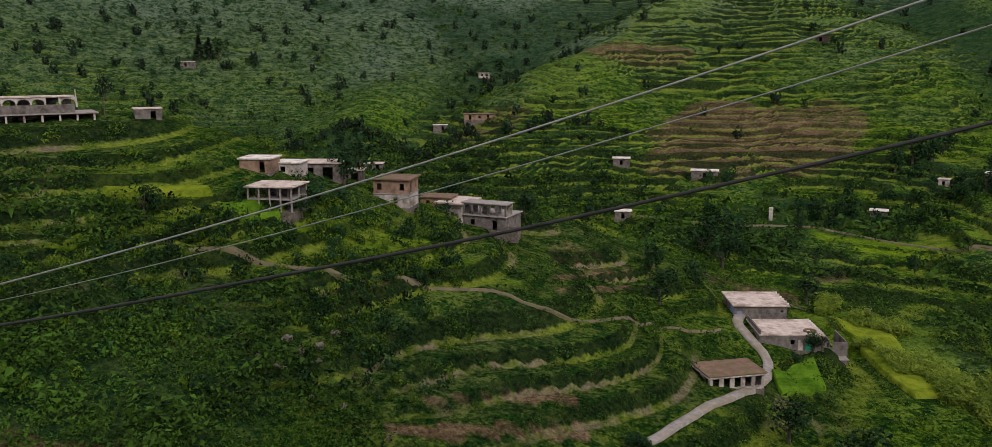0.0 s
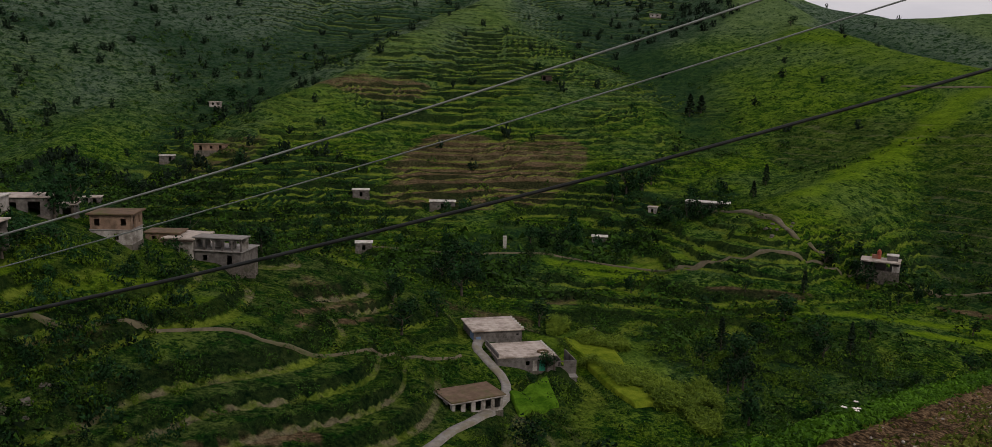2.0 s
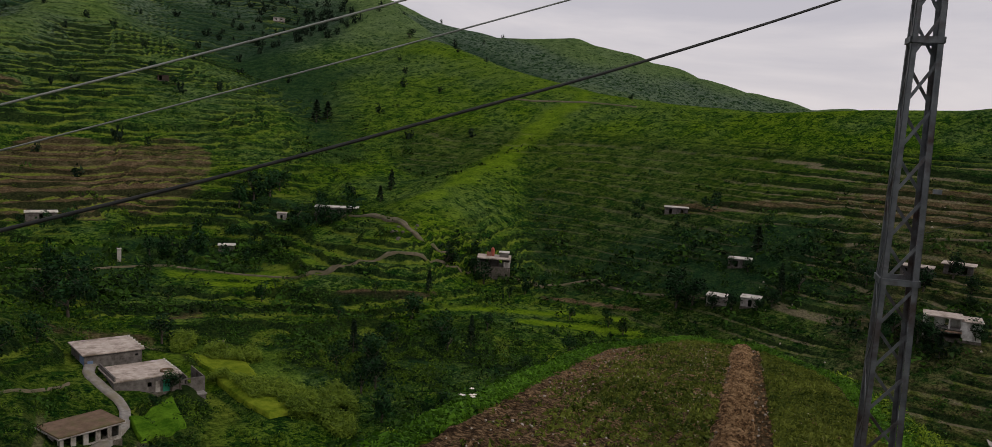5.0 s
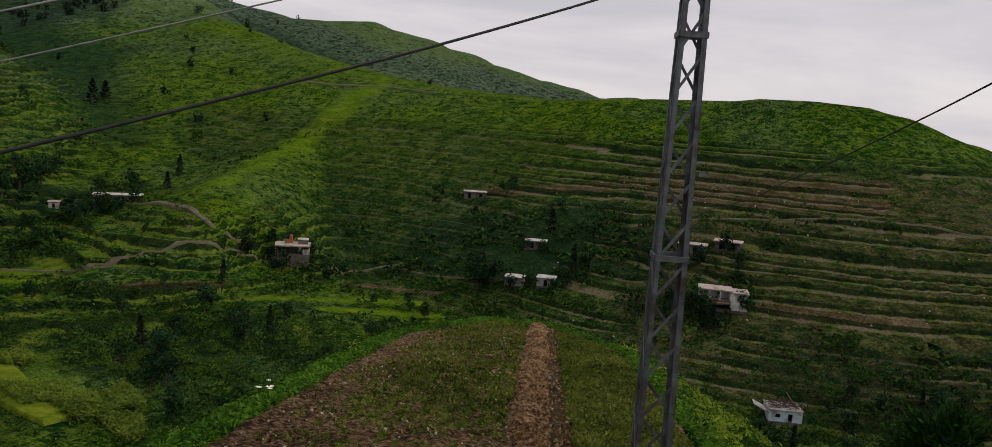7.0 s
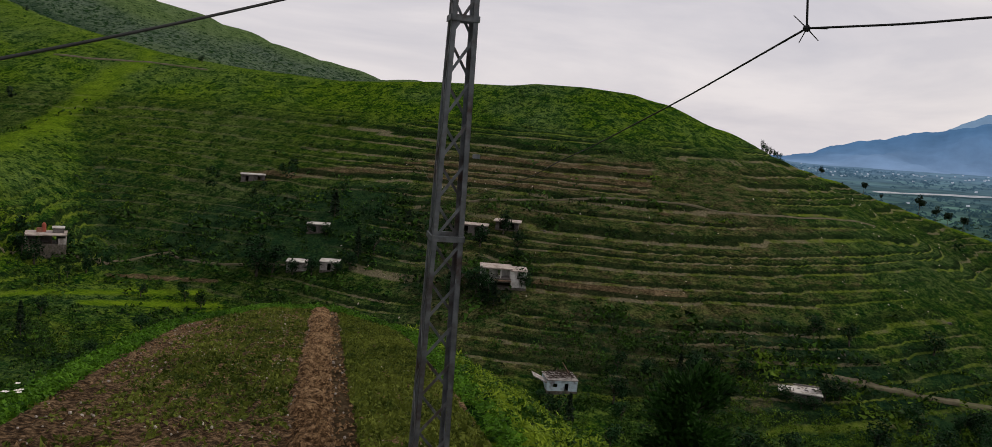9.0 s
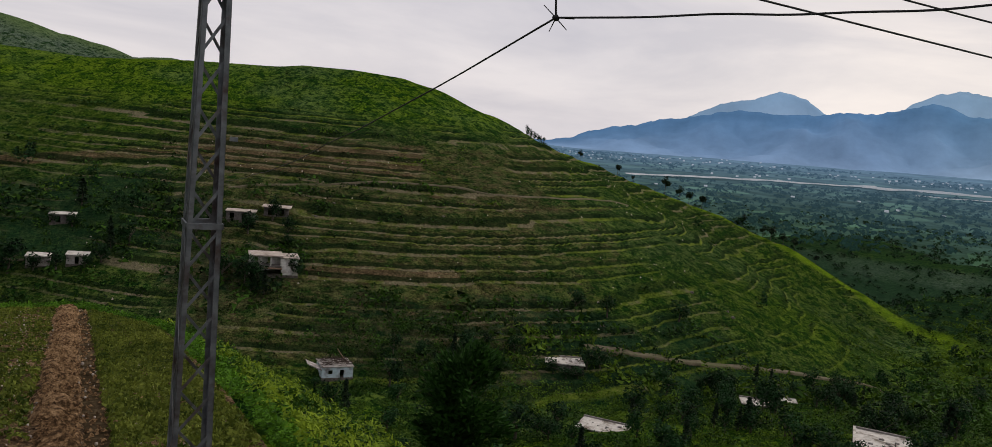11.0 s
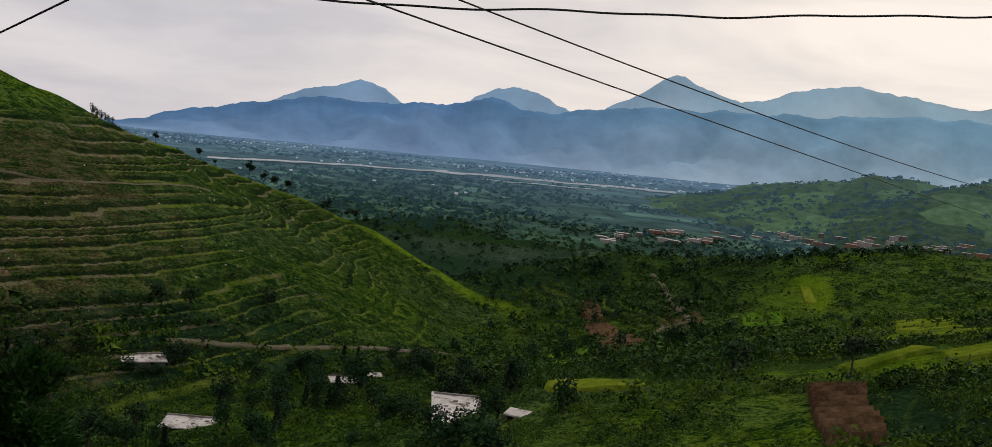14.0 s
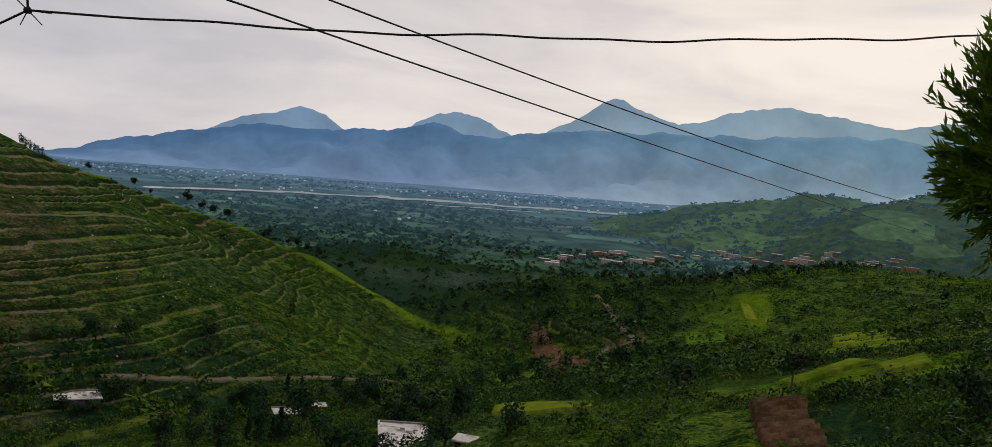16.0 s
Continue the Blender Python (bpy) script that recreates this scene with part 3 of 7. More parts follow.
    on_nose = np.maximum(on_nose * smooth(-Z, 2, 11) * (1 - 0.22 * smooth(np.degrees(A) + 10 * fbm(X, Y, 40, 2, 69), 88, 95)), on_spur * (0.55 + 0.40 * smooth(fbm(X, Y, 30, 3, 73), -0.2, 0.4)))
    for name, w in (("far_haze", far_haze), ("tier", tier), ("grip", grip), ("nose", on_nose)):
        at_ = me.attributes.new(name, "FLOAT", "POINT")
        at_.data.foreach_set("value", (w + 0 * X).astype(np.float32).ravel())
    tagged(ob, "terraced green hillsides and valley floor of grass, scrub and earth", "ground", kind="structure")
    return ob


build_ground()


# ---- the far valley and the ranges beyond it ----


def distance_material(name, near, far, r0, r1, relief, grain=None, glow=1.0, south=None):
    """A glowing backdrop: haze put into its colour grows from near to far with the metres from the place."""
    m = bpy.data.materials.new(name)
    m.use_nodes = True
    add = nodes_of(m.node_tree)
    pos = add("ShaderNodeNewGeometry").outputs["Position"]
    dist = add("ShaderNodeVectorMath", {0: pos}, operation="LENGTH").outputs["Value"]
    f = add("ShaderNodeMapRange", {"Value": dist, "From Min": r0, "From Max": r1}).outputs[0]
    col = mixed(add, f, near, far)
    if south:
        # the painted haze is thicker and lighter over the southern end
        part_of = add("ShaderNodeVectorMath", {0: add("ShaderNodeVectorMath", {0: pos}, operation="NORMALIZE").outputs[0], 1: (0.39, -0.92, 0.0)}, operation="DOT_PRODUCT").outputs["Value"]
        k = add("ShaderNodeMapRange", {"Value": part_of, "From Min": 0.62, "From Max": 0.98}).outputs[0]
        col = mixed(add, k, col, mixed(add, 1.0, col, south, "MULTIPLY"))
    # tone noise in the colour; on the ranges it stands for faintly lit spurs
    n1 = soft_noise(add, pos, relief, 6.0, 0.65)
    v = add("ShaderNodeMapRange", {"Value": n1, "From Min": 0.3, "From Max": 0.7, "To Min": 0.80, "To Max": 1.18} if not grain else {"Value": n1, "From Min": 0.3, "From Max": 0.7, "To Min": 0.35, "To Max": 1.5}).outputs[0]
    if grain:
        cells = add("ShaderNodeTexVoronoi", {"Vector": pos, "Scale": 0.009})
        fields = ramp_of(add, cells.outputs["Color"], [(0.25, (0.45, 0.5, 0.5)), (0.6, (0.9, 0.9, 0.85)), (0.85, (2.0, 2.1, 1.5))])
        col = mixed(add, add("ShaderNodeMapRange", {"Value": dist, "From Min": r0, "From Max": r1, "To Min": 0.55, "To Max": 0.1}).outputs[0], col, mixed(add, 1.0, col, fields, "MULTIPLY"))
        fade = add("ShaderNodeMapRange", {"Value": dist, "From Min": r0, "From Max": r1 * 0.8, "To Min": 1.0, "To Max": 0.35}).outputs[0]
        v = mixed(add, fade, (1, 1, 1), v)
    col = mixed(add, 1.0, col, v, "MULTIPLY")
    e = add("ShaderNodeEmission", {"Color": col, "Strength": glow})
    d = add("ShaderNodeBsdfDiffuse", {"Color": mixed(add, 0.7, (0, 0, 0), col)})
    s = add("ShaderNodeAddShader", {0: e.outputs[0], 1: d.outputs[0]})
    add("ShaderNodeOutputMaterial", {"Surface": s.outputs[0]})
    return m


def plain_z(az, r):
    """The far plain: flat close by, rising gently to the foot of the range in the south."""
    return -106.5 + 70.0 * np.clip((r - 1500) / 2400.0, 0, 1.3) * np.clip((az - 88) / 33.0, 0, 1.3)


def range_sheet(name, crest, foot_r, crest_r, mat, seed, lump, label):
    """A mountain range: spurs and gullies between its foot and its crest line."""
    az = np.arange(crest[0][0], crest[-1][0], 0.09)
    el = np.interp(az, [c[0] for c in crest], [c[1] for c in crest])
    el = el + 0.17 * fbm(az * 10, az * 0 + 3.0, 14, 5, seed) - 0.10 * np.abs(fbm(az * 10, az * 0 + 9.0, 9, 3, seed + 2))
    k = np.linspace(0, 1, 24)
    A, K = np.meshgrid(np.radians(az), k)
    E, _ = np.meshgrid(el, k)
    R = foot_r + (crest_r - foot_r) * K
    top = crest_r * np.tan(np.radians(E))
    X, Y = R * np.sin(A), R * np.cos(A)
    body = np.abs(fbm(X, Y, lump, 4, seed + 5))
    foot_z = plain_z(np.degrees(A), R) - 1.5
    Z = foot_z + (top - foot_z) * (K ** 1.15) - (1 - K) * K * 4 * (top - foot_z) * 0.40 * (0.6 - body)
    X2, Y2 = np.vstack([X, X[-1:] * 1.02]), np.vstack([Y, Y[-1:] * 1.02])
    Z2 = np.vstack([Z, Z[-1:] * 0 - 110.0])
    ob, _ = grid_mesh(name, X2, Y2, Z2, mat)
    tagged(ob, label, "mountains", kind="structure")


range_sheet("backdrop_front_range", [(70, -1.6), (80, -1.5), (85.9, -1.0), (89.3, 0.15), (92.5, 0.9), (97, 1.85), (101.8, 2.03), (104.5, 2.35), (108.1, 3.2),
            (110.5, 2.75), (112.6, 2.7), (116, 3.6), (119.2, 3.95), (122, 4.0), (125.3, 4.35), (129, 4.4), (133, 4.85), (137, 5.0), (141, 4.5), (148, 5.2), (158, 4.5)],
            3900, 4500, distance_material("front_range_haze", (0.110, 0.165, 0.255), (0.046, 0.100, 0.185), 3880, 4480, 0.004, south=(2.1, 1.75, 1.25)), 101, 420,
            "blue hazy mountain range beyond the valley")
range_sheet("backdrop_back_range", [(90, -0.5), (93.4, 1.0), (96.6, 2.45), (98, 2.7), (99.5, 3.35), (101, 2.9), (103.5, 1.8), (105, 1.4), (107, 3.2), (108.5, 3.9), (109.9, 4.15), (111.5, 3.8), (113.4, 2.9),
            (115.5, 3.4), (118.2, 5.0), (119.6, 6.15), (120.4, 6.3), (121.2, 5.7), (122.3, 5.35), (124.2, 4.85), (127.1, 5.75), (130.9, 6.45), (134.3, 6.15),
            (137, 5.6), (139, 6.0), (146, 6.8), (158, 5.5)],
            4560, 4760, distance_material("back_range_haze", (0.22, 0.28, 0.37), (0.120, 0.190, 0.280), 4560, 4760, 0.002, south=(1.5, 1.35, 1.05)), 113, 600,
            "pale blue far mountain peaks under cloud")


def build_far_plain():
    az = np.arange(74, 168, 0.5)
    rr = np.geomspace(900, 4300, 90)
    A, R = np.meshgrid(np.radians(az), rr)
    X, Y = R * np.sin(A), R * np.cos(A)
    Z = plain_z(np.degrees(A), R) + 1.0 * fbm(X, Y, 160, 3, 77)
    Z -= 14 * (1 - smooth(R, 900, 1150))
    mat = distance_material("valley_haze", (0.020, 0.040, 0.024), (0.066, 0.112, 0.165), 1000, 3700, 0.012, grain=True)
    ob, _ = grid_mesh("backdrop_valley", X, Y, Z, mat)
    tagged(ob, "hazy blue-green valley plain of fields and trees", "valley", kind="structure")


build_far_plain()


def build_right_hill():
    az = np.arange(108, 170, 0.25)
    rr = np.geomspace(1500, 2500, 110)
    A, R = np.meshgrid(np.radians(az), rr)
    X, Y = R * np.sin(A), R * np.cos(A)
    Z = right_hill(X, Y)
    h = 7.0
    f = Z / h - np.floor(Z / h)
    Z = Z + h * (smooth(f, 0.6, 1.0) - f) * 0.7 * smooth(fbm(X, Y, 200, 2, 67), -0.2, 0.3)
    Z = np.maximum(Z, -112.0)
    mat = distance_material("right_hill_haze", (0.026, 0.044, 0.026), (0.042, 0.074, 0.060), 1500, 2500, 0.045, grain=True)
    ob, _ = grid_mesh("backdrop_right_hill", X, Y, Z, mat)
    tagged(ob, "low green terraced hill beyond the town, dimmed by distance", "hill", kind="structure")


build_right_hill()


def ribbon(name, pts, widths, mat, lift=0.3, skirt=0.8):
    """A strip laid along points on the ground, with a rounded section and edges that go down into it."""
    P, W = [], []
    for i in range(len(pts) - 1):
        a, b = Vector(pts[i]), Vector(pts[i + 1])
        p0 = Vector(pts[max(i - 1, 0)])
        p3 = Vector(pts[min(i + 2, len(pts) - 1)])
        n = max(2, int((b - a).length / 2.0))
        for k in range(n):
            t = k / n
            q = 0.5 * (2 * a + (b - p0) * t + (2 * p0 - 5 * a + 4 * b - p3) * t * t + (3 * a - p0 - 3 * b + p3) * t ** 3)
            P.append(q)
            W.append(widths[i] + (widths[i + 1] - widths[i]) * t)
    flat, faces, drop = [], [], []
    for i, p in enumerate(P):
        d = (P[min(i + 1, len(P) - 1)] - P[max(i - 1, 0)])
        side = Vector((-d.y, d.x, 0)).normalized()
        for s, dz in ((-0.56, -skirt), (-0.5, 0.0), (-0.2, 0.05), (0.2, 0.05), (0.5, 0.0), (0.56, -skirt)):
            wob = 1 + 0.12 * math.sin(i * 1.7 + s * 9)
            q = p + side * (s * W[i] * wob)
            flat.append((q.x, q.y))
            drop.append(lift + dz)
        if i:
            o = len(flat) - 12
            faces += [(o + k, o + k + 1, o + k + 7, o + k + 6) for k in range(5)]
    xy = np.array(flat)
    z = land(xy[:, 0], xy[:, 1]).reshape(-1, 6)
    z = np.maximum(z, z[:, 2:4].mean(1, keepdims=True)).ravel() + np.array(drop)
    return mesh_object(name, [(*q, h) for q, h in zip(flat, z.tolist())], faces, mat, smoothed=True)


LANE = [(13.98, -16.23), (13.73, -16.89), (14.47, -17.79), (15.45, -18.66), (15.87, -19.56), (15.52, -20.42), (14.26, -21.3), (12.24, -22.28), (10.51, -23.41), (8.83, -24.52), (7.54, -25.24)]
TRACK = [(5.86, -10.27), (12.69, -10.8), (20.29, -10.9), (28.5, -10.91), (39.16, -10.75), (45.52, -10.71), (46.79, -10.94), (49.29, -11.24), (53.69, -11.15)]
ZIG = [(27.63, -7.14), (30.66, -7.17), (32.87, -7.47), (33.95, -8.24), (35.17, -8.95), (36.5, -9.4)]
FOOT = [(-22.58, -11.97), (-18.72, -12.85), (-13.85, -13.75), (-9.64, -14.54), (-2.72, -15.5), (0.34, -16.54), (5.13, -17.26), (9.41, -17.59), (12.94, -17.35)]
HILLROAD = [(89.14, -14.52), (93.97, -14.51), (96.54, -14.48), (100.92, -14.18), (104.07, -14.06), (107.66, -14.05), (111.91, -14.15)]
STREAM = [(120.16, -6.9), (121.0, -7.6), (121.63, -8.49), (122.9, -9.58), (121.11, -10.43), (120.49, -11.53), (119.55, -12.19), (118.01, -12.78)]
SHOULDER = [(39.5, 0.95), (42.8, 0.98), (45.2, 1.02), (48.2, 0.9)]
LEDGE = [(64.8, -6.22), (73.14, -5.25), (78.41, -4.98), (84.27, -5.14), (91.0, -5.0)]
CONCRETE_PATH = plain("worn_concrete", (0.14, 0.13, 0.122), (0.26, 0.245, 0.225), 1.2, stain=(0.16, 0.14, 0.10), stain_scale=0.25)
DUST_PATH = plain("trodden_earth", (0.075, 0.066, 0.040), (0.155, 0.130, 0.088), 0.8, stain=(0.07, 0.075, 0.03), stain_scale=0.2)


def path_of(name, line, width, mat, label):
    pts = [meets(a, e) for a, e in line]
    ob = ribbon(name, pts, [width * (1 - 0.42 * k / len(pts)) for k in range(len(pts))], mat)
    tagged(ob, label, "path", kind="structure")


path_of("lane", LANE, 1.85, CONCRETE_PATH, "winding grey concrete lane down the hillside")
path_of("track_valley", TRACK, 0.9, DUST_PATH, "pale trodden track along the valley terraces")
path_of("track_zigzag", ZIG, 1.8, DUST_PATH, "bare earth track down to a house")
path_of("footpath", FOOT, 0.7, DUST_PATH, "narrow footpath across the terraced spur")
path_of("track_hill", HILLROAD, 2.0, DUST_PATH, "earth track along the foot of the hill")
path_of("stream_bed", STREAM, 2.2, DUST_PATH, "pale stony stream bed in the valley")
path_of("track_shoulder", SHOULDER, 1.2, DUST_PATH, "thin pale track along the grassy shoulder")
path_of("track_ledge", LEDGE, 0.7, DUST_PATH, "earth ledge track across the hill face")



def meadow(name, dark, light, scale):
    m = MATS[name] = bpy.data.materials.new(name)
    m.use_nodes = True
    add = nodes_of(m.node_tree)
    pos = add("ShaderNodeNewGeometry").outputs["Position"]
    f = soft_noise(add, pos, scale, 7.0, 0.75)
    big = soft_noise(add, pos, scale * 0.12, 4.0, 0.6)
    f = add("ShaderNodeMath", {0: big, 1: 0.7, 2: f}, operation="MULTIPLY_ADD").outputs[0]
    col = ramp_of(add, f, [(0.68, dark), (0.98, light)])
    b = add("ShaderNodeBump", {"Height": f, "Strength": 1.0, "Distance": 0.6})
    p = add("ShaderNodeBsdfPrincipled", {"Base Color": col, "Roughness": 1.0, "Normal": b.outputs[0]})
    p.inputs["Specular IOR Level"].default_value = 0.0
    add("ShaderNodeOutputMaterial", {"Surface": p.outputs[0]})
    return m


PLOUGHED = meadow("ploughed_earth", (0.045, 0.027, 0.014), (0.140, 0.086, 0.048), 0.5)
RIPE_GRASS = meadow("ripe_grass", (0.045, 0.085, 0.006), (0.160, 0.200, 0.018), 0.45)
FRESH_GRASS = meadow("fresh_grass", (0.030, 0.080, 0.006), (0.095, 0.185, 0.014), 0.45)


def plot_on_slope(name, corners, mat, label, furrow=0.0):
    """A field of four corners laid over the ground, with a raised, uneven edge."""
    c = [meets(a, e) for a, e in corners]
    n = 30
    V, U = np.meshgrid(np.linspace(0, 1, n), np.linspace(0, 1, n))
    X = (c[0].x * (1 - U) + c[1].x * U) * (1 - V) + (c[3].x * (1 - U) + c[2].x * U) * V
    Y = (c[0].y * (1 - U) + c[1].y * U) * (1 - V) + (c[3].y * (1 - U) + c[2].y * U) * V
    rim = np.minimum(np.minimum(U, 1 - U), np.minimum(V, 1 - V))
    size = 0.03 * math.hypot(c[2].x - c[0].x, c[2].y - c[0].y)
    X, Y = X + size * fbm(X, Y, 14, 3, 201), Y + size * fbm(X, Y, 14, 3, 203)
    Z = blurred(blurred(land(X, Y), 2, 0), 2, 1) + 0.8 + furrow * np.sin(V * 60) - 1.6 * (rim < 0.01)
    ob, _ = grid_mesh(name, X, Y, Z, mat)
    tagged(ob, label, "field", kind="structure")


plot_on_slope("field_ploughed", ((116.4, -9.05), (120.15, -11.4), (118.85, -12.35), (116.05, -10.1)), PLOUGHED, "bare brown ploughed field on the valley slope", 0.12)
plot_on_slope("field_terraced_earth", ((130.6, -12.5), (133.9, -11.7), (135.4, -14.7), (131.8, -15.6)), PLOUGHED, "brown dug terraces above the bushes", 0.55)
for corners in (((134.7, -7.5), (138.0, -6.6), (138.5, -7.1), (135.9, -7.95)), ((136.4, -7.75), (139.4, -6.95), (139.7, -7.35), (137.5, -8.1)),
                ((132.1, -10.9), (136.2, -8.7), (137.6, -8.5), (133.4, -10.95)), ((137.7, -8.75), (140.3, -7.55), (140.8, -8.15), (138.2, -9.2)),
                ((129.2, -6.15), (129.9, -6.3), (130.5, -7.2), (129.8, -7.2)), ((114.0, -14.9), (120.8, -13.85), (120.9, -14.35), (114.3, -15.5))):
    plot_on_slope("field_ripe_grass", corners, RIPE_GRASS, "yellow-green grass on a curved terrace")
for corners in (((-20.7, -9.2), (-15.9, -9.3), (-16.8, -10.25), (-20.6, -10.0)), ((15.9, -19.9), (18.6, -18.75), (19.6, -20.6), (16.7, -21.3))):
    plot_on_slope("field_rice", corners, FRESH_GRASS, "bright green paddy below the hillside houses")
plot_on_slope("field_maize", ((19.3, -15.95), (22.6, -16.5), (27.4, -20.0), (24.6, -20.5)), RIPE_GRASS, "ripening yellow-green maize patch on the slope below the lane")
plot_on_slope("field_maize", ((-27.4, -7.95), (-21.0, -8.25), (-20.8, -8.75), (-27.2, -8.5)), RIPE_GRASS, "yellowing maize strip on a terrace of the spur")
for corners in (((114.1, -13.2), (117.4, -11.8), (118.2, -12.85), (114.6, -13.9)),
                ((126.0, -8.7), (128.6, -8.0), (128.8, -8.8), (126.6, -9.6))):
    plot_on_slope("field_fresh_grass", corners, FRESH_GRASS, "fresh green meadow between bushes")

# river channels shining on the plain
river_mat = plain("river_water", (0.20, 0.23, 0.25), (0.30, 0.33, 0.34), 0.01, rough=0.25, bump=0.02)


def river(az0, el0, az1, el1, width, seed):
    X, Y, Z = [], [], []
    for az in np.arange(az0, az1, 0.3):
        t = (az - az0) / (az1 - az0)
        el = el0 + (el1 - el0) * t
        run = np.linspace(1200, 3880, 800)
        r = float(run[np.argmin(np.abs(plain_z(az, run) + 3.0 - run * math.tan(radians(el))))]) * (1 + 0.015 * float(fbm(np.array([az * 6.0]), np.array([2.0]), 12, 3, seed)[0]))
        w = width * (0.6 + 0.8 * abs(float(fbm(np.array([az * 8.0]), np.array([5.0]), 10, 2, seed + 3)[0])))
        a = radians(az)
        row = [(r + s * w) for s in (-0.5, 0.0, 0.5)]
        X.append([q * math.sin(a) for q in row])
        Y.append([q * math.cos(a) for q in row])
        Z.append([float(plain_z(az, q)) + 3.3 for q in row])
    ob, _ = grid_mesh("water_river", np.array(X), np.array(Y), np.array(Z), river_mat)
    tagged(ob, "pale braided river across the valley plain", "river", kind="structure")


river(90.5, -2.85, 106, -1.95, 75, 1)
river(105, -2.02, 121, -1.42, 110, 2)
river(108, -2.22, 116, -1.86, 45, 5)

# ---- building blocks for things ----


def box(bm, x0, x1, y0, y1, z0, z1):
    v = [bm.verts.new(p) for p in ((x0, y0, z0), (x1, y0, z0), (x1, y1, z0), (x0, y1, z0), (x0, y0, z1), (x1, y0, z1), (x1, y1, z1), (x0, y1, z1))]
    for f in ((0, 3, 2, 1), (4, 5, 6, 7), (0, 1, 5, 4), (1, 2, 6, 5), (2, 3, 7, 6), (3, 0, 4, 7)):
        bm.faces.new([v[i] for i in f])


def rod(bm, a, b, r0, r1=None, n=6):
    """A round bar from a to b."""
    a, b = Vector(a), Vector(b)
    r1 = r0 if r1 is None else r1
    q = (b - a).to_track_quat("Z", "Y")
    rings = []
    for p, r in ((a, r0), (b, r1)):
        rings.append([bm.verts.new(p + q @ Vector((r * math.cos(2 * math.pi * k / n), r * math.sin(2 * math.pi * k / n), 0))) for k in range(n)])
    for k in range(n):
        bm.faces.new((rings[0][k], rings[0][(k + 1) % n], rings[1][(k + 1) % n], rings[1][k]))
    bm.faces.new(rings[0][::-1])
    bm.faces.new(rings[1])


def part(name, bm, material, parent, label=""):
    me = bpy.data.meshes.new(name)
    bm.normal_update()
    bm.to_mesh(me)
    bm.free()
    me.materials.append(material)
    ob = new(name, me)
    ob.parent = parent
    if label:
        ob["label"] = label
    return ob


def boxes(name, dims, material, parent, label=""):
    bm = bmesh.new()
    for d in dims:
        box(bm, *d)
    return part(name, bm, material, parent, label)


def thing(name, loc, az, turn, label, category, group="", size=1.0):
    """A thing on the ground whose own y axis points away from the eye, turned by some degrees."""
    e = new(name)
    e.matrix_world = Matrix.Translation(loc) @ Matrix.Rotation(radians(turn - az), 4, "Z") @ Matrix.Scale(size, 4)
    return tagged(e, label, category, group)


def wall_dims(x0, x1, z0, z1, y0, y1, holes):
    """Boxes for a wall along x with openings (x centre, sill, width, height) through it."""
    out, x = [], x0
    for cx, sill, w, h in sorted(holes):
        out.append((x, cx - w / 2, y0, y1, z0, z1))
        if sill > 0.02:
            out.append((cx - w / 2, cx + w / 2, y0, y1, z0, z0 + sill))
        if z0 + sill + h < z1 - 0.02:
            out.append((cx - w / 2, cx + w / 2, y0, y1, z0 + sill + h, z1))
        x = cx + w / 2
    out.append((x, x1, y0, y1, z0, z1))
    return out


def swap(dims):
    """The same boxes with x and y exchanged, for walls that run away from the viewer."""
    return [(y0, y1, x0, x1, z0, z1) for x0, x1, y0, y1, z0, z1 in dims]


def storey(parent, w, d, z0, z1, mat, front=(), right=(), left=(), back=(), t=0.25, cx=0.0, cy=0.0, label=""):
    x0, x1, y0, y1 = cx - w / 2, cx + w / 2, cy - d / 2, cy + d / 2
    boxes("wall", wall_dims(x0, x1, z0, z1, y0, y0 + t, [(cx + a, b, c, e) for a, b, c, e in front]), mat, parent, label)
    boxes("wall", wall_dims(x0, x1, z0, z1, y1 - t, y1, [(cx + a, b, c, e) for a, b, c, e in back]), mat, parent, label)
    boxes("wall", swap(wall_dims(y0 + t, y1 - t, z0, z1, x0, x0 + t, [(cy + a, b, c, e) for a, b, c, e in left])), mat, parent, label)
    boxes("wall", swap(wall_dims(y0 + t, y1 - t, z0, z1, x1 - t, x1, [(cy + a, b, c, e) for a, b, c, e in right])), mat, parent, label)


def slab(parent, w, d, z, th, mat, over=0.3, cx=0.0, cy=0.0, name="roof", label=""):
    bm = bmesh.new()
    box(bm, cx - w / 2 - over, cx + w / 2 + over, cy - d / 2 - over, cy + d / 2 + over, z, z + th)
    bmesh.ops.bevel(bm, geom=bm.edges[:], offset=min(0.04, th * 0.3), segments=1, affect="EDGES")
    return part(name, bm, mat, parent, label)


def footing(parent, w, d, mat, depth=5.0, cx=0.0, cy=0.0):
    """The stone base that carries a house on a slope."""
    boxes("plinth", [(cx - w / 2 - 0.1, cx + w / 2 + 0.1, cy - d / 2 - 0.1, cy + d / 2 + 0.1, -depth, 0.0)], mat, parent)


RENDER_GREY = plain("grey_render", (0.085, 0.076, 0.072), (0.165, 0.150, 0.142), 1.5, stain=(0.05, 0.042, 0.038), stain_scale=0.5)
RENDER_WHITE = plain("old_whitewash", (0.26, 0.24, 0.225), (0.42, 0.39, 0.37), 1.5, stain=(0.13, 0.11, 0.095), stain_scale=0.45)
RENDER_TAN = plain("tan_render", (0.16, 0.105, 0.075), (0.26, 0.175, 0.13), 1.5, stain=(0.10, 0.07, 0.05), stain_scale=0.5)
ROOF_PALE = plain("pale_concrete_roof", (0.30, 0.25, 0.22), (0.48, 0.42, 0.375), 1.0, stain=(0.17, 0.135, 0.11), stain_scale=0.35)
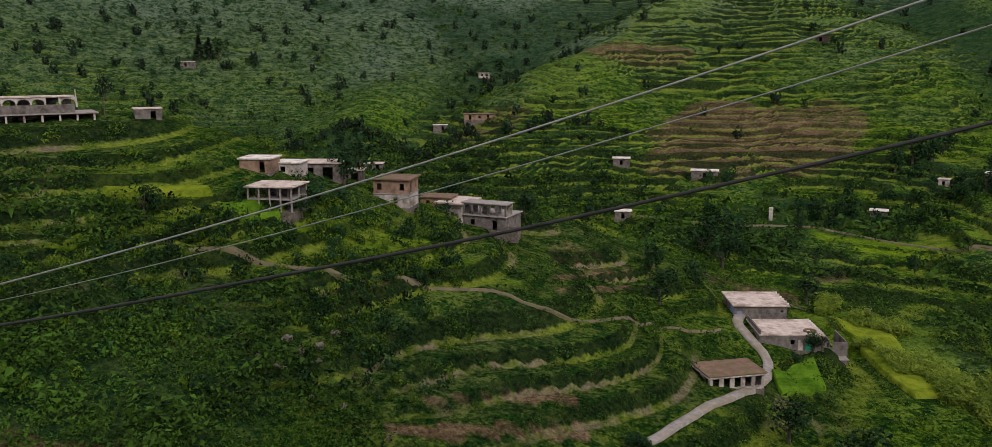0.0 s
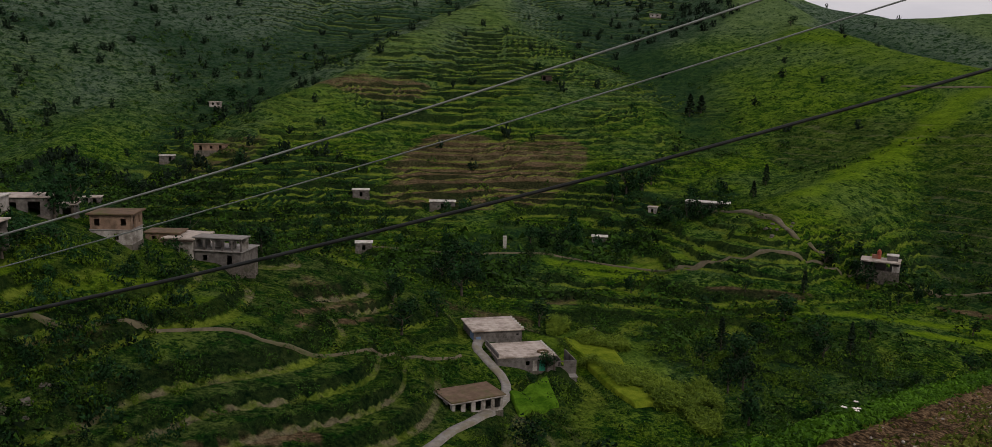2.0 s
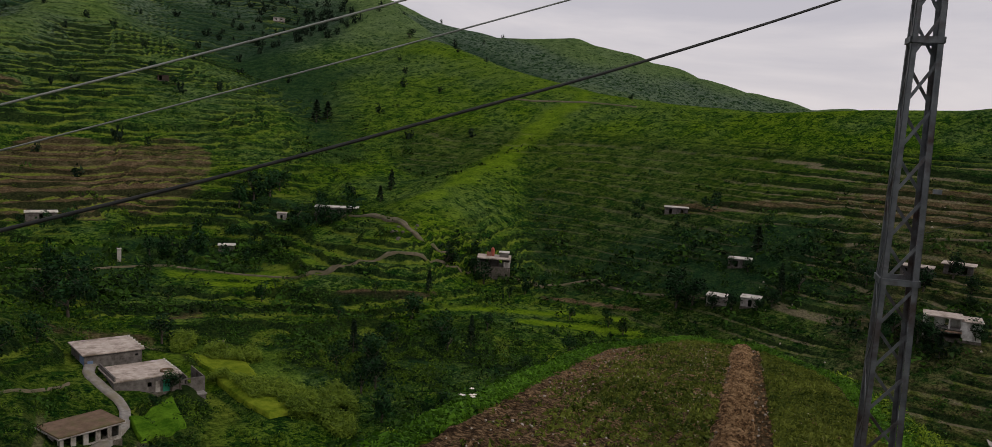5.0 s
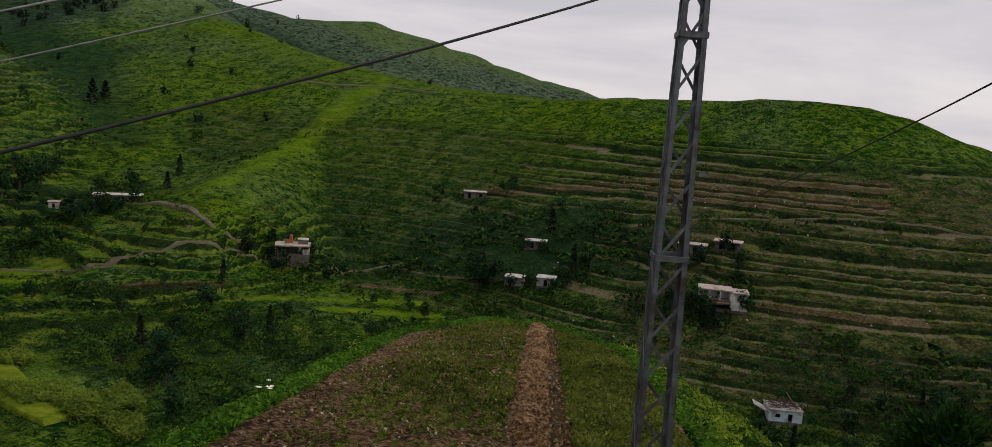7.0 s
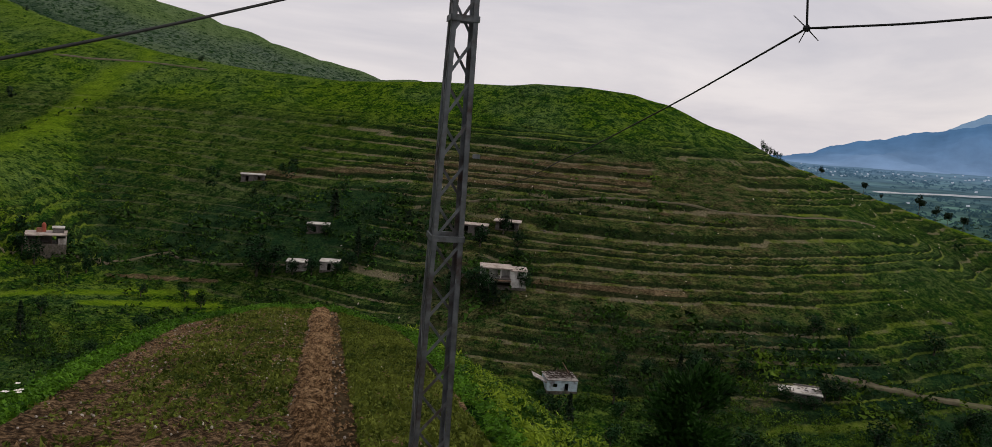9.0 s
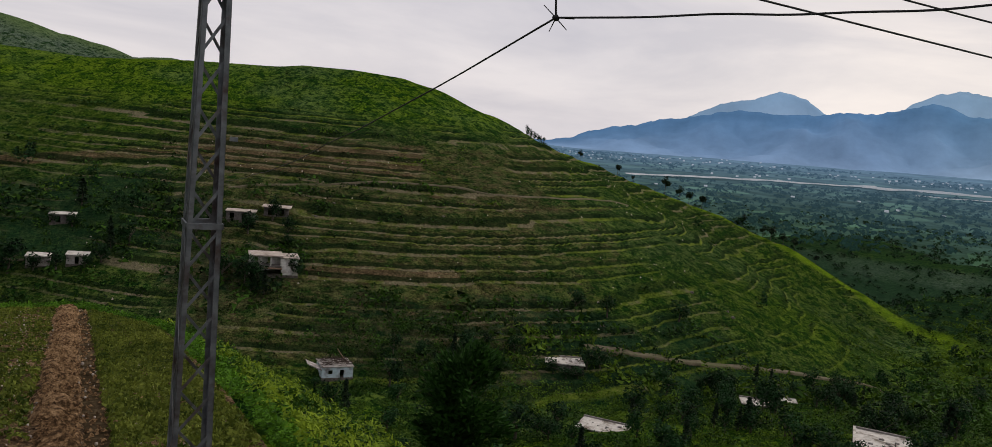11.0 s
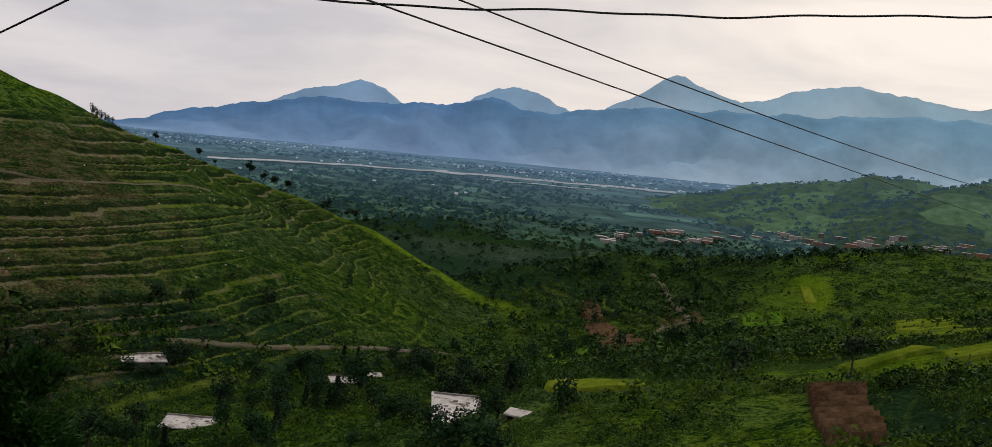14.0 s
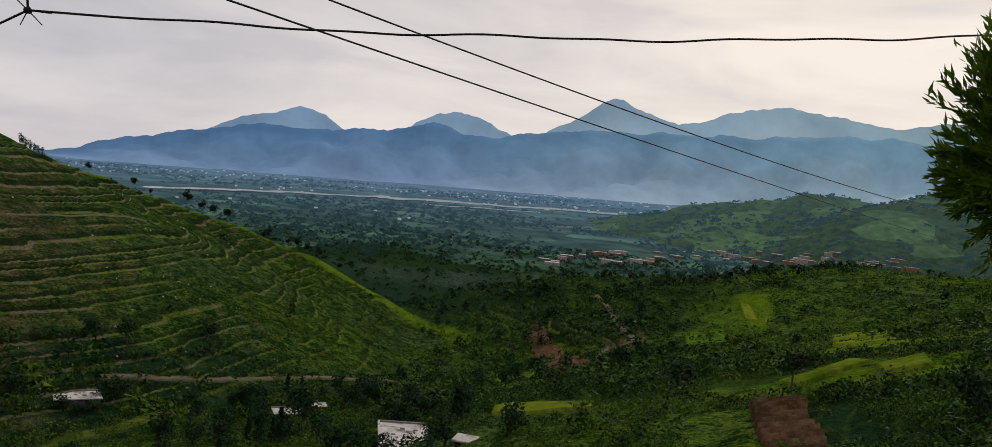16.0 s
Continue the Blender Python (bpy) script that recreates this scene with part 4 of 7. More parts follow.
ROOF_WHITE = plain("white_roof", (0.36, 0.34, 0.31), (0.62, 0.59, 0.55), 0.9, stain=(0.14, 0.115, 0.09), stain_scale=0.5)
ROOF_MUD = plain("mud_roof", (0.085, 0.056, 0.036), (0.16, 0.108, 0.075), 1.0, stain=(0.09, 0.085, 0.035), stain_scale=0.35)
STONE = plain("rubble_stone", (0.050, 0.043, 0.038), (0.16, 0.14, 0.122), 2.2, bump=0.6, stain=(0.06, 0.06, 0.035), stain_scale=0.6)
CONCRETE = plain("bare_concrete", (0.15, 0.14, 0.135), (0.27, 0.255, 0.24), 1.2, stain=(0.17, 0.15, 0.14), stain_scale=0.4)
DARKWOOD = plain("dark_timber", (0.03, 0.022, 0.018), (0.07, 0.05, 0.04), 4.0)
BLUE_PAINT = plain("blue_paint", (0.10, 0.15, 0.26), (0.17, 0.23, 0.36), 3.0)
GREEN_PAINT = plain("green_paint", (0.02, 0.16, 0.10), (0.03, 0.22, 0.14), 3.0)
SKY_PAINT = plain("pale_blue_paint", (0.36, 0.46, 0.50), (0.55, 0.66, 0.70), 2.0, stain=(0.2, 0.2, 0.2))
RED_PLASTIC = plain("red_plastic", (0.24, 0.06, 0.04), (0.32, 0.09, 0.06), 3.0, rough=0.5)
STEEL = plain("weathered_steel", (0.09, 0.10, 0.11), (0.20, 0.215, 0.23), 6.0, rough=0.55, metal=0.6, bump=0.05, stain=(0.07, 0.05, 0.045), stain_scale=2.0)


def arch_row(parent, x0, x1, z0, z1, y0, y1, count, mat, pier=0.28):
    """A verandah front: piers with round-headed openings between them, each bay a mesh."""
    bay = (x1 - x0) / count
    for i in range(count):
        a = x0 + i * bay
        bm = bmesh.new()
        box(bm, a, a + pier, y0, y1, z0, z1)
        r = (bay - pier) / 2
        cx, cz = a + pier + r, z1 - 0.25 - r * 0.7
        n = 8
        prev = None
        for k in range(n + 1):
            t = math.pi * k / n
            px, pz = cx - r * math.cos(t), cz + 0.7 * r * math.sin(t)
            ring = [bm.verts.new(p) for p in ((px, y0, pz), (px, y0, z1), (px, y1, z1), (px, y1, pz))]
            if prev:
                for q in range(4):
                    bm.faces.new((prev[q], prev[(q + 1) % 4], ring[(q + 1) % 4], ring[q]))
            prev = ring
        part("arch", bm, mat, parent)
    boxes("pillar", [(x1, x1 + pier, y0, y1, z0, z1)], mat, parent)


# ---- the power line ----


def build_tower():
    az, r = 63.9, 11.0
    a = radians(az)
    x, y = r * math.sin(a), r * math.cos(a)
    base = ground_at(x, y)
    t = thing("lattice_pylon", (x, y, base), az, 9, "grey galvanised steel lattice power pole standing in the plot", "pylon")
    top = 3.4 - base
    z_lo, z_hi, w_lo, w_hi = 0.0, top, 0.52, 0.26

    def half(z):
        return (w_lo + (w_hi - w_lo) * z / top) / 2

    leg = 0.032
    for sx in (-1, 1):
        for sy in (-1, 1):
            bm = bmesh.new()
            for dx, dy in ((1, 0), (0, 1)):
                lo, hi = half(z_lo), half(z_hi)
                ring = []
                for h, z in ((lo, -0.4), (hi, z_hi)):
                    cx, cy = sx * h, sy * h
                    ex, ey = (-sx * 0.062 * dx, -sy * 0.062 * dy)
                    tx, ty = (-sx * 0.010 * (1 - dx), -sy * 0.010 * (1 - dy))
                    ring.append([bm.verts.new(p) for p in ((cx, cy, z), (cx + ex, cy + ey, z), (cx + ex + tx, cy + ey + ty, z), (cx + tx, cy + ty, z))])
                for k in range(4):
                    bm.faces.new((ring[0][k], ring[0][(k + 1) % 4], ring[1][(k + 1) % 4], ring[1][k]))
                bm.faces.new(ring[1])
            bmesh.ops.recalc_face_normals(bm, faces=bm.faces[:])
            part("leg", bm, STEEL, t)

    def flat_bar(p, q, n, wide=0.036, thick=0.007):
        p, q, n = Vector(p), Vector(q), Vector(n)
        d = (q - p).normalized()
        s = d.cross(n).normalized() * wide / 2
        n = n * thick / 2
        bm = bmesh.new()
        ring = [[bm.verts.new(e + i * s + j * n) for i, j in ((-1, -1), (1, -1), (1, 1), (-1, 1))] for e in (p, q)]
        for k in range(4):
            bm.faces.new((ring[0][k], ring[0][(k + 1) % 4], ring[1][(k + 1) % 4], ring[1][k]))
        bm.faces.new(ring[0][::-1])
        bm.faces.new(ring[1])
        bmesh.ops.recalc_face_normals(bm, faces=bm.faces[:])
        return bm

    z, k = 0.1, 0
    while z < top - 0.5:
        dz = 0.50
        h0, h1 = half(z) - 0.012, half(z + dz) - 0.012
        up = (-1, 1) if k % 2 == 0 else (1, -1)
        part("brace", flat_bar((-h0, -h0, z), (h1, -h1, z + dz), (0, -1, 0)), STEEL, t)
        part("brace", flat_bar((h0, h0, z), (-h1, h1, z + dz), (0, 1, 0)), STEEL, t)
        part("brace", flat_bar((-h0, up[0] * h0, z), (-h1, up[1] * h1, z + dz), (-1, 0, 0)), STEEL, t)
        part("brace", flat_bar((h0, up[1] * h0, z), (h1, up[0] * h1, z + dz), (1, 0, 0)), STEEL, t)
        z += dz
        k += 1
    for zc in (-1.65 - base, 1.02 - base):
        h = half(zc) + 0.015
        boxes("band", [(-h, h, -h, -h + 0.02, zc, zc + 0.07), (-h, h, h - 0.02, h, zc, zc + 0.07), (-h, -h + 0.02, -h, h, zc, zc + 0.07), (h - 0.02, h, -h, h, zc, zc + 0.07)], STEEL, t)
    boxes("step_bracket", [(half(0) * 0.85, half(0) * 0.85 + 0.09, -0.22, -0.19, -0.6 - base, -0.55 - base)], STEEL, t)
    boxes("crossarm", [(-0.9, 0.9, -0.05, 0.05, top - 0.25, top - 0.15)], STEEL, t)
    return t


build_tower()
WIRE_PALE = plain("aluminium_conductor", (0.14, 0.15, 0.14), (0.23, 0.245, 0.235), 5.0, rough=0.5, metal=0.3)
WIRE_BLACK = plain("black_cable_sheath", (0.010, 0.011, 0.012), (0.022, 0.024, 0.024), 8.0, rough=0.6)


def wire(name, a, b, sag, radius, mat, label, wobble=0.0, kinks=()):
    """A hanging line between two points."""
    cu = bpy.data.curves.new(name, "CURVE")
    cu.dimensions, cu.bevel_depth, cu.bevel_resolution = "3D", radius, 2
    sp = cu.splines.new("POLY")
    n = 160
    sp.points.add(n)
    a, b = Vector(a), Vector(b)
    rnd = random.Random(name + str(sag))
    ph = [rnd.uniform(0, 6.28) for _ in range(4)]
    for i in range(n + 1):
        s = i / n
        p = a.lerp(b, s)
        p.z -= sag * 4 * s * (1 - s)
        p.z += wobble * (math.sin(s * 37 + ph[0]) + 0.6 * math.sin(s * 83 + ph[1])) * min(1, 8 * s, 8 * (1 - s))
        sp.points[i].co = (*p, 1)
    cu.materials.append(mat)
    ob = new(name, cu)
    return tagged(ob, label, "cable", "overhead lines")


wire("power_cable", at(-72.37, 33.24, -5.93), at(61.35, 10.6, 8.56), 2.28, 0.013, WIRE_BLACK, "thick black insulated power cable hanging from the steel pole", 0.004)
wire("conductor_wire", at(-60.1, 28.45, -13.4), at(61.76, 13.95, 15.73), 1.22, 0.011, WIRE_PALE, "thin bare aluminium conductor hanging from the steel pole")
wire("conductor_wire", at(-46.6, 45.86, -13.51), at(62.95, 13.09, 13.12), 1.15, 0.010, WIRE_PALE, "thin bare aluminium conductor hanging from the steel pole")
wire("conductor_wire", at(139.9, 83.6, -0.6), at(64.0, 11.0, 12.76), 0.08, 0.017, WIRE_BLACK, "thin dark conductor running from the steel pole over the valley")
wire("conductor_wire", at(141.8, 65.5, 0.8), at(64.4, 11.0, 15.37), 0.56, 0.016, WIRE_BLACK, "thin dark conductor running from the steel pole over the valley")
wire("service_cable", at(160, 15.5, 12.67), at(84.7, 8.5, 6.40), 0.40, 0.010, WIRE_BLACK, "black wavy service cable tied to another line", 0.012)
wire("service_cable", at(62, 80.4, -4.25), at(84.7, 8.5, 6.40), 1.93, 0.010, WIRE_BLACK, "black service cable dropping toward houses across the valley", 0.02)
wire("tie_wire", at(84.7, 8.5, 6.40), at(83.8, 8.5, 16.0), 0.05, 0.010, WIRE_BLACK, "short black tie holding up the service cable")
kn = new("cable_knot")
kn.location = at(84.7, 8.5, 6.40)
tagged(kn, "knotted black cable joint with loose wire ends", "cable joint")
bm = bmesh.new()
bmesh.ops.create_icosphere(bm, subdivisions=2, radius=0.032)
for v in bm.verts:
    v.co *= 1 + 0.3 * noise.noise(v.co * 40)
part("joint", bm, WIRE_BLACK, kn)
for d in ((0.13, -0.10, -0.09), (-0.05, 0.12, 0.10), (0.10, 0.06, -0.12), (0.16, -0.16, 0.02)):
    bm = bmesh.new()
    rod(bm, (0, 0, 0), d, 0.006, 0.004, 5)
    part("loose_end", bm, WIRE_BLACK, kn)

# ---- houses on the near spur ----


def site(az, el, dz=-0.6):
    p = meets(az, el)
    return Vector((p.x, p.y, p.z + dz))


def pillar_house():
    """Unfinished two-storey concrete frame."""
    t = thing("frame_house", site(-16.9, -9.4), -17.0, -24, "unfinished concrete frame house on tall columns with flat roof", "house", "hillside houses", 0.72)
    footing(t, 10.0, 8.5, STONE, 3.0)
    slab(t, 10.0, 8.5, 5.2, 0.3, ROOF_PALE, 0.5)
    slab(t, 10.0, 8.5, 2.55, 0.22, CONCRETE, 0.0, name="floor_slab")
    for x in (-4.85, -2.4, 0.0, 2.4, 4.85):
        for y in (-4.1, 0.0, 4.1):
            for z0, z1 in ((0, 2.55), (2.77, 5.2)):
                boxes("column", [(x - 0.15, x + 0.15, y - 0.15, y + 0.15, z0, z1)], CONCRETE, t)
    boxes("wall", wall_dims(-5.0, 5.0, 0.0, 2.55, 3.6, 3.8, []), STONE, t)
    boxes("wall", wall_dims(-5.0, 5.0, 2.77, 5.2, 3.6, 3.8, []), RENDER_GREY, t)
    boxes("wall", wall_dims(-5.0, 1.2, 0.0, 1.9, -1.0, -0.8, [(-3.4, 0, 1.0, 1.9)]), STONE, t, "rubble infill wall")
    return t


def mid_house():
    t = thing("two_storey_house", site(-9.2, -9.45), -9.2, -18, "two-storey house, whitewashed below, tan above, with mud roof", "house", "hillside houses")
    footing(t, 6.6, 6.0, STONE, 3.0)
    storey(t, 6.6, 6.0, 0.0, 2.4, RENDER_WHITE, front=[(0.8, 0.8, 0.8, 1.1), (-2.7, 0.0, 0.8, 2.0)], right=[(0, 0.8, 0.9, 1.1)])
    slab(t, 6.6, 6.0, 2.4, 0.18, CONCRETE, 0.15, name="floor_slab")
    storey(t, 6.6, 6.0, 2.58, 5.0, RENDER_TAN, front=[(-2.2, 0.6, 0.9, 1.2), (2.0, 0.6, 0.9, 1.2)], right=[(-1.4, 0.0, 1.2, 2.0), (1.3, 0.6, 0.9, 1.2)])
    slab(t, 6.6, 6.0, 5.0, 0.3, ROOF_MUD, 0.5)
    boxes("window_frame", [(0.4, 1.2, -2.86, -2.80, 0.8, 0.88), (0.4, 1.2, -2.86, -2.80, 1.82, 1.9), (0.76, 0.84, -2.86, -2.80, 0.88, 1.82)], DARKWOOD, t)
    t2 = thing("low_annexe", site(-6.4, -9.75), -6.4, -18, "low tan annexe with flat mud roof beside the two-storey house", "house", "hillside houses")
    footing(t2, 6.2, 4.6, STONE, 3.0)
    storey(t2, 6.2, 4.6, 0.0, 2.5, RENDER_TAN, front=[(-1.4, 0.0, 0.9, 2.0), (1.4, 0.7, 0.9, 1.1)])
    slab(t2, 6.2, 4.6, 2.5, 0.25, ROOF_MUD, 0.35)


def arcade_house():
    t = thing("arcade_house", site(-3.7, -10.9), -3.7, -26, "old house with pale walls, flat roof and arched upper verandah", "house", "hillside houses")
    footing(t, 14.5, 8.0, STONE, 3.5)
    storey(t, 5.4, 8.0, 0.0, 4.6, RENDER_WHITE, front=[(0.6, 1.2, 0.8, 1.9)], left=[(0, 1.2, 0.8, 1.2)], cx=-4.5)
    slab(t, 5.4, 8.0, 4.6, 0.3, ROOF_PALE, 0.4, cx=-4.5)
    boxes("cornice", [(-7.7, -1.4, -4.45, -4.3, 4.25, 4.6)], DARKWOOD, t)
    storey(t, 9.0, 7.4, 0.0, 2.6, RENDER_GREY, front=[(-2.5, 0.8, 0.9, 1.1), (2.2, 0.0, 1.0, 2.0)], cx=2.9, cy=0.2)
    slab(t, 9.2, 7.6, 2.6, 0.2, CONCRETE, 0.25, cx=2.9, cy=0.2, name="floor_slab")
    arch_row(t, -1.6, 7.2, 2.8, 5.0, -3.55, -3.25, 5, RENDER_GREY)
    boxes("wall", wall_dims(-1.6, 7.4, 2.8, 5.0, -0.4, -0.2, [(0.5, 0, 1, 2), (3.2, 0, 1, 2), (5.6, 0, 1, 2)]), RENDER_WHITE, t)
    slab(t, 9.2, 3.6, 5.0, 0.22, CONCRETE, 0.2, cx=2.9, cy=-1.8)
    boxes("wall", [(7.4, 10.0, -3.6, -3.3, -2.0, 1.0), (-1.6, 7.4, -6.0, -5.7, -3.2, -0.9)], STONE, t, "rubble terrace wall")


def left_house():
    t = thing("columned_house", site(-30.2, -3.5, -1.6), -30.2, 4, "long concrete house on columns with white arched parapet floor", "house", "hillside houses")
    footing(t, 17.0, 8.0, STONE, 3.0)
    for x in (-8.2, -5.5, -2.8, -0.1, 2.6, 5.3, 8.0):
        boxes("column", [(x - 0.16, x + 0.16, -3.9, -3.6, 0, 2.4)], RENDER_WHITE, t)
    boxes("wall", wall_dims(-8.4, 8.4, 0.0, 2.4, 0.0, 0.25, [(-4, 0, 1, 2), (3, 0, 1, 2)]), RENDER_GREY, t)
    slab(t, 17.0, 8.0, 2.4, 0.25, CONCRETE, 0.2, name="floor_slab")
    boxes("parapet", [(-8.5, 5.0, -4.0, -3.8, 2.65, 4.1)], RENDER_GREY, t)
    arch_row(t, -8.2, 0.4, 4.1, 5.3, -3.95, -3.75, 4, RENDER_WHITE)
    arch_row(t, 2.6, 5.2, 3.6, 5.3, -3.95, -3.75, 1, RENDER_WHITE)
    boxes("wall", wall_dims(-8.4, 5.0, 2.65, 5.2, 0.6, 0.8, [(-5, 0, 1, 2), (-1, 0, 1, 2), (3, 0, 1, 2)]), RENDER_GREY, t)
    slab(t, 13.4, 5.2, 5.3, 0.2, ROOF_PALE, 0.1, cx=-1.7, cy=-1.4)
    boxes("post", [(5.2, 5.35, -3.9, -3.75, 5.3, 6.6)], RENDER_WHITE, t)
    t2 = thing("brick_house", site(-33.6, -3.0), -33.6, 4, "reddish brick house with flat roof on the spur", "house", "hillside houses")
    footing(t2, 9, 7, STONE, 2.0)
    storey(t2, 9, 7, 0.0, 6.6, plain("red_brick", (0.17, 0.075, 0.05), (0.27, 0.13, 0.09), 2.0), front=[(2, 3.6, 1, 1.2)])
    slab(t2, 9, 7, 6.6, 0.25, ROOF_MUD, 0.3)
    t3 = thing("stone_hut", site(-24.4, -3.6), -24.4, 4, "small pale stone hut beside the columned house", "hut", "hillside houses")
    footing(t3, 4.5, 4, STONE, 2.0)
    storey(t3, 4.5, 4, 0, 2.1, RENDER_GREY, front=[(0.8, 0, 0.9, 1.8)])
    slab(t3, 4.5, 4, 2.1, 0.2, ROOF_PALE, 0.2)


def small_house(az, el, turn, w, d, h, wall, roof, label, front=(), over=0.3, name="small_house", right=()):
    t = thing(name, site(az, el), az, turn, label, "house", "hillside houses")
    h = min(h, 2.3) if math.hypot(t.location.x, t.location.y) > 230 else h
    footing(t, w, d, STONE, 2.5)
    storey(t, w, d, 0.0, h, wall, front=[(a, b, c, min(e, h - b - 0.2)) for a, b, c, e in front], right=list(right))
    slab(t, w, d, h, 0.25, roof, over)
    return t


def lane_houses():
    """The pair of flat-roofed houses at the head of the lane, and the mud-roofed shed below."""
    t = thing("upper_lane_house", site(14.75, -16.15), 14.75, 15, "grey block house with pale flat roof and blue side wall", "house", "lane houses")
    footing(t, 9.6, 9.0, STONE, 3.0)
    storey(t, 9.6, 9.0, 0.0, 3.0, RENDER_GREY, left=[(2.2, 0.9, 1.0, 1.1)], front=[(3.9, 1.9, 0.5, 0.4)])
    slab(t, 9.6, 9.0, 3.0, 0.25, ROOF_PALE, 0.45)
    boxes("wall_panel", [(-4.86, -4.81, -4.4, -1.6, 0.0, 2.6)], BLUE_PAINT, t, "blue painted side wall")
    boxes("door", [(-4.3, -3.4, -4.56, -4.5, 0.0, 2.0)], BLUE_PAINT, t, "blue door")
    for k in range(6):
        boxes("roof_stone", [(4.75, 5.2, -4.2 + 1.6 * k, -3.8 + 1.6 * k, 3.25, 3.5)], ROOF_WHITE, t)
    t = thing("lower_lane_house", site(16.7, -17.5, -1.2), 16.7, 17, "grey block house with broad pale roof terrace and parapet", "house", "lane houses")
    footing(t, 11.0, 9.0, STONE, 4.0)
    storey(t, 11.0, 9.0, 0.0, 2.7, RENDER_GREY, front=[(3.0, 0.0, 1.2, 2.1), (0.2, 1.2, 0.7, 0.8), (1.6, 0.1, 0.9, 2.0)])
    slab(t, 11.0, 9.0, 2.7, 0.25, ROOF_PALE, 0.1)
    boxes("parapet", [(-5.5, -5.25, -4.5, 4.5, 2.95, 3.7)], RENDER_GREY, t)
    boxes("door", [(2.45, 3.55, -4.40, -4.33, 0.0, 2.05)], GREEN_PAINT, t, "green painted door")
    boxes("door", [(1.2, 2.0, -4.40, -4.33, 0.1, 2.05)], RENDER_WHITE, t, "whitish door")
    bm = bmesh.new()
    for k in range(18):
        a0, a1 = 2 * math.pi * k / 18, 2 * math.pi * (k + 1) / 18
        vs = []
        for r, z in ((0.75, 2.96), (1.15, 2.96), (1.05, 3.25), (0.85, 3.25)):
            for a in (a0, a1):
                vs.append(bm.verts.new((3.6 + r * math.cos(a), -2.6 + r * math.sin(a) * 0.9, z)))
        for q in ((0, 1, 7, 6), (6, 7, 5, 4), (4, 5, 3, 2)):
            bm.faces.new([vs[i] for i in q])
    part("hearth_ring", bm, ROOF_MUD, t, "round clay hearth on the roof")
    for k in range(9):
        boxes("roof_stone", [(5.15, 5.5, -4.2 + 1.0 * k, -3.9 + 1.0 * k, 2.95, 3.2)], ROOF_WHITE, t)
    boxes("roof_post", [(5.1, 5.3, -4.6, -4.4, 0.0, 2.7), (3.9, 4.1, -4.6, -4.4, 1.2, 2.7)], DARKWOOD, t)
    t = thing("courtyard_wall", site(19.0, -17.7), 19.0, 17, "grey block courtyard wall with small store beside the house", "wall", "lane houses")
    boxes("wall", wall_dims(-3.0, 3.6, -3.0, 1.9, -3.2, -3.0, [(0.6, 3.9, 1.1, 0.8)]), RENDER_GREY, t)
    boxes("wall", swap(wall_dims(-3.0, 4.0, -3.0, 1.9, 3.4, 3.6, [])), RENDER_GREY, t)
    boxes("wall", swap(wall_dims(-3.0, 4.0, -3.0, 2.2, 0.4, 0.6, [])), RENDER_GREY, t)
    boxes("store_front", wall_dims(-0.8, 3.2, -3.5, -0.8, -5.0, -4.8, [(0.9, 1.2, 1.0, 1.2)]), RENDER_GREY, t)
    boxes("store_roof", [(-1.0, 3.4, -5.1, -3.2, -0.8, -0.6)], CONCRETE, t)
    t = thing("mud_shed", site(13.3, -20.55), 13.3, 28, "long low shed with brown mud roof and open front", "shed", "lane houses")
    footing(t, 8.6, 5.6, STONE, 3.0)
    storey(t, 8.6, 5.6, 0.0, 2.2, RENDER_WHITE, front=[(-3.3, 0.5, 1.0, 1.5), (-1.6, 0.5, 1.0, 1.5), (0.1, 0.5, 1.0, 1.5), (1.8, 0.5, 1.0, 1.5), (3.4, 0.5, 1.0, 1.5)],
           left=[(-1.5, 0.5, 1.2, 1.4), (1.0, 0.5, 1.2, 1.4)])
    slab(t, 8.6, 5.6, 2.2, 0.18, RENDER_WHITE, 0.45, name="roof_edge")
    slab(t, 8.6, 5.6, 2.39, 0.22, ROOF_MUD, 0.36)


pillar_house()
mid_house()
arcade_house()
left_house()
lane_houses()
small_house(-17.9, -6.95, -20, 5.2, 5.0, 2.2, RENDER_TAN, ROOF_WHITE, "small tan house with white flat roof behind the frame house", [(1.2, 0.0, 0.9, 1.9)])
small_house(-16.0, -7.3, -20, 4.6, 4.6, 2.3, RENDER_WHITE, ROOF_WHITE, "low pale annexe with white flat roof", [(-0.6, 0.8, 0.9, 1.0)])
small_house(-13.9, -7.55, -14, 7.2, 5.5, 2.9, RENDER_GREY, ROOF_PALE, "grey house with pale flat roof and open porch", [(-1.8, 0.0, 1.3, 2.2), (1.4, 0.0, 1.8, 2.3)])
small_house(-10.6, -7.2, -10, 6.5, 5.0, 3.0, RENDER_GREY, ROOF_PALE, "grey verandah house with pale flat roof", [(-1.2, 0.0, 1.4, 2.2), (1.5, 0.0, 1.2, 2.2)])
small_house(-11.9, -7.9, -10, 3.4, 3.2, 2.4, RENDER_GREY, ROOF_PALE, "little grey store with pale flat roof", [(0.2, 0.0, 1.4, 2.0)])

# ---- houses across the valley ----


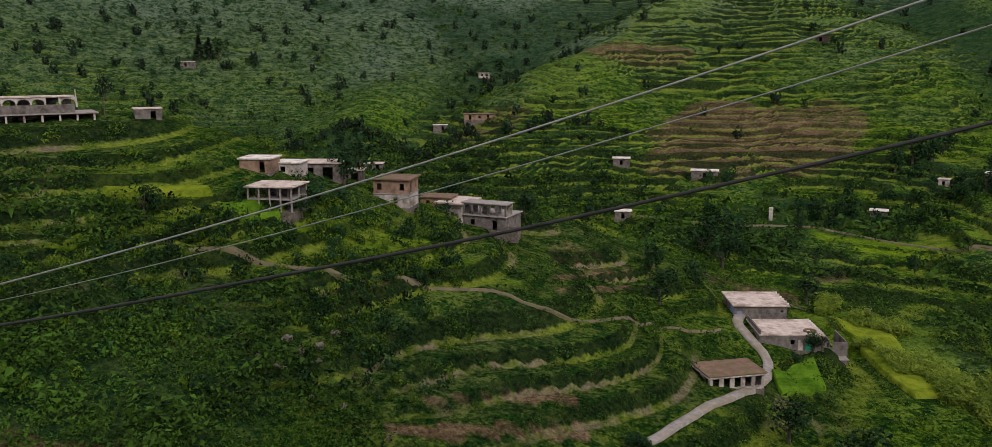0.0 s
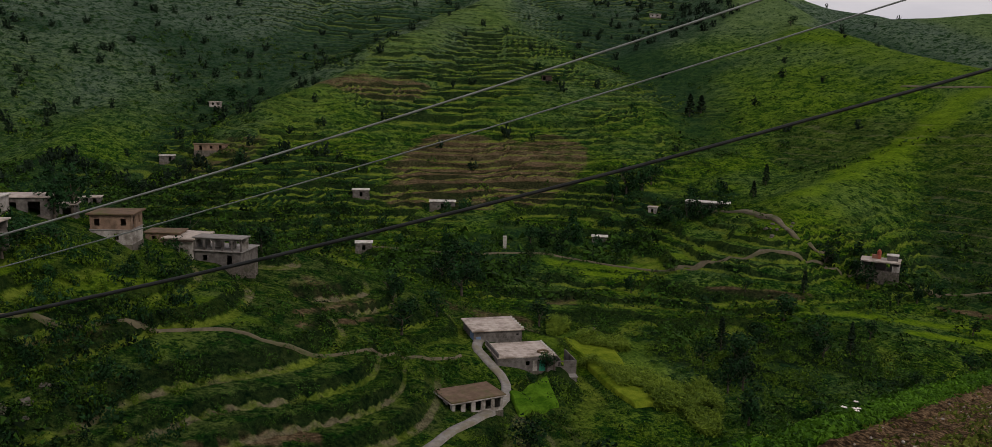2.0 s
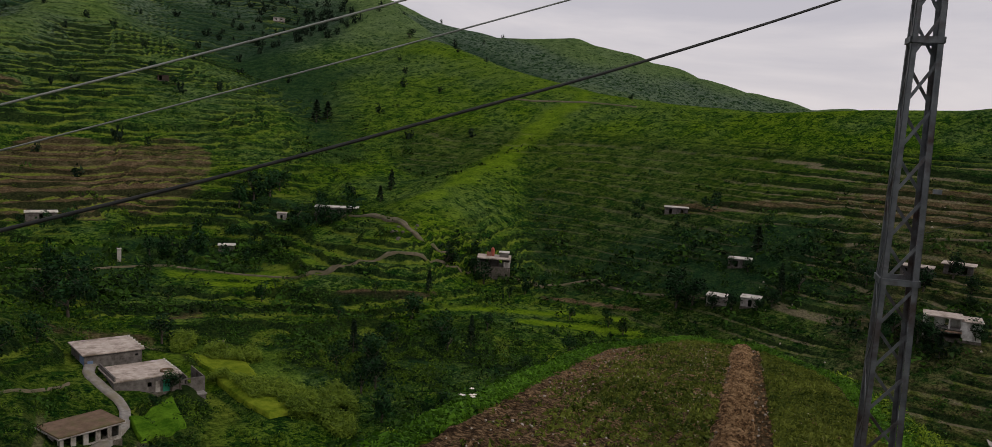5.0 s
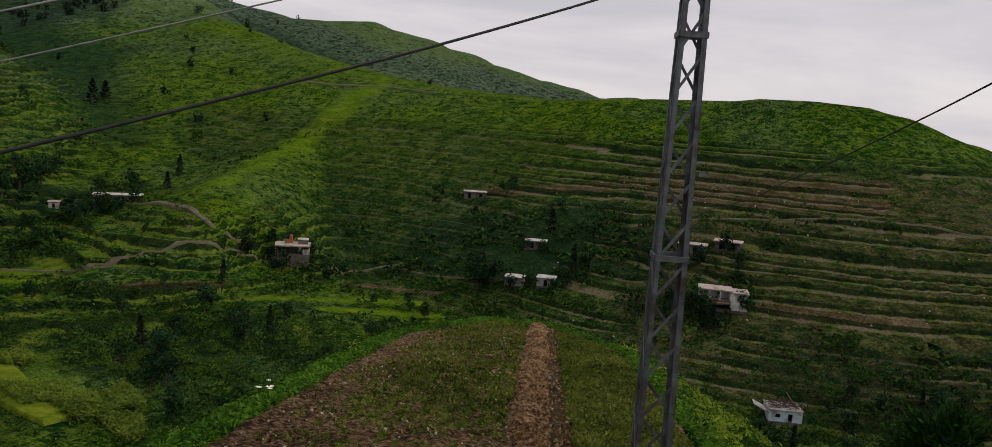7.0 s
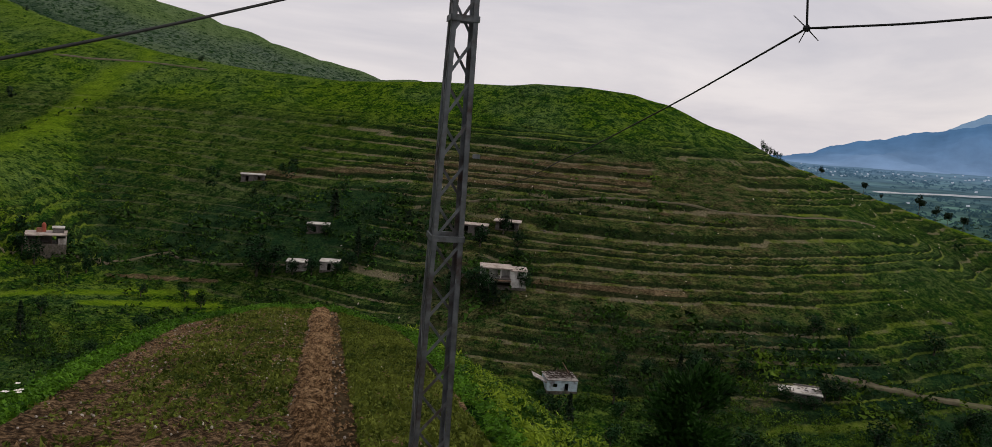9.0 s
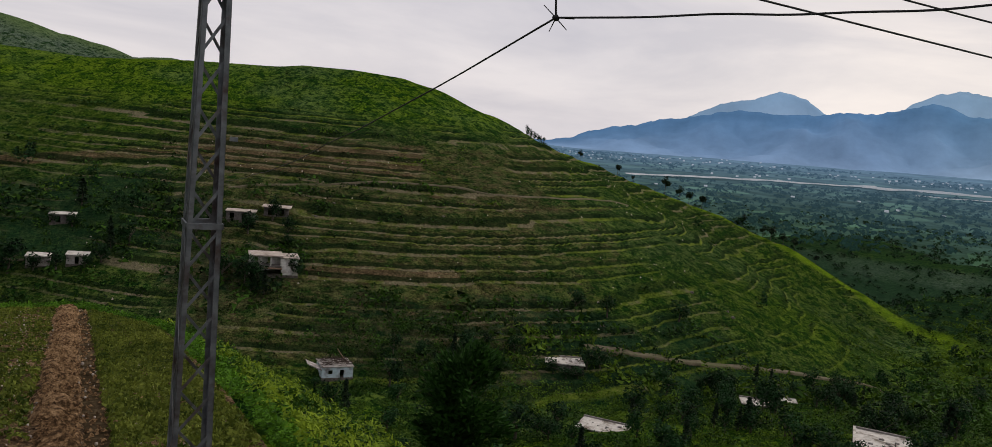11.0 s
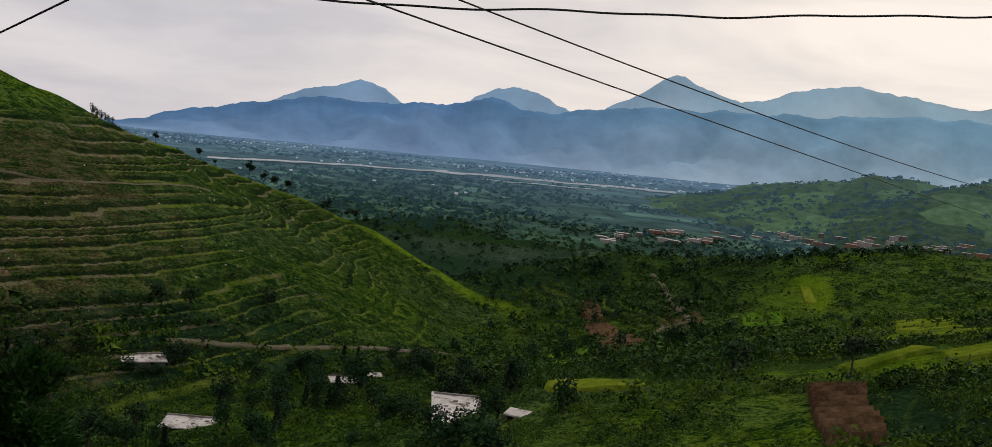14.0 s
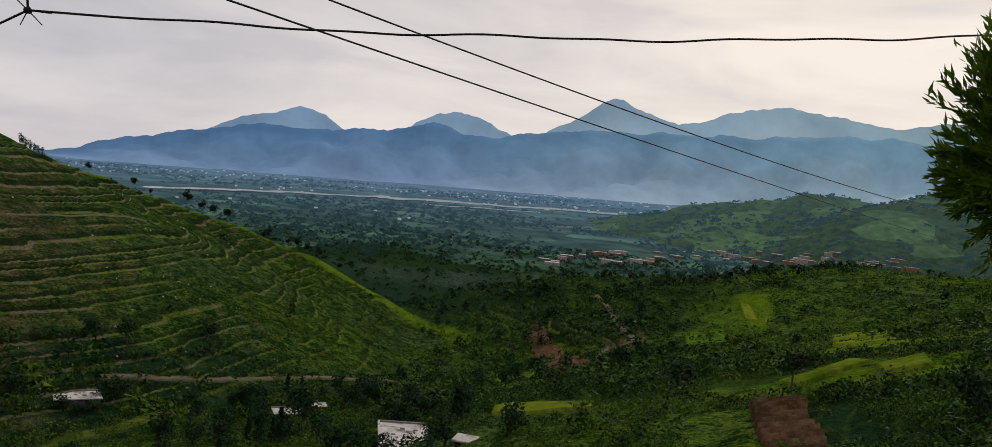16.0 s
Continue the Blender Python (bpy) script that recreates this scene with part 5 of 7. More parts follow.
def tank_house():
    t = thing("porch_house", site(39.3, -10.4), 39.3, -2, "dark open-fronted house on a stone base with pale roof", "house", "valley houses")
    boxes("plinth", [(-5.0, 5.0, -3.5, 3.5, -2.5, 2.3)], STONE, t, "rubble stone base storey")
    boxes("wall", wall_dims(-5.0, 5.0, 2.3, 4.6, 0.4, 0.65, [(-2, 0, 1, 1.9), (2, 0, 1, 1.9)]), RENDER_GREY, t)
    boxes("wall", swap(wall_dims(-3.4, 3.4, 2.3, 4.6, -5.0, -4.75, [])), RENDER_WHITE, t)
    boxes("wall", swap(wall_dims(-3.4, 3.4, 2.3, 4.6, 4.75, 5.0, [])), RENDER_WHITE, t)
    boxes("parapet", [(3.1, 5.0, -3.5, -3.3, 2.3, 3.9)], RENDER_WHITE, t)
    for x in (-1.6, 1.4):
        boxes("porch_post", [(x - 0.1, x + 0.1, -3.4, -3.2, 2.3, 4.6)], DARKWOOD, t)
    slab(t, 10.0, 7.0, 4.6, 0.4, ROOF_PALE, 0.2)
    boxes("roof_room", [(1.6, 4.4, -1.0, 2.0, 5.0, 6.3)], RENDER_GREY, t)
    slab(t, 2.8, 3.0, 6.3, 0.25, ROOF_WHITE, 0.2, cx=3.0, cy=0.5, name="roof_room_slab")
    bm = bmesh.new()
    rod(bm, (-0.6, 1.0, 5.0), (-0.6, 1.0, 7.2), 0.6, 0.55, 10)
    rod(bm, (-0.6, 1.0, 7.2), (-0.6, 1.0, 7.6), 0.5, 0.2, 10)
    part("water_tank", bm, RED_PLASTIC, t, "reddish water tank on the roof")
    boxes("brick_stack", [(-2.4, -0.9, 0.4, 1.6, 5.0, 6.1)], plain("red_brick", (0.17, 0.075, 0.05), (0.27, 0.13, 0.09), 2.0), t)


FRESH_WHITE = plain("whitewash", (0.50, 0.48, 0.46), (0.72, 0.70, 0.67), 1.5, stain=(0.34, 0.31, 0.28), stain_scale=0.5)


def white_house():
    t = thing("white_verandah_house", site(67.9, -11.3), 67.9, 4, "white two-storey house with verandah and pale roof", "house", "valley houses")
    footing(t, 12.4, 6.5, STONE, 2.5)
    boxes("wall", wall_dims(-6.2, 2.0, 0.0, 4.8, 0.0, 0.25, [(-4.4, 2.4, 1.0, 2.0), (-1.0, 2.4, 1.0, 2.0)]), FRESH_WHITE, t)
    boxes("wall", swap(wall_dims(-3.2, 3.2, 0.0, 5.0, -6.2, -5.95, [])), FRESH_WHITE, t)
    boxes("verandah_floor", [(-6.2, 2.0, -3.2, 0.0, 2.1, 2.35)], CONCRETE, t)
    for x in (-5.9, -3.4, -0.8, 1.8):
        boxes("pillar", [(x - 0.15, x + 0.15, -3.2, -2.9, 2.35, 4.7)], FRESH_WHITE, t)
    boxes("lean_to_roof", [(-2.6, 2.0, -4.6, -3.2, 1.7, 1.9)], RENDER_TAN, t, "brown lean-to roof")
    slab(t, 8.4, 6.5, 4.75, 0.35, ROOF_PALE, 0.2, cx=-2.1)
    storey(t, 4.2, 6.5, 0.0, 4.4, FRESH_WHITE, front=[(0.2, 2.5, 1.3, 1.1), (0.6, 0.2, 0.9, 1.2)], cx=4.1)
    slab(t, 4.2, 6.5, 4.4, 0.3, ROOF_PALE, 0.3, cx=4.1)
    boxes("roof_horn", [(-6.35, -6.0, -3.3, -3.0, 5.1, 5.6), (5.9, 6.25, -3.3, -3.0, 4.7, 5.2)], FRESH_WHITE, t)


def ruin_house():
    t = thing("ruined_house", site(72.4, -17.55), 72.4, 14, "half-collapsed house with pale blue wall and heaped branches", "house", "valley houses")
    footing(t, 7.0, 6.0, STONE, 2.5)
    storey(t, 7.0, 6.0, 0.0, 2.4, SKY_PAINT, front=[(1.0, 0.0, 0.9, 1.8), (-1.6, 0.8, 1.0, 0.9)], left=[(0, 0.8, 0.9, 1.0)])
    slab(t, 7.0, 6.0, 2.4, 0.2, RENDER_WHITE, 0.2, name="roof_edge")
    rnd = random.Random(5)
    bm = bmesh.new()
    for k in range(190):
        x, y = rnd.uniform(-3.2, 3.2), rnd.uniform(-2.6, 2.6)
        a = rnd.uniform(0, 6.28)
        l = rnd.uniform(0.8, 2.2)
        z = 2.65 + rnd.uniform(0, 1.1) * (1 - abs(x) / 4)
        rod(bm, (x - l * math.cos(a) / 2, y - l * math.sin(a) / 2, z), (x + l * math.cos(a) / 2, y + l * math.sin(a) / 2, z + rnd.uniform(-0.1, 0.5)), 0.05, 0.03, 4)
    part("branch_heap", bm, DARKWOOD, t, "heap of dry branches on the roof")
    bm = bmesh.new()
    rod(bm, (2.6, 1.5, 2.6), (0.8, 2.0, 5.2), 0.12, 0.1, 6)
    part("beam", bm, RENDER_TAN, t, "leaning roof beam")
    bm = bmesh.new()
    vs = [bm.verts.new(p) for p in ((-6.5, -1.5, 2.9), (-3.0, -3.0, 1.6), (-3.0, -0.5, 1.9), (-6.5, 1.0, 3.2), (-6.5, -1.5, 2.7), (-3.0, -3.0, 1.4), (-3.0, -0.5, 1.7), (-6.5, 1.0, 3.0))]
    for q in ((0, 1, 2, 3), (7, 6, 5, 4), (0, 4, 5, 1), (1, 5, 6, 2), (2, 6, 7, 3), (3, 7, 4, 0)):
        bm.faces.new([vs[i] for i in q])
    part("fallen_slab", bm, RENDER_WHITE, t, "tilted pale roof slab")


def roof_in_trees(az, el, turn, w, d, h, label, broken=True, name="flat_roof_house"):
    t = thing(name, site(az, el), az, turn, label, "house", "valley houses")
    footing(t, w, d, STONE, 3.0)
    storey(t, w, d, 0.0, h, RENDER_GREY, front=[(-w * 0.25, 0.0, 0.9, min(1.9, h - 0.15)), (w * 0.2, 0.4, 0.9, min(1.0, h - 0.6))])
    slab(t, w, d, h, 0.28, ROOF_WHITE, 0.3)
    if broken:
        boxes("kerb", [(-w / 2 - 0.3, w / 2 + 0.3, d / 2, d / 2 + 0.3, h + 0.28, h + 0.6)], CONCRETE, t)
        rnd = random.Random(int(az * 10))
        for k in range(7):
            x, y, s = rnd.uniform(-w * 0.4, w * 0.4), rnd.uniform(-d * 0.4, d * 0.3), rnd.uniform(0.15, 0.45)
            boxes("rubble", [(x - s, x + s, y - s * 0.7, y + s * 0.7, h + 0.285, h + 0.285 + s * 0.5)], CONCRETE, t)
    return t


tank_house()
white_house()
ruin_house()
roof_in_trees(87.9, -15.75, 6, 9.5, 6.0, 1.2, "house with broken white flat roof among dark trees")
roof_in_trees(100.6, -16.4, 10, 7.0, 5.0, 1.1, "collapsed pale roofed house at the hill foot")
roof_in_trees(102.4, -15.9, 10, 5.0, 4.0, 1.1, "small pale roofed outhouse at the hill foot")
roof_in_trees(91.0, -19.6, -12, 9.5, 6.5, 1.2, "rubble-strewn pale roof of a house sunk in greenery")
t = roof_in_trees(108.45, -17.75, 4, 8.4, 15.0, 1.5, "white flat-roofed house with water stains among shrubs")
boxes("kerb", [(-4.5, -4.1, -7.6, 7.6, 1.78, 2.1)], ROOF_WHITE, t)
roof_in_trees(112.6, -17.3, -14, 3.4, 3.4, 1.0, "low grey outhouse with pale roof edge among shrubs", False)
small_house(25.2, -7.5, -8, 3.0, 3.0, 2.6, RENDER_WHITE, ROOF_PALE, "small whitewashed hut on a terrace", [(0, 0, 0.8, 1.8)])
small_house(28.7, -7.0, -4, 15.0, 5.5, 2.5, RENDER_GREY, ROOF_WHITE, "long low house with white roof among dark trees", [(-5, 0, 1, 2), (-1, 0.8, 1, 1), (4, 0, 1, 2)])
small_house(17.9, 0.9, 0, 5.0, 5.0, 3.4, DARKWOOD, DARKWOOD, "dark hut on the upper terraces", [(-1.2, 0, 1.2, 2.0)])
small_house(-3.3, -1.3, 6, 6.0, 5.0, 3.2, RENDER_WHITE, ROOF_PALE, "white house high on the far slope", [(-1.2, 0.9, 1.1, 1.1), (1.3, 0.9, 1.1, 1.1)])
small_house(-3.6, -4.0, 0, 13.0, 6.0, 3.2, RENDER_TAN, ROOF_MUD, "brown mud house under trees on the far slope", [(-4, 0, 1, 2), (0, 0.8, 1, 1), (3.6, 0, 1, 2)])
small_house(-6.2, -4.7, 0, 6.0, 4.0, 2.3, RENDER_GREY, ROOF_WHITE, "low house with pale roof on the far slope", [(1, 0, 1, 2)])
small_house(-21.9, -0.5, 0, 7.0, 5.0, 3.0, RENDER_GREY, ROOF_WHITE, "grey house with white roof on the far slope", [(-1, 0, 1, 2)])
small_house(51.1, -5.7, 0, 8.0, 4.5, 2.2, RENDER_GREY, ROOF_WHITE, "low house with pale flat roof on the hill", [(-2, 0, 1, 1.8), (2, 0, 1, 1.8)])
small_house(55.4, -8.7, -4, 6.4, 4.5, 2.4, RENDER_GREY, ROOF_WHITE, "pale-roofed hut between dark trees", [(-1, 0, 1, 1.8)])
small_house(54.2, -11.2, -6, 5.5, 5.0, 3.0, RENDER_WHITE, ROOF_WHITE, "white house partly hidden by trees", [(-1, 0.8, 1, 1)])
small_house(56.3, -11.1, -6, 5.0, 5.0, 2.6, RENDER_WHITE, ROOF_WHITE, "white outbuilding beside dark trees", [(0, 0, 1, 1.9)])
small_house(65.7, -8.0, -4, 8.0, 5.0, 2.3, RENDER_GREY, ROOF_PALE, "low grey house with pale roof slab on a terrace", [(-2.4, 0, 1.2, 1.9), (1, 0, 1.4, 1.9)])
small_house(67.9, -7.6, -4, 7.0, 5.0, 2.5, RENDER_GREY, ROOF_PALE, "grey house with overhanging pale roof on a terrace", [(-1.5, 0, 1.6, 2.0), (1.6, 0, 1.2, 2.0)], over=0.7)
small_house(21.8, -9.6, 0, 5.0, 4.0, 2.2, RENDER_GREY, ROOF_WHITE, "pale-roofed hut above the valley track", [(0, 0, 1, 1.8)])
small_house(6.0, -10.4, 0, 5.0, 4.0, 2.4, RENDER_GREY, ROOF_WHITE, "small hut with pale roof below the spur", [(0, 0, 1, 1.8)])
small_house(11.2, -7.6, 0, 9.0, 5.0, 2.4, RENDER_GREY, ROOF_WHITE, "pale-roofed house deep in dark trees", [(0, 0, 1, 1.8)])
small_house(5.8, -6.9, 0, 6.0, 5.0, 2.4, RENDER_GREY, ROOF_WHITE, "pale-roofed hut deep in dark trees", [(0, 0, 1, 1.8)])
small_house(24.7, 5.0, 0, 8.0, 6.0, 3.6, RENDER_WHITE, ROOF_PALE, "white house on the high ridge", [(-2, 0.8, 1, 1), (1.5, 0.8, 1, 1)])
p = site(15.45, -10.3)
t = thing("white_pillar", p, 15.45, 0, "white plastered marker pillar beside the valley track", "pillar")
bm = bmesh.new()
box(bm, -0.55, 0.55, -0.5, 0.5, -0.5, 4.2)
bmesh.ops.bevel(bm, geom=bm.edges[:], offset=0.05, segments=1, affect="EDGES")
part("shaft", bm, RENDER_WHITE, t)
boxes("cap", [(-0.62, 0.62, -0.57, 0.57, 4.2, 4.4)], ROOF_WHITE, t)

# ---- the town on the plain ----


def town_ground(x, y):
    return np.maximum(right_hill(x, y), -106.0)


rnd = random.Random(21)
brick = plain("red_brick", (0.17, 0.075, 0.05), (0.27, 0.13, 0.09), 2.0)
for k in range(74):
    az = rnd.choice((rnd.uniform(116, 140), rnd.uniform(123, 139)))
    mid_el = np.interp(az, (116, 126, 134, 140), (-5.0, -3.65, -2.75, -2.5))
    el = mid_el + rnd.uniform(-0.40, 0.35)
    x, y, z = meets(az, el, 900.0, town_ground)
    w, d, h = rnd.uniform(9, 22), rnd.uniform(8, 14), rnd.choice((3.2, 3.4, 6.2))
    t = thing("town_house", (x, y, z), az, rnd.uniform(-25, 25), "flat-roofed town house with pale roof on the plain", "house", "town houses")
    wall = rnd.choice((RENDER_GREY, RENDER_GREY, RENDER_TAN, brick, RENDER_WHITE, RENDER_WHITE))
    boxes("wall", wall_dims(-w / 2, w / 2, -3, h, -d / 2, -d / 2 + 0.3, [(-w / 4, 4.0, 1.4, 1.3), (w / 5, 3.0, 1.2, 2.2)]), wall, t)
    boxes("wall", [(-w / 2, -w / 2 + 0.3, -d / 2, d / 2, -3, h), (w / 2 - 0.3, w / 2, -d / 2, d / 2, -3, h), (-w / 2, w / 2, d / 2 - 0.3, d / 2, -3, h)], wall, t)
    slab(t, w, d, h, 0.4, rnd.choice((ROOF_WHITE, ROOF_WHITE, ROOF_PALE)), 0.4)

# ---- rocks ----


ROCK = plain("pale_rock", (0.045, 0.041, 0.034), (0.15, 0.135, 0.112), 1.6, bump=0.7, stain=(0.10, 0.09, 0.07))


def rock(x, y, size, seed):
    bm = bmesh.new()
    bmesh.ops.create_icosphere(bm, subdivisions=2, radius=1.0)
    for v in bm.verts:
        v.co *= 1 + 0.45 * noise.noise(v.co * 1.3 + Vector((seed * 3.1, 0, 0))) + 0.15 * noise.noise(v.co * 4 + Vector((0, seed, 0)))
        v.co.z *= 0.7
    me = bpy.data.meshes.new("rock")
    bm.to_mesh(me)
    bm.free()
    me.materials.append(ROCK)
    ob = new("rock", me)
    ob.matrix_world = Matrix.Translation((x, y, ground_at(x, y) + size * 0.15)) @ Matrix.Rotation(seed * 1.7, 4, "Z") @ Matrix.Scale(size, 4)
    tagged(ob, "pale weathered boulder on the grassy slope", "rock", "rocks")


rnd = random.Random(77)
for az, el, n, spread_m in ((-17.0, -19.3, 6, 1.6), (-16.2, -18.8, 3, 1.5), (-14.0, -19.3, 3, 3.0), (22.3, -15.6, 4, 2.0), (33.0, -7.9, 5, 2.5), (32.6, -8.3, 4, 2.0), (96.0, -10.2, 3, 6.0), (80.5, -7.2, 4, 8.0), (75, -8.0, 4, 8.0), (92, -12.6, 3, 8.0), (120.6, -9.3, 8, 6.0)):
    c = meets(az, el)
    for k in range(n):
        rock(c.x + rnd.gauss(0, spread_m), c.y + rnd.gauss(0, spread_m * 1.3), rnd.uniform(0.25, 0.75), rnd.randint(1, 40))

# ---- greenery ----
SCRUB = leafy("scrub_leaves", (0.002, 0.008, 0.0015), (0.040, 0.098, 0.009), 0.5, 0.08)
SCRUB_PALE = leafy("pale_scrub_leaves", (0.012, 0.038, 0.003), (0.105, 0.175, 0.013), 0.5, 0.25)
TREE_LEAF = leafy("tree_leaves", (0.001, 0.006, 0.002), (0.018, 0.060, 0.016), 0.5, 0.10)
PINE_LEAF = leafy("pine_needles", (0.004, 0.010, 0.006), (0.018, 0.036, 0.016), 0.5, 0.15)
MAIZE_LEAF = leafy("maize_leaves", (0.050, 0.090, 0.009), (0.190, 0.265, 0.030), 0.6, 0.3)
VINE_LEAF = leafy("vine_leaves", (0.014, 0.050, 0.004), (0.105, 0.235, 0.016), 2.0, 0.3)
CROP_LEAF = leafy("crop_leaves", (0.026, 0.046, 0.006), (0.175, 0.205, 0.034), 2.0, 0.3)
GRASS_LEAF = leafy("grass_blades", (0.045, 0.095, 0.006), (0.25, 0.34, 0.026), 1.0, 0.35)
BARK = plain("bark", (0.035, 0.028, 0.022), (0.10, 0.085, 0.07), 5.0, bump=0.5)


def leaf_cloud(seed, count, size, shape, long=1.0, up=0.25, tri=False):
    """Leaves of a clump as loose quads inside a shape; unit size."""
    g = np.random.default_rng(seed)
    c = shape(g, count)
    n = c * np.array([1, 1, 0.8]) + g.normal(0, 0.55, (count, 3)) + np.array([0, 0, up])
    n /= np.linalg.norm(n, axis=1, keepdims=True) + 1e-9
    t = g.normal(0, 1, (count, 3))
    t -= (t * n).sum(1, keepdims=True) * n
    t /= np.linalg.norm(t, axis=1, keepdims=True) + 1e-9
    b = np.cross(n, t)
    s = (size * g.uniform(0.6, 1.35, count))[:, None]
    bend = n * s * 0.25
    if tri:
        return np.stack([c - t * s * long * 0.8 - b * s * 0.5, c + t * s * long - bend, c - t * s * long * 0.6 + b * s * 0.6], 1)
    return np.stack([c - t * s * long, c - b * s * 0.55, c + t * s * long - bend, c + b * s * 0.55], 1)


def dome(g, n):
    d = g.normal(0, 1, (n, 3))
    d /= np.linalg.norm(d, axis=1, keepdims=True)
    d[:, 2] = np.abs(d[:, 2])
    d *= g.uniform(0.55, 1.0, (n, 1)) ** 0.5
    lob = 1 + 0.28 * np.sin(d[:, :1] * 5 + 1) * np.cos(d[:, 1:2] * 6)
    return d * lob * np.array([1.0, 1.0, 0.85])


def crown(g, n):
    """A crown of several lobes with gaps between them."""
    k = 9
    lc = g.normal(0, 1, (k, 3))
    lc /= np.linalg.norm(lc, axis=1, keepdims=True)
    lc *= g.uniform(0.35, 0.75, (k, 1)) * np.array([0.85, 0.85, 1.0])
    d = g.normal(0, 1, (n, 3))
    d /= np.linalg.norm(d, axis=1, keepdims=True)
    d *= g.uniform(0.25, 0.48, (n, 1))
    return lc[g.integers(0, k, n)] + d


def spire(g, n):
    z = g.uniform(0, 1, n) ** 0.8
    a = g.uniform(0, 6.28, n)
    r = (1 - z) ** 0.7 * g.uniform(0.5, 1, n) * (0.28 + 0.06 * np.sin(z * 25))
    return np.stack([r * np.cos(a), r * np.sin(a), z * 2 - 1], 1)


def stalk(g, n):
    z = g.uniform(0.1, 1, n)
    a = g.uniform(0, 6.28, n)
    r = g.uniform(0.05, 0.3, n)
    return np.stack([r * np.cos(a), r * np.sin(a), z], 1)


def cloud_mesh(name, quads, mat):
    """One mesh of many loose leaves, each of three or four corners."""
    n, k = quads.shape[:2]
    me = bpy.data.meshes.new(name)
    me.vertices.add(n * k)
    me.vertices.foreach_set("co", quads.astype(np.float32).ravel())
    me.loops.add(n * k)
    me.loops.foreach_set("vertex_index", np.arange(n * k, dtype=np.int32))
    me.polygons.add(n)
    me.polygons.foreach_set("loop_start", np.arange(0, n * k, k, dtype=np.int32))
    me.update(calc_edges=True)
    me.materials.append(mat)
    return me


def spread(name, xyz, sizes, templates, mat, label, category, seed, squash=(0.7, 1.1)):
    """Many clumps of greenery, joined into one mesh of stuff."""
    g = np.random.default_rng(seed)
    out = []
    pick = g.integers(0, len(templates), len(xyz))
    for k, tpl in enumerate(templates):
        m = pick == k
        if not m.any():
            continue
        p, s = xyz[m], sizes[m]
        a = g.uniform(0, 6.28, len(p))
        ca, sa_ = np.cos(a)[:, None, None], np.sin(a)[:, None, None]
        T = tpl[None]
        x = T[..., 0] * ca - T[..., 1] * sa_
        y = T[..., 0] * sa_ + T[..., 1] * ca
        q = np.stack([x, y, T[..., 2] * g.uniform(*squash, (len(p), 1, 1))], -1) * s[:, None, None, None] + p[:, None, None, :]
        out.append(q.reshape(-1, T.shape[2], 3))
    ob = new(name, cloud_mesh(name, np.concatenate(out), mat))
    return tagged(ob, label, category, kind="stuff")


def sector(g, n, az0, az1, r0, r1, power=1.0):
    """Random points of the plan between two compass angles and two distances."""
    a = np.radians(g.uniform(az0, az1, n))
    u = g.uniform(0, 1, n)
    r = (r0 ** (power + 1) + u * (r1 ** (power + 1) - r0 ** (power + 1))) ** (1 / (power + 1))
    return r * np.sin(a), r * np.cos(a), r


HOUSE_SPOTS = [(o.location.x, o.location.y) for o in scene.objects if o.type == "EMPTY" and "category" in o and o["category"] in ("house", "shed", "wall", "hut")
               and o.location.length < 520]


def clear_of(x, y, reach, spots):
    ok = np.ones(x.shape, bool)
    for hx, hy in spots:
        ok &= np.hypot(x - hx, y - hy) > (reach if math.hypot(hx, hy) < 215 else min(reach, 4.6))
        if math.hypot(hx, hy) > 215:
            continue
        # keep the face toward the eye open
        d = math.hypot(hx, hy)
        along = (x * hx + y * hy) / d - d
        across = np.abs(x * hy - y * hx) / d
        ok &= ~((along < 0) & (along > -reach * 1.7) & (across < reach * 0.75))
    return ok


PLOT_SPOTS = [(118.0, -10.8), (117.2, -9.9), (118.9, -11.7), (132.3, -13.0), (133.2, -14.0), (136.6, -7.3), (138.0, -7.5), (134.5, -10.0), (136.2, -9.0), (139.2, -8.4), (117.4, -14.6), (116.0, -12.9)]
LANE_SPOTS = [tuple(meets(a, e)[:2]) for a, e in LANE]
PLOT_SPOTS = [tuple(meets(a, e)[:2]) for a, e in PLOT_SPOTS]
LANE_SPOTS += [tuple((np.array(p) + np.array(q)) / 2) for p, q in zip(LANE_SPOTS, LANE_SPOTS[1:])]
close_bush_tpl = [leaf_cloud(400 + s, 112, 0.105, dome, tri=True) for s in range(6)]
bush_tpl = [leaf_cloud(s, 60, 0.135, dome, tri=True) for s in range(8)]
far_bush_tpl = [leaf_cloud(300 + s, 22, 0.25, dome, tri=True) for s in range(8)]


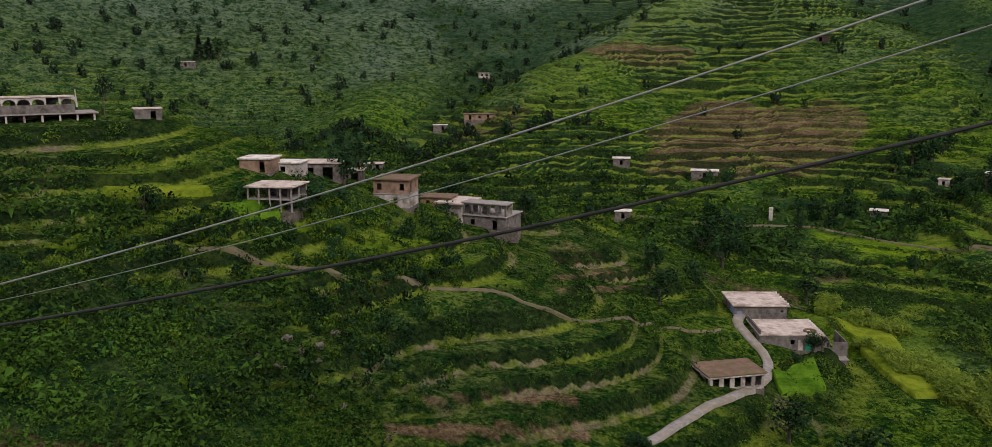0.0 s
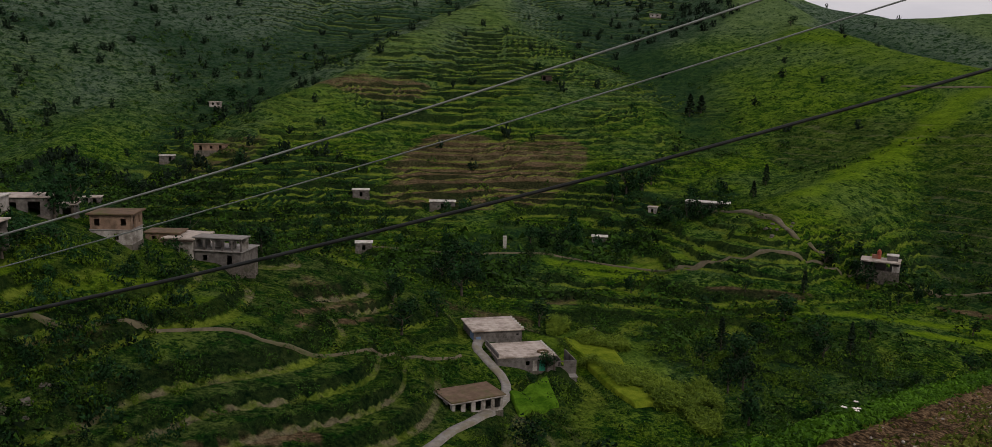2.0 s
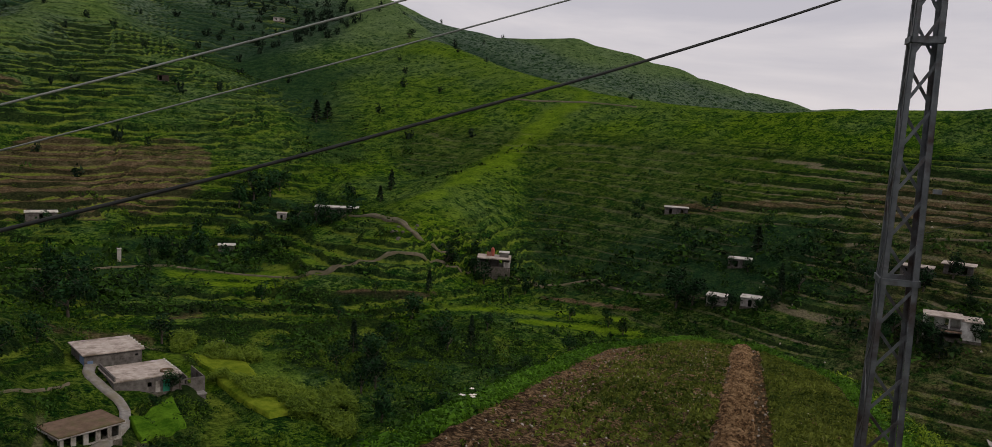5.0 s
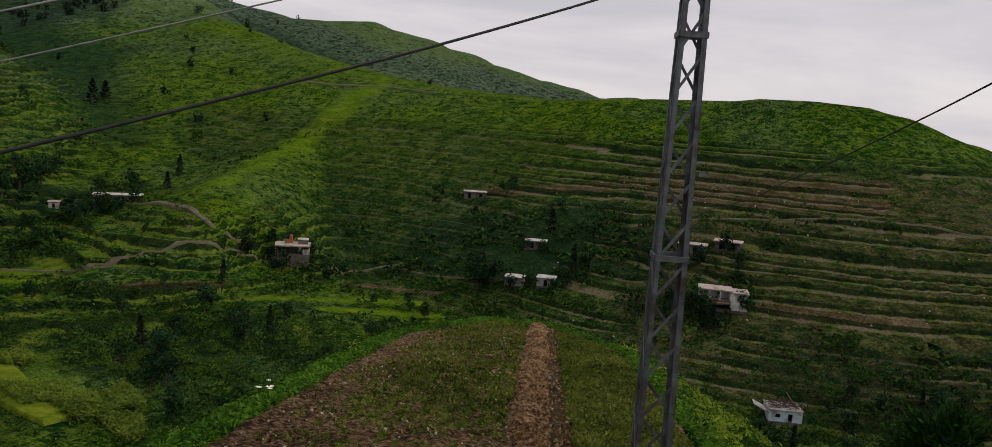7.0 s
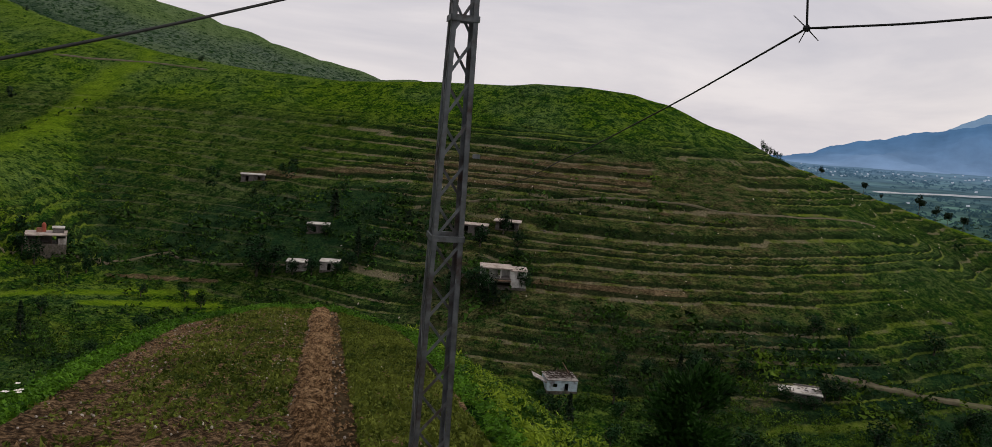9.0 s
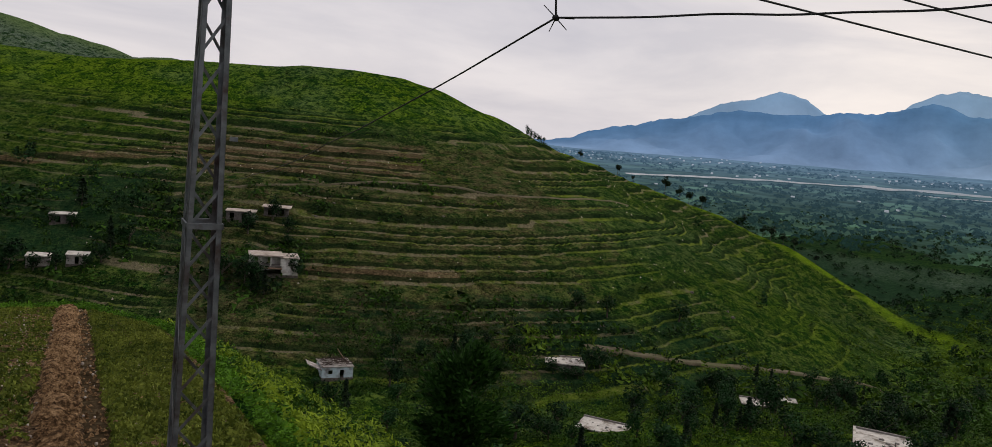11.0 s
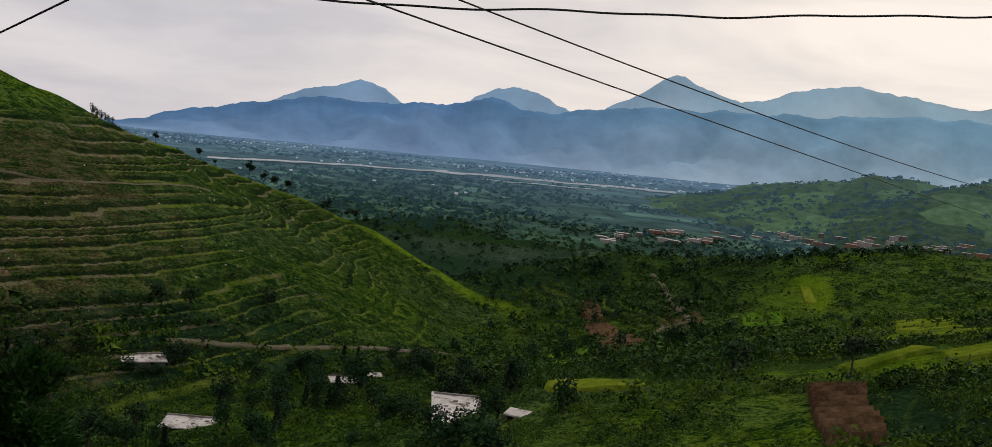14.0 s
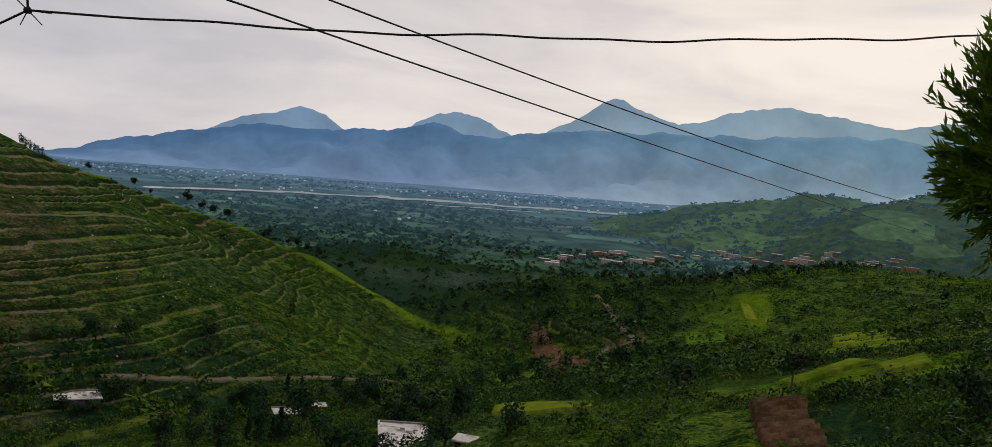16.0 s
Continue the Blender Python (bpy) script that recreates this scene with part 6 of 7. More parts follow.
def build_scrub():
    g = np.random.default_rng(4)
    x, y, r = sector(g, 118000, -42, 152, 70, 540, 0.6)
    z, _, riser, on_nose, _ = land(x, y, masks=True)
    on_nose = on_nose * smooth(np.degrees(np.arctan2(x, y)), 76, 90) * smooth(z, -72, -62)
    wood = patch_weight(x, y, WOOD)
    lush = np.maximum(patch_weight(x, y, LUSH), patch_weight(x, y, SOIL))
    patch = fbm(x, y, 34, 3, 81)
    u, v = field_axes(x, y)
    bare_hill = smooth(z, -26, -5) * (fbm(x, y, 60, 2, 83) < 0.35)
    keep = 0.08 + 0.42 * smooth(patch, -0.1, 0.5) + 0.95 * riser + 0.6 * wood - 0.9 * lush - 0.35 * bare_hill - 0.75 * on_nose
    keep += 0.25 * (z < -48)
    lie = lie_at(x, y)
    keep += (0.55 * smooth(-lie, 0.1, 0.6) - 0.35 * smooth(lie, 0.2, 0.7)) * (np.degrees(np.arctan2(x, y)) < 66)
    bearing, rise = np.degrees(np.arctan2(x, y)), np.degrees(np.arctan2(z, r))
    keep += 0.55 * smooth(bearing, 68, 74) * (1 - smooth(bearing, 106, 114)) * smooth(-rise, 13.2, 14.6) + 0.48 * smooth(bearing, 104, 110) * (r < 430)
    keep += 0.35 * smooth(bearing, 24, 28) * (1 - smooth(bearing, 40, 46)) * smooth(-rise, 14, 15.5)
    shrubs = np.maximum(smooth(-bearing + 3 * patch, 7, 18) * smooth(-rise, 12, 15), 0.7 * smooth(-bearing + 4 * patch, 15, 22) * smooth(-rise, 4.5, 7)) * (r < 230)
    keep += 0.75 * shrubs
    keep -= 0.9 * np.maximum(band_weight(bearing, rise, EARTH_BANDS), band_weight(bearing, rise, CROP_BANDS))
    keep *= 1 - 0.25 * (r < 122)
    keep *= 1.55 - 0.6 * smooth(r, 170, 240) - 0.4 * smooth(r, 300, 380)
    ok = (g.uniform(0, 1, len(x)) < keep * 0.66) & clear_of(x, y, 5.5, HOUSE_SPOTS) & (plot_inside(x, y) > 4)
    for lx, ly in LANE_SPOTS:
        ok &= np.hypot(x - lx, y - ly) > 3.0
    for lx, ly in PLOT_SPOTS:
        ok &= (np.hypot(x - lx, y - ly) > 10.0) | (g.uniform(0, 1, len(x)) < 0.06)
    x, y, z, r = x[ok], y[ok], z[ok], r[ok]
    size = (0.7 + 1.75 * g.uniform(0, 1, len(x)) ** 2.0) * (1 + 0.5 * wood[ok] + 0.45 * shrubs[ok] + 0.25 * (bearing[ok] > 108)) * (1 + 0.6 * (g.uniform(0, 1, len(x)) < 0.10))
    pale = fbm(x, y, 50, 2, 91) + g.uniform(-0.5, 0.5, len(x)) + 0.35 * (x > 60) * (y < 30) + 0.5 * shrubs[ok] * (z < -32) > 0.50
    P = np.stack([x, y, z - 0.12 * size], -1)
    close = r < 122
    near = (r < 215) & ~close
    spread("near_scrub", P[~pale & close], size[~pale & close] * 0.85, close_bush_tpl, SCRUB, "dark leafy bushes on the slope below the plot", "scrub", 5)
    spread("near_pale_scrub", P[pale & close], size[pale & close] * 0.75, close_bush_tpl, SCRUB_PALE, "yellowish green bushes on the slope below the plot", "scrub", 6)
    spread("scrub", P[~pale & near], size[~pale & near], bush_tpl, SCRUB, "dark green bushes and scrub along the terraces", "scrub", 1)
    far = r >= 215
    spread("far_scrub", P[~pale & far], size[~pale & far] * 1.1, far_bush_tpl, SCRUB, "dark green bushes and scrub along the far terraces", "scrub", 3)
    spread("pale_scrub", P[pale & near], size[pale & near] * 0.8, bush_tpl, SCRUB_PALE, "yellowish green bushes and tall weeds on the slopes", "scrub", 2)
    spread("far_pale_scrub", P[pale & far], size[pale & far] * 0.9, far_bush_tpl, SCRUB_PALE, "yellowish green bushes and tall weeds on the slopes", "scrub", 2)


build_scrub()


def tree_prototype(name, kind, seed, label, mat):
    """A tree 1 m tall: tapered trunk with limbs under a crown of leaves."""
    t = new(name)
    tagged(t, label, "tree", "hillside trees")
    rnd = random.Random(seed)
    bm = bmesh.new()
    if kind == "spire":
        rod(bm, (0, 0, -0.05), (0, 0, 0.8), 0.025, 0.006, 6)
        quads = leaf_cloud(seed, 420, 0.085, spire, tri=True) * np.array([0.62, 0.62, 0.48]) + np.array([0, 0, 0.53])
    elif kind == "pine":
        rod(bm, (0, 0, -0.05), (0.01, 0, 0.9), 0.022, 0.006, 6)
        for k in range(7):
            a, z = rnd.uniform(0, 6.28), rnd.uniform(0.45, 0.85)
            rod(bm, (0, 0, z), (0.2 * math.cos(a), 0.2 * math.sin(a), z + 0.05), 0.008, 0.003, 4)
        quads = leaf_cloud(seed, 260, 0.11, crown) * np.array([0.26, 0.26, 0.34]) + np.array([0, 0, 0.68])
    elif kind == "lollipop":
        rod(bm, (0, 0, -0.08), (0, 0, 0.7), 0.020, 0.012, 6)
        for k in range(4):
            a = rnd.uniform(0, 6.28)
            rod(bm, (0, 0, 0.6), (0.15 * math.cos(a), 0.15 * math.sin(a), 0.78), 0.009, 0.004, 4)
        quads = leaf_cloud(seed, 460, 0.17, crown, tri=True) * np.array([0.36, 0.36, 0.34]) + np.array([0, 0, 0.73])
    else:
        rod(bm, (0, 0, -0.06), (0.02, 0.01, 0.4), 0.035, 0.022, 7)
        for k in range(6):
            a, z = rnd.uniform(0, 6.28), rnd.uniform(0.22, 0.42)
            rod(bm, (0.01, 0, z), (0.26 * math.cos(a), 0.26 * math.sin(a), z + rnd.uniform(0.15, 0.35)), 0.015, 0.005, 5)
        quads = leaf_cloud(seed, 420, 0.105, crown, tri=True) * np.array([0.46, 0.46, 0.46]) + np.array([0, 0, 0.56])
    part("trunk", bm, BARK, t)
    c = new("crown", cloud_mesh("crown", quads, mat))
    c.parent = t
    return t


PROTO = {
    "broad": [tree_prototype("broadleaf_tree", "broad", 31 + k, "leafy dark green broadleaf tree on the terraced slope", TREE_LEAF) for k in range(4)],
    "spire": [tree_prototype("cypress_tree", "spire", 41 + k, "narrow dark conifer standing among terraces", PINE_LEAF) for k in range(2)],
    "pine": [tree_prototype("pine_tree", "pine", 51 + k, "dark green pine with bare lower trunk", PINE_LEAF) for k in range(2)],
    "lollipop": [tree_prototype("ridge_tree", "lollipop", 61 + k, "small round-crowned tree on the hill crest", PINE_LEAF) for k in range(2)],
}
USED = set()


def put_tree(kind, x, y, height, wide=1.0, z=None, seed=0):
    rnd = random.Random(int(x * 13 + y * 7 + seed))
    p = rnd.choice(PROTO[kind])
    zz = (ground_at(x, y) if z is None else z) - 0.02 * height
    m = Matrix.Translation((x, y, zz)) @ Matrix.Rotation(rnd.uniform(0, 6.28), 4, "Z") @ Matrix.Diagonal((height * wide, height * wide, height, 1))
    if p.name not in USED:
        USED.add(p.name)
        p.matrix_world = m
        return p
    q = copy_thing(p, Matrix())
    q.matrix_basis = m
    return q


def crest_at(line, az):
    """The point of a crest line at a compass angle."""
    A = [math.degrees(math.atan2(p[0], p[1])) for p in line]
    return [float(np.interp(az, A, [p[k] for p in line])) for k in range(2)]


for az, h in ((93.15, 6.6), (94.1, 5.2), (94.75, 5.2), (95.6, 5.4), (89.95, 4.6), (87.4, 3.8), (98.3, 4.8), (99.6, 4.2), (100.1, 5.0), (100.9, 4.4), (101.6, 4.6), (103.0, 3.6), (91.0, 2.6)):
    x, y = crest_at(NOSE, az)
    put_tree("lollipop", x, y, h * 1.25)
for k, az in enumerate((83.7, 83.95, 84.2, 84.45, 84.7, 84.9)):
    x, y = crest_at(NOSE, az)
    put_tree("broad", x, y, 5.6 - 0.45 * k, 0.75)
for az, el, kind, h, w in ((-26.8, -3.6, "pine", 8, 0.8), (-11.6, -8.1, "broad", 10, 1.0), (-12.6, -8.2, "broad", 8, 1.0), (18.6, 0.6, "broad", 5, 1.8), (27.2, -1.2, "spire", 11, 1.6), (27.9, -1.0, "spire", 9, 1.8), (33.0, 4.5, "broad", 7, 1.4),
                           (23.4, -6.4, "broad", 11, 1.2), (24.4, -6.2, "broad", 11, 1.2), (22.5, -6.8, "broad", 10, 1.2), (25.0, -5.8, "broad", 9, 1.2), (32.2, -5.4, "spire", 8, 1.3), (31.5, -6.2, "spire", 6, 1.4), (51.6, -11.9, "broad", 11, 1.1), (52.6, -11.9, "broad", 10, 1.1),
                           (56.4, -7.8, "spire", 8, 1.5), (66.2, -12.2, "broad", 8, 1.3), (67.0, -12.4, "broad", 7, 1.3), (64.8, -12.0, "broad", 7, 1.3), (133.0, -11.2, "pine", 7.5, 1.2),
                           (47.7, 1.3, "broad", 3.5, 1.4), (-21.2, -0.3, "spire", 13, 1.2), (-20.6, -0.2, "spire", 11, 1.2), (-20.0, 0.0, "broad", 10, 1.4), (-1.8, -9.9, "broad", 6, 1.2), (-0.6, -10.6, "broad", 6, 1.3), (-6.0, -9.6, "broad", 5, 1.2),
                           (35.0, -12.0, "spire", 6, 1.2), (41.5, -11.9, "broad", 6, 1.0), (12.0, -11.9, "broad", 10, 1.2), (13.2, -12.3, "broad", 10, 1.2), (11.3, -12.6, "broad", 9, 1.2), (12.6, -13.4, "broad", 9, 1.2), (18.2, -10.1, "broad", 7, 1.1), (19.4, -10.0, "broad", 6, 1.2), (17.2, -10.0, "broad", 6, 1.2), (53.9, -11.7, "broad", 5, 1.2), (55.1, -11.7, "broad", 6, 1.2), (56.7, -11.6, "broad", 4.5, 1.3), (57.6, -11.2, "broad", 6, 1.2), (55.9, -9.1, "broad", 4.5, 1.3), (54.8, -9.0, "broad", 4, 1.3), (26.2, -7.6, "broad", 5, 1.4), (27.4, -7.6, "broad", 5, 1.4), (28.4, -7.7, "broad", 4, 1.4), (87.2, -16.5, "broad", 4.5, 1.5), (88.1, -16.7, "broad", 3.6, 1.6), (88.9, -16.6, "broad", 3.6, 1.5), (72.0, -18.9, "broad", 3.0, 1.5), (71.2, -18.6, "broad", 2.6, 1.6), (66.6, -12.9, "broad", 3.5, 1.5), (68.2, -12.7, "broad", 3.0, 1.5), (89.4, -16.0, "broad", 6, 1.3), (90.3, -15.7, "broad", 6, 1.3), (110.3, -17.9, "broad", 5, 1.2), (107.6, -19.4, "broad", 3.0, 1.5), (108.9, -19.3, "broad", 3.0, 1.5), (111.2, -17.6, "broad", 5.5, 1.1), (-8.0, -9.9, "broad", 4, 1.2), (-14.6, -9.6, "broad", 4.5, 1.3), (-12.9, -9.8, "broad", 4, 1.4), (-15.4, -10.2, "broad", 3.5, 1.5), (18.6, -18.2, "broad", 4, 1.2), (17.4, -19.2, "broad", 2.5, 1.4)):
    p = meets(az, el)
    put_tree(kind, p.x, p.y, h, w)


# bushes where the lane drops out of sight
for da, de, h in ((0.0, -0.25, 2.6), (-0.7, -0.1, 2.2), (0.5, -0.35, 2.0), (-0.35, 0.25, 1.6)):
    p = meets(LANE[-1][0] + da, LANE[-1][1] + de)
    put_tree("broad", p.x, p.y, h, 1.5)


def build_woods():
    g = np.random.default_rng(12)
    x, y, r = sector(g, 9000, -40, 150, 95, 520, 0.9)
    wood = patch_weight(x, y, WOOD)
    z = land(x, y)
    spots = clear_of(x, y, 8.0, HOUSE_SPOTS)
    hx = np.array(HOUSE_SPOTS)
    near_house = np.min(np.hypot(x[:, None] - hx[None, :, 0], y[:, None] - hx[None, :, 1]), 1) < 16
    low = smooth(-z, 46, 56) * (x > 40) * (1 - land(x, y, masks=True)[3])
    bear, rise = np.degrees(np.arctan2(x, y)), np.degrees(np.arctan2(z, r))
    at_foot = smooth(bear, 66, 72) * (1 - smooth(bear, 112, 117)) * smooth(-rise, 14.2, 15.2)
    keep = 0.12 * wood + (0.10 + 0.22 * (r > 215)) * near_house + 0.15 * low + 0.20 * at_foot + 0.004
    ok = (g.uniform(0, 1, len(x)) < keep) & spots & (plot_inside(x, y) > 14) & (patch_weight(x, y, LUSH) < 0.3) & (patch_weight(x, y, SOIL) < 0.4) & ~((z > -25) & (wood < 0.2) & (x > 200))
    for lx, ly in LANE_SPOTS:
        ok &= np.hypot(x - lx, y - ly) > 6.0
    for lx, ly in PLOT_SPOTS:
        ok &= np.hypot(x - lx, y - ly) > 9.0
    idx = np.where(ok)[0]
    idx = idx[np.argsort(r[idx])]
    rest = idx[215:]
    P = np.stack([x, y, z + 2.4], -1)[rest]
    spread("slope_woods", P, g.uniform(1.8, 3.6, len(P)), [leaf_cloud(480 + s, 130, 0.17, crown, tri=True) for s in range(6)], TREE_LEAF, "dark broadleaf trees among the terraces", "woods", 27, (0.9, 1.3))
    for i in idx[:215]:
        kind = "spire" if g.uniform() < 0.16 else "broad"
        put_tree(kind, float(x[i]), float(y[i]), float(g.uniform(3.6, 7.8)), float(g.uniform(0.9, 1.35)), float(z[i]))
    # tall shrubs low on the near spur
    x, y, r = sector(g, 2600, -42, -5, 92, 210, 0.8)
    z = land(x, y)
    rise, bear = np.degrees(np.arctan2(z, r)), np.degrees(np.arctan2(x, y))
    ok = (rise < -11.5 + 0.25 * (bear + 30)) & (g.uniform(0, 1, len(x)) < 0.15 + 0.75 * smooth(fbm(x, y, 22, 3, 103), -0.2, 0.4)) & (rise > -27)
    P = np.stack([x, y, z + 0.7], -1)[ok]
    half = g.uniform(0, 1, len(P)) < 0.55
    tall = [leaf_cloud(500 + s, 90, 0.16, crown, tri=True) for s in range(6)]
    spread("tall_shrubs", P[half], g.uniform(0.8, 1.9, half.sum()), tall, TREE_LEAF, "dark tall shrubs crowding the foot of the spur", "shrubs", 28, (1.0, 1.6))
    spread("light_shrubs", P[~half], g.uniform(0.7, 1.6, (~half).sum()), tall, SCRUB_PALE, "light green tall shrubs crowding the foot of the spur", "shrubs", 29, (1.0, 1.6))
    # woods farther off, on the high slopes and over the plain's near edge
    x, y, r = sector(g, 26000, -42, 40, 330, 900, 1.0)
    wood = patch_weight(x, y, WOOD)
    ok = g.uniform(0, 1, len(x)) < np.maximum(wood - 0.1, 0) * 0.45 + 0.012
    P = np.stack([x, y, land(x, y) + 1.5], -1)[ok]
    spread("far_woods", P, g.uniform(1.6, 3.4, len(P)), [leaf_cloud(70 + s, 44, 0.3, crown, tri=True) * np.array([1, 1, 1.5]) for s in range(4)], PINE_LEAF, "dark woods on the high far slopes", "woods", 7)
    x, y, r = sector(g, 8500, 92, 152, 430, 1500, 0.4)
    keep = (0.25 + 0.9 * smooth(fbm(x, y, 120, 3, 95), -0.2, 0.4)) * (land(x, y, masks=True)[3] < 0.3)
    ok = (g.uniform(0, 1, len(x)) < keep) & (patch_weight(x, y, SOIL) < 0.4)
    for lx, ly in PLOT_SPOTS:
        ok &= np.hypot(x - lx, y - ly) > 16.0
    z = np.maximum(land(x, y), np.where(r > 1000, -107.0, -200.0))
    P = np.stack([x, y, z + 1.0], -1)[ok]
    spread("valley_woods", P, g.uniform(1.8, 4.2, len(P)), [leaf_cloud(80 + s, 26, 0.36, dome, tri=True) for s in range(4)], TREE_LEAF, "trees and hedges of the valley floor", "woods", 8)


build_woods()


def build_plain_cover():
    """Tree dots and pale houses over the far plain, part of the distance."""
    g = np.random.default_rng(33)
    x, y, r = sector(g, 9000, 84, 150, 1000, 3600, 0.2)
    keep = smooth(fbm(x, y, 260, 3, 97), -0.5, 0.5)
    aa = np.degrees(np.arctan2(x, y))
    rel = np.degrees(np.arctan(plain_z(aa, r) / r))
    ok = (g.uniform(0, 1, len(x)) < keep) & (np.abs(rel - np.interp(aa, (90, 106, 121), (-2.85, -1.98, -1.42))) > 0.22)
    P = np.stack([x, y, np.maximum(plain_z(aa, r) + 1.0, right_hill(x, y))], -1)[ok]
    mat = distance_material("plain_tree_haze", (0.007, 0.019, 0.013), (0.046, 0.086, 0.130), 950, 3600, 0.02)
    x, y, r = sector(g, 6000, 112, 150, 1500, 2360, 0.5)
    hz = right_hill(x, y)
    ok = (g.uniform(0, 1, len(x)) < 0.08 + 0.7 * smooth(fbm(x, y, 110, 3, 96), -0.05, 0.5)) & (hz > -104)
    P = np.concatenate([P, np.stack([x, y, hz - 0.5], -1)[ok]])
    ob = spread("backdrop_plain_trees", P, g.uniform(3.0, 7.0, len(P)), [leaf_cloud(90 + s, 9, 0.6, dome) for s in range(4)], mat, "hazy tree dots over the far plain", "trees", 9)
    x, y, r = sector(g, 640, 86, 141, 1700, 3860, 2.4)
    keep = smooth(fbm(x, y, 420, 2, 98), -0.3, 0.3)
    ok = g.uniform(0, 1, len(x)) < keep
    verts, faces = [], []
    for px, py in zip(x[ok], y[ok]):
        rr_ = math.hypot(px, py)
        w, h = g.uniform(4, 11), g.uniform(2, 4.5)
        z0 = float(plain_z(math.degrees(math.atan2(px, py)), rr_)) + 1.0
        o = len(verts)
        for dz in (0, h):
            for dx, dy in ((-w, -6), (w, -6), (w, 6), (-w, 6)):
                verts.append((px + dx * 0.5, py + dy * 0.5, z0 + dz))
        faces += [(o + 4, o + 5, o + 6, o + 7), (o, o + 1, o + 5, o + 4), (o + 1, o + 2, o + 6, o + 5), (o + 2, o + 3, o + 7, o + 6), (o + 3, o, o + 4, o + 7)]
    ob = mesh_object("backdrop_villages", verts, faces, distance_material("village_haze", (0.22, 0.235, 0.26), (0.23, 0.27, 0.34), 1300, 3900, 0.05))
    tagged(ob, "pale dots of houses over the far plain", "village", kind="stuff")


build_plain_cover()

# maize below the lane houses
g = np.random.default_rng(55)
x, y, r = sector(g, 17000, 18.5, 30.5, 100, 200, 1.0)
el = np.degrees(np.arctan2(land(x, y), r))
a = np.degrees(np.arctan2(x, y))
band = np.abs((el + 17.2) + 0.42 * (a - 22.5)) < 1.25 + 0.3 * np.sin(a * 2.2)
gaps = fbm(x, y, 12, 2, 99) > -0.35
ok = band & gaps & clear_of(x, y, 6.5, HOUSE_SPOTS)
P = np.stack([x, y, land(x, y)], -1)[ok]
spread("maize_field", P, g.uniform(1.3, 2.1, len(P)), [leaf_cloud(120 + s, 9, 0.13, stalk, 2.0, 0.6, tri=True) for s in range(5)], MAIZE_LEAF, "ripening yellow-green maize on the slope", "maize", 12, (0.9, 1.15))
x, y, r = sector(g, 1500, 84, 95, 180, 330, 1.0)
el = np.degrees(np.arctan2(land(x, y), r))
a = np.degrees(np.arctan2(x, y))
ok = np.abs(el + 13.35 - 0.02 * (a - 89)) < 0.32
P = np.stack([x, y, land(x, y)], -1)[ok]
if len(P):
    spread("maize_strip", P, g.uniform(1.2, 1.8, len(P)), [leaf_cloud(130 + s, 9, 0.22, stalk, 1.6, 0.6) for s in range(4)], TREE_LEAF, "dark green strip of maize on a terrace", "maize", 13, (0.9, 1.15))

# ---- the near plot ----
def tilled(name, dark, mid, light):
    """Crumbly tilled earth with clods of several sizes."""
    m = MATS[name] = bpy.data.materials.new(name)
    m.use_nodes = True
    add = nodes_of(m.node_tree)
    pos = add("ShaderNodeNewGeometry").outputs["Position"]
    grain = soft_noise(add, pos, 4.0, 8.0, 0.85)
    lump = add("ShaderNodeTexVoronoi", {"Vector": pos, "Scale": 7.0, "Randomness": 1.0}).outputs["Distance"]
    damp = soft_noise(add, pos, 0.35, 4.0, 0.6)
    f = add("ShaderNodeMath", {0: lump, 1: -0.22, 2: grain}, operation="MULTIPLY_ADD").outputs[0]
    f = add("ShaderNodeMath", {0: damp, 1: 0.25, 2: f}, operation="MULTIPLY_ADD").outputs[0]
    col = ramp_of(add, f, [(0.43, dark), (0.52, mid), (0.62, light)])
    b = add("ShaderNodeBump", {"Height": f, "Strength": 1.0, "Distance": 0.22})
    p = add("ShaderNodeBsdfPrincipled", {"Base Color": col, "Roughness": 0.95, "Normal": b.outputs[0]})
    p.inputs["Specular IOR Level"].default_value = 0.05
    add("ShaderNodeOutputMaterial", {"Surface": p.outputs[0]})
    return m


SOIL_DARK = tilled("tilled_soil", (0.030, 0.018, 0.009), (0.118, 0.074, 0.038), (0.285, 0.190, 0.108))
SOIL_RIDGE = tilled("dry_bank_soil", (0.060, 0.034, 0.016), (0.220, 0.132, 0.066), (0.420, 0.275, 0.150))


def from_field(u, v):
    return u * math.sin(FA) + v * math.cos(FA), u * math.cos(FA) - v * math.sin(FA)


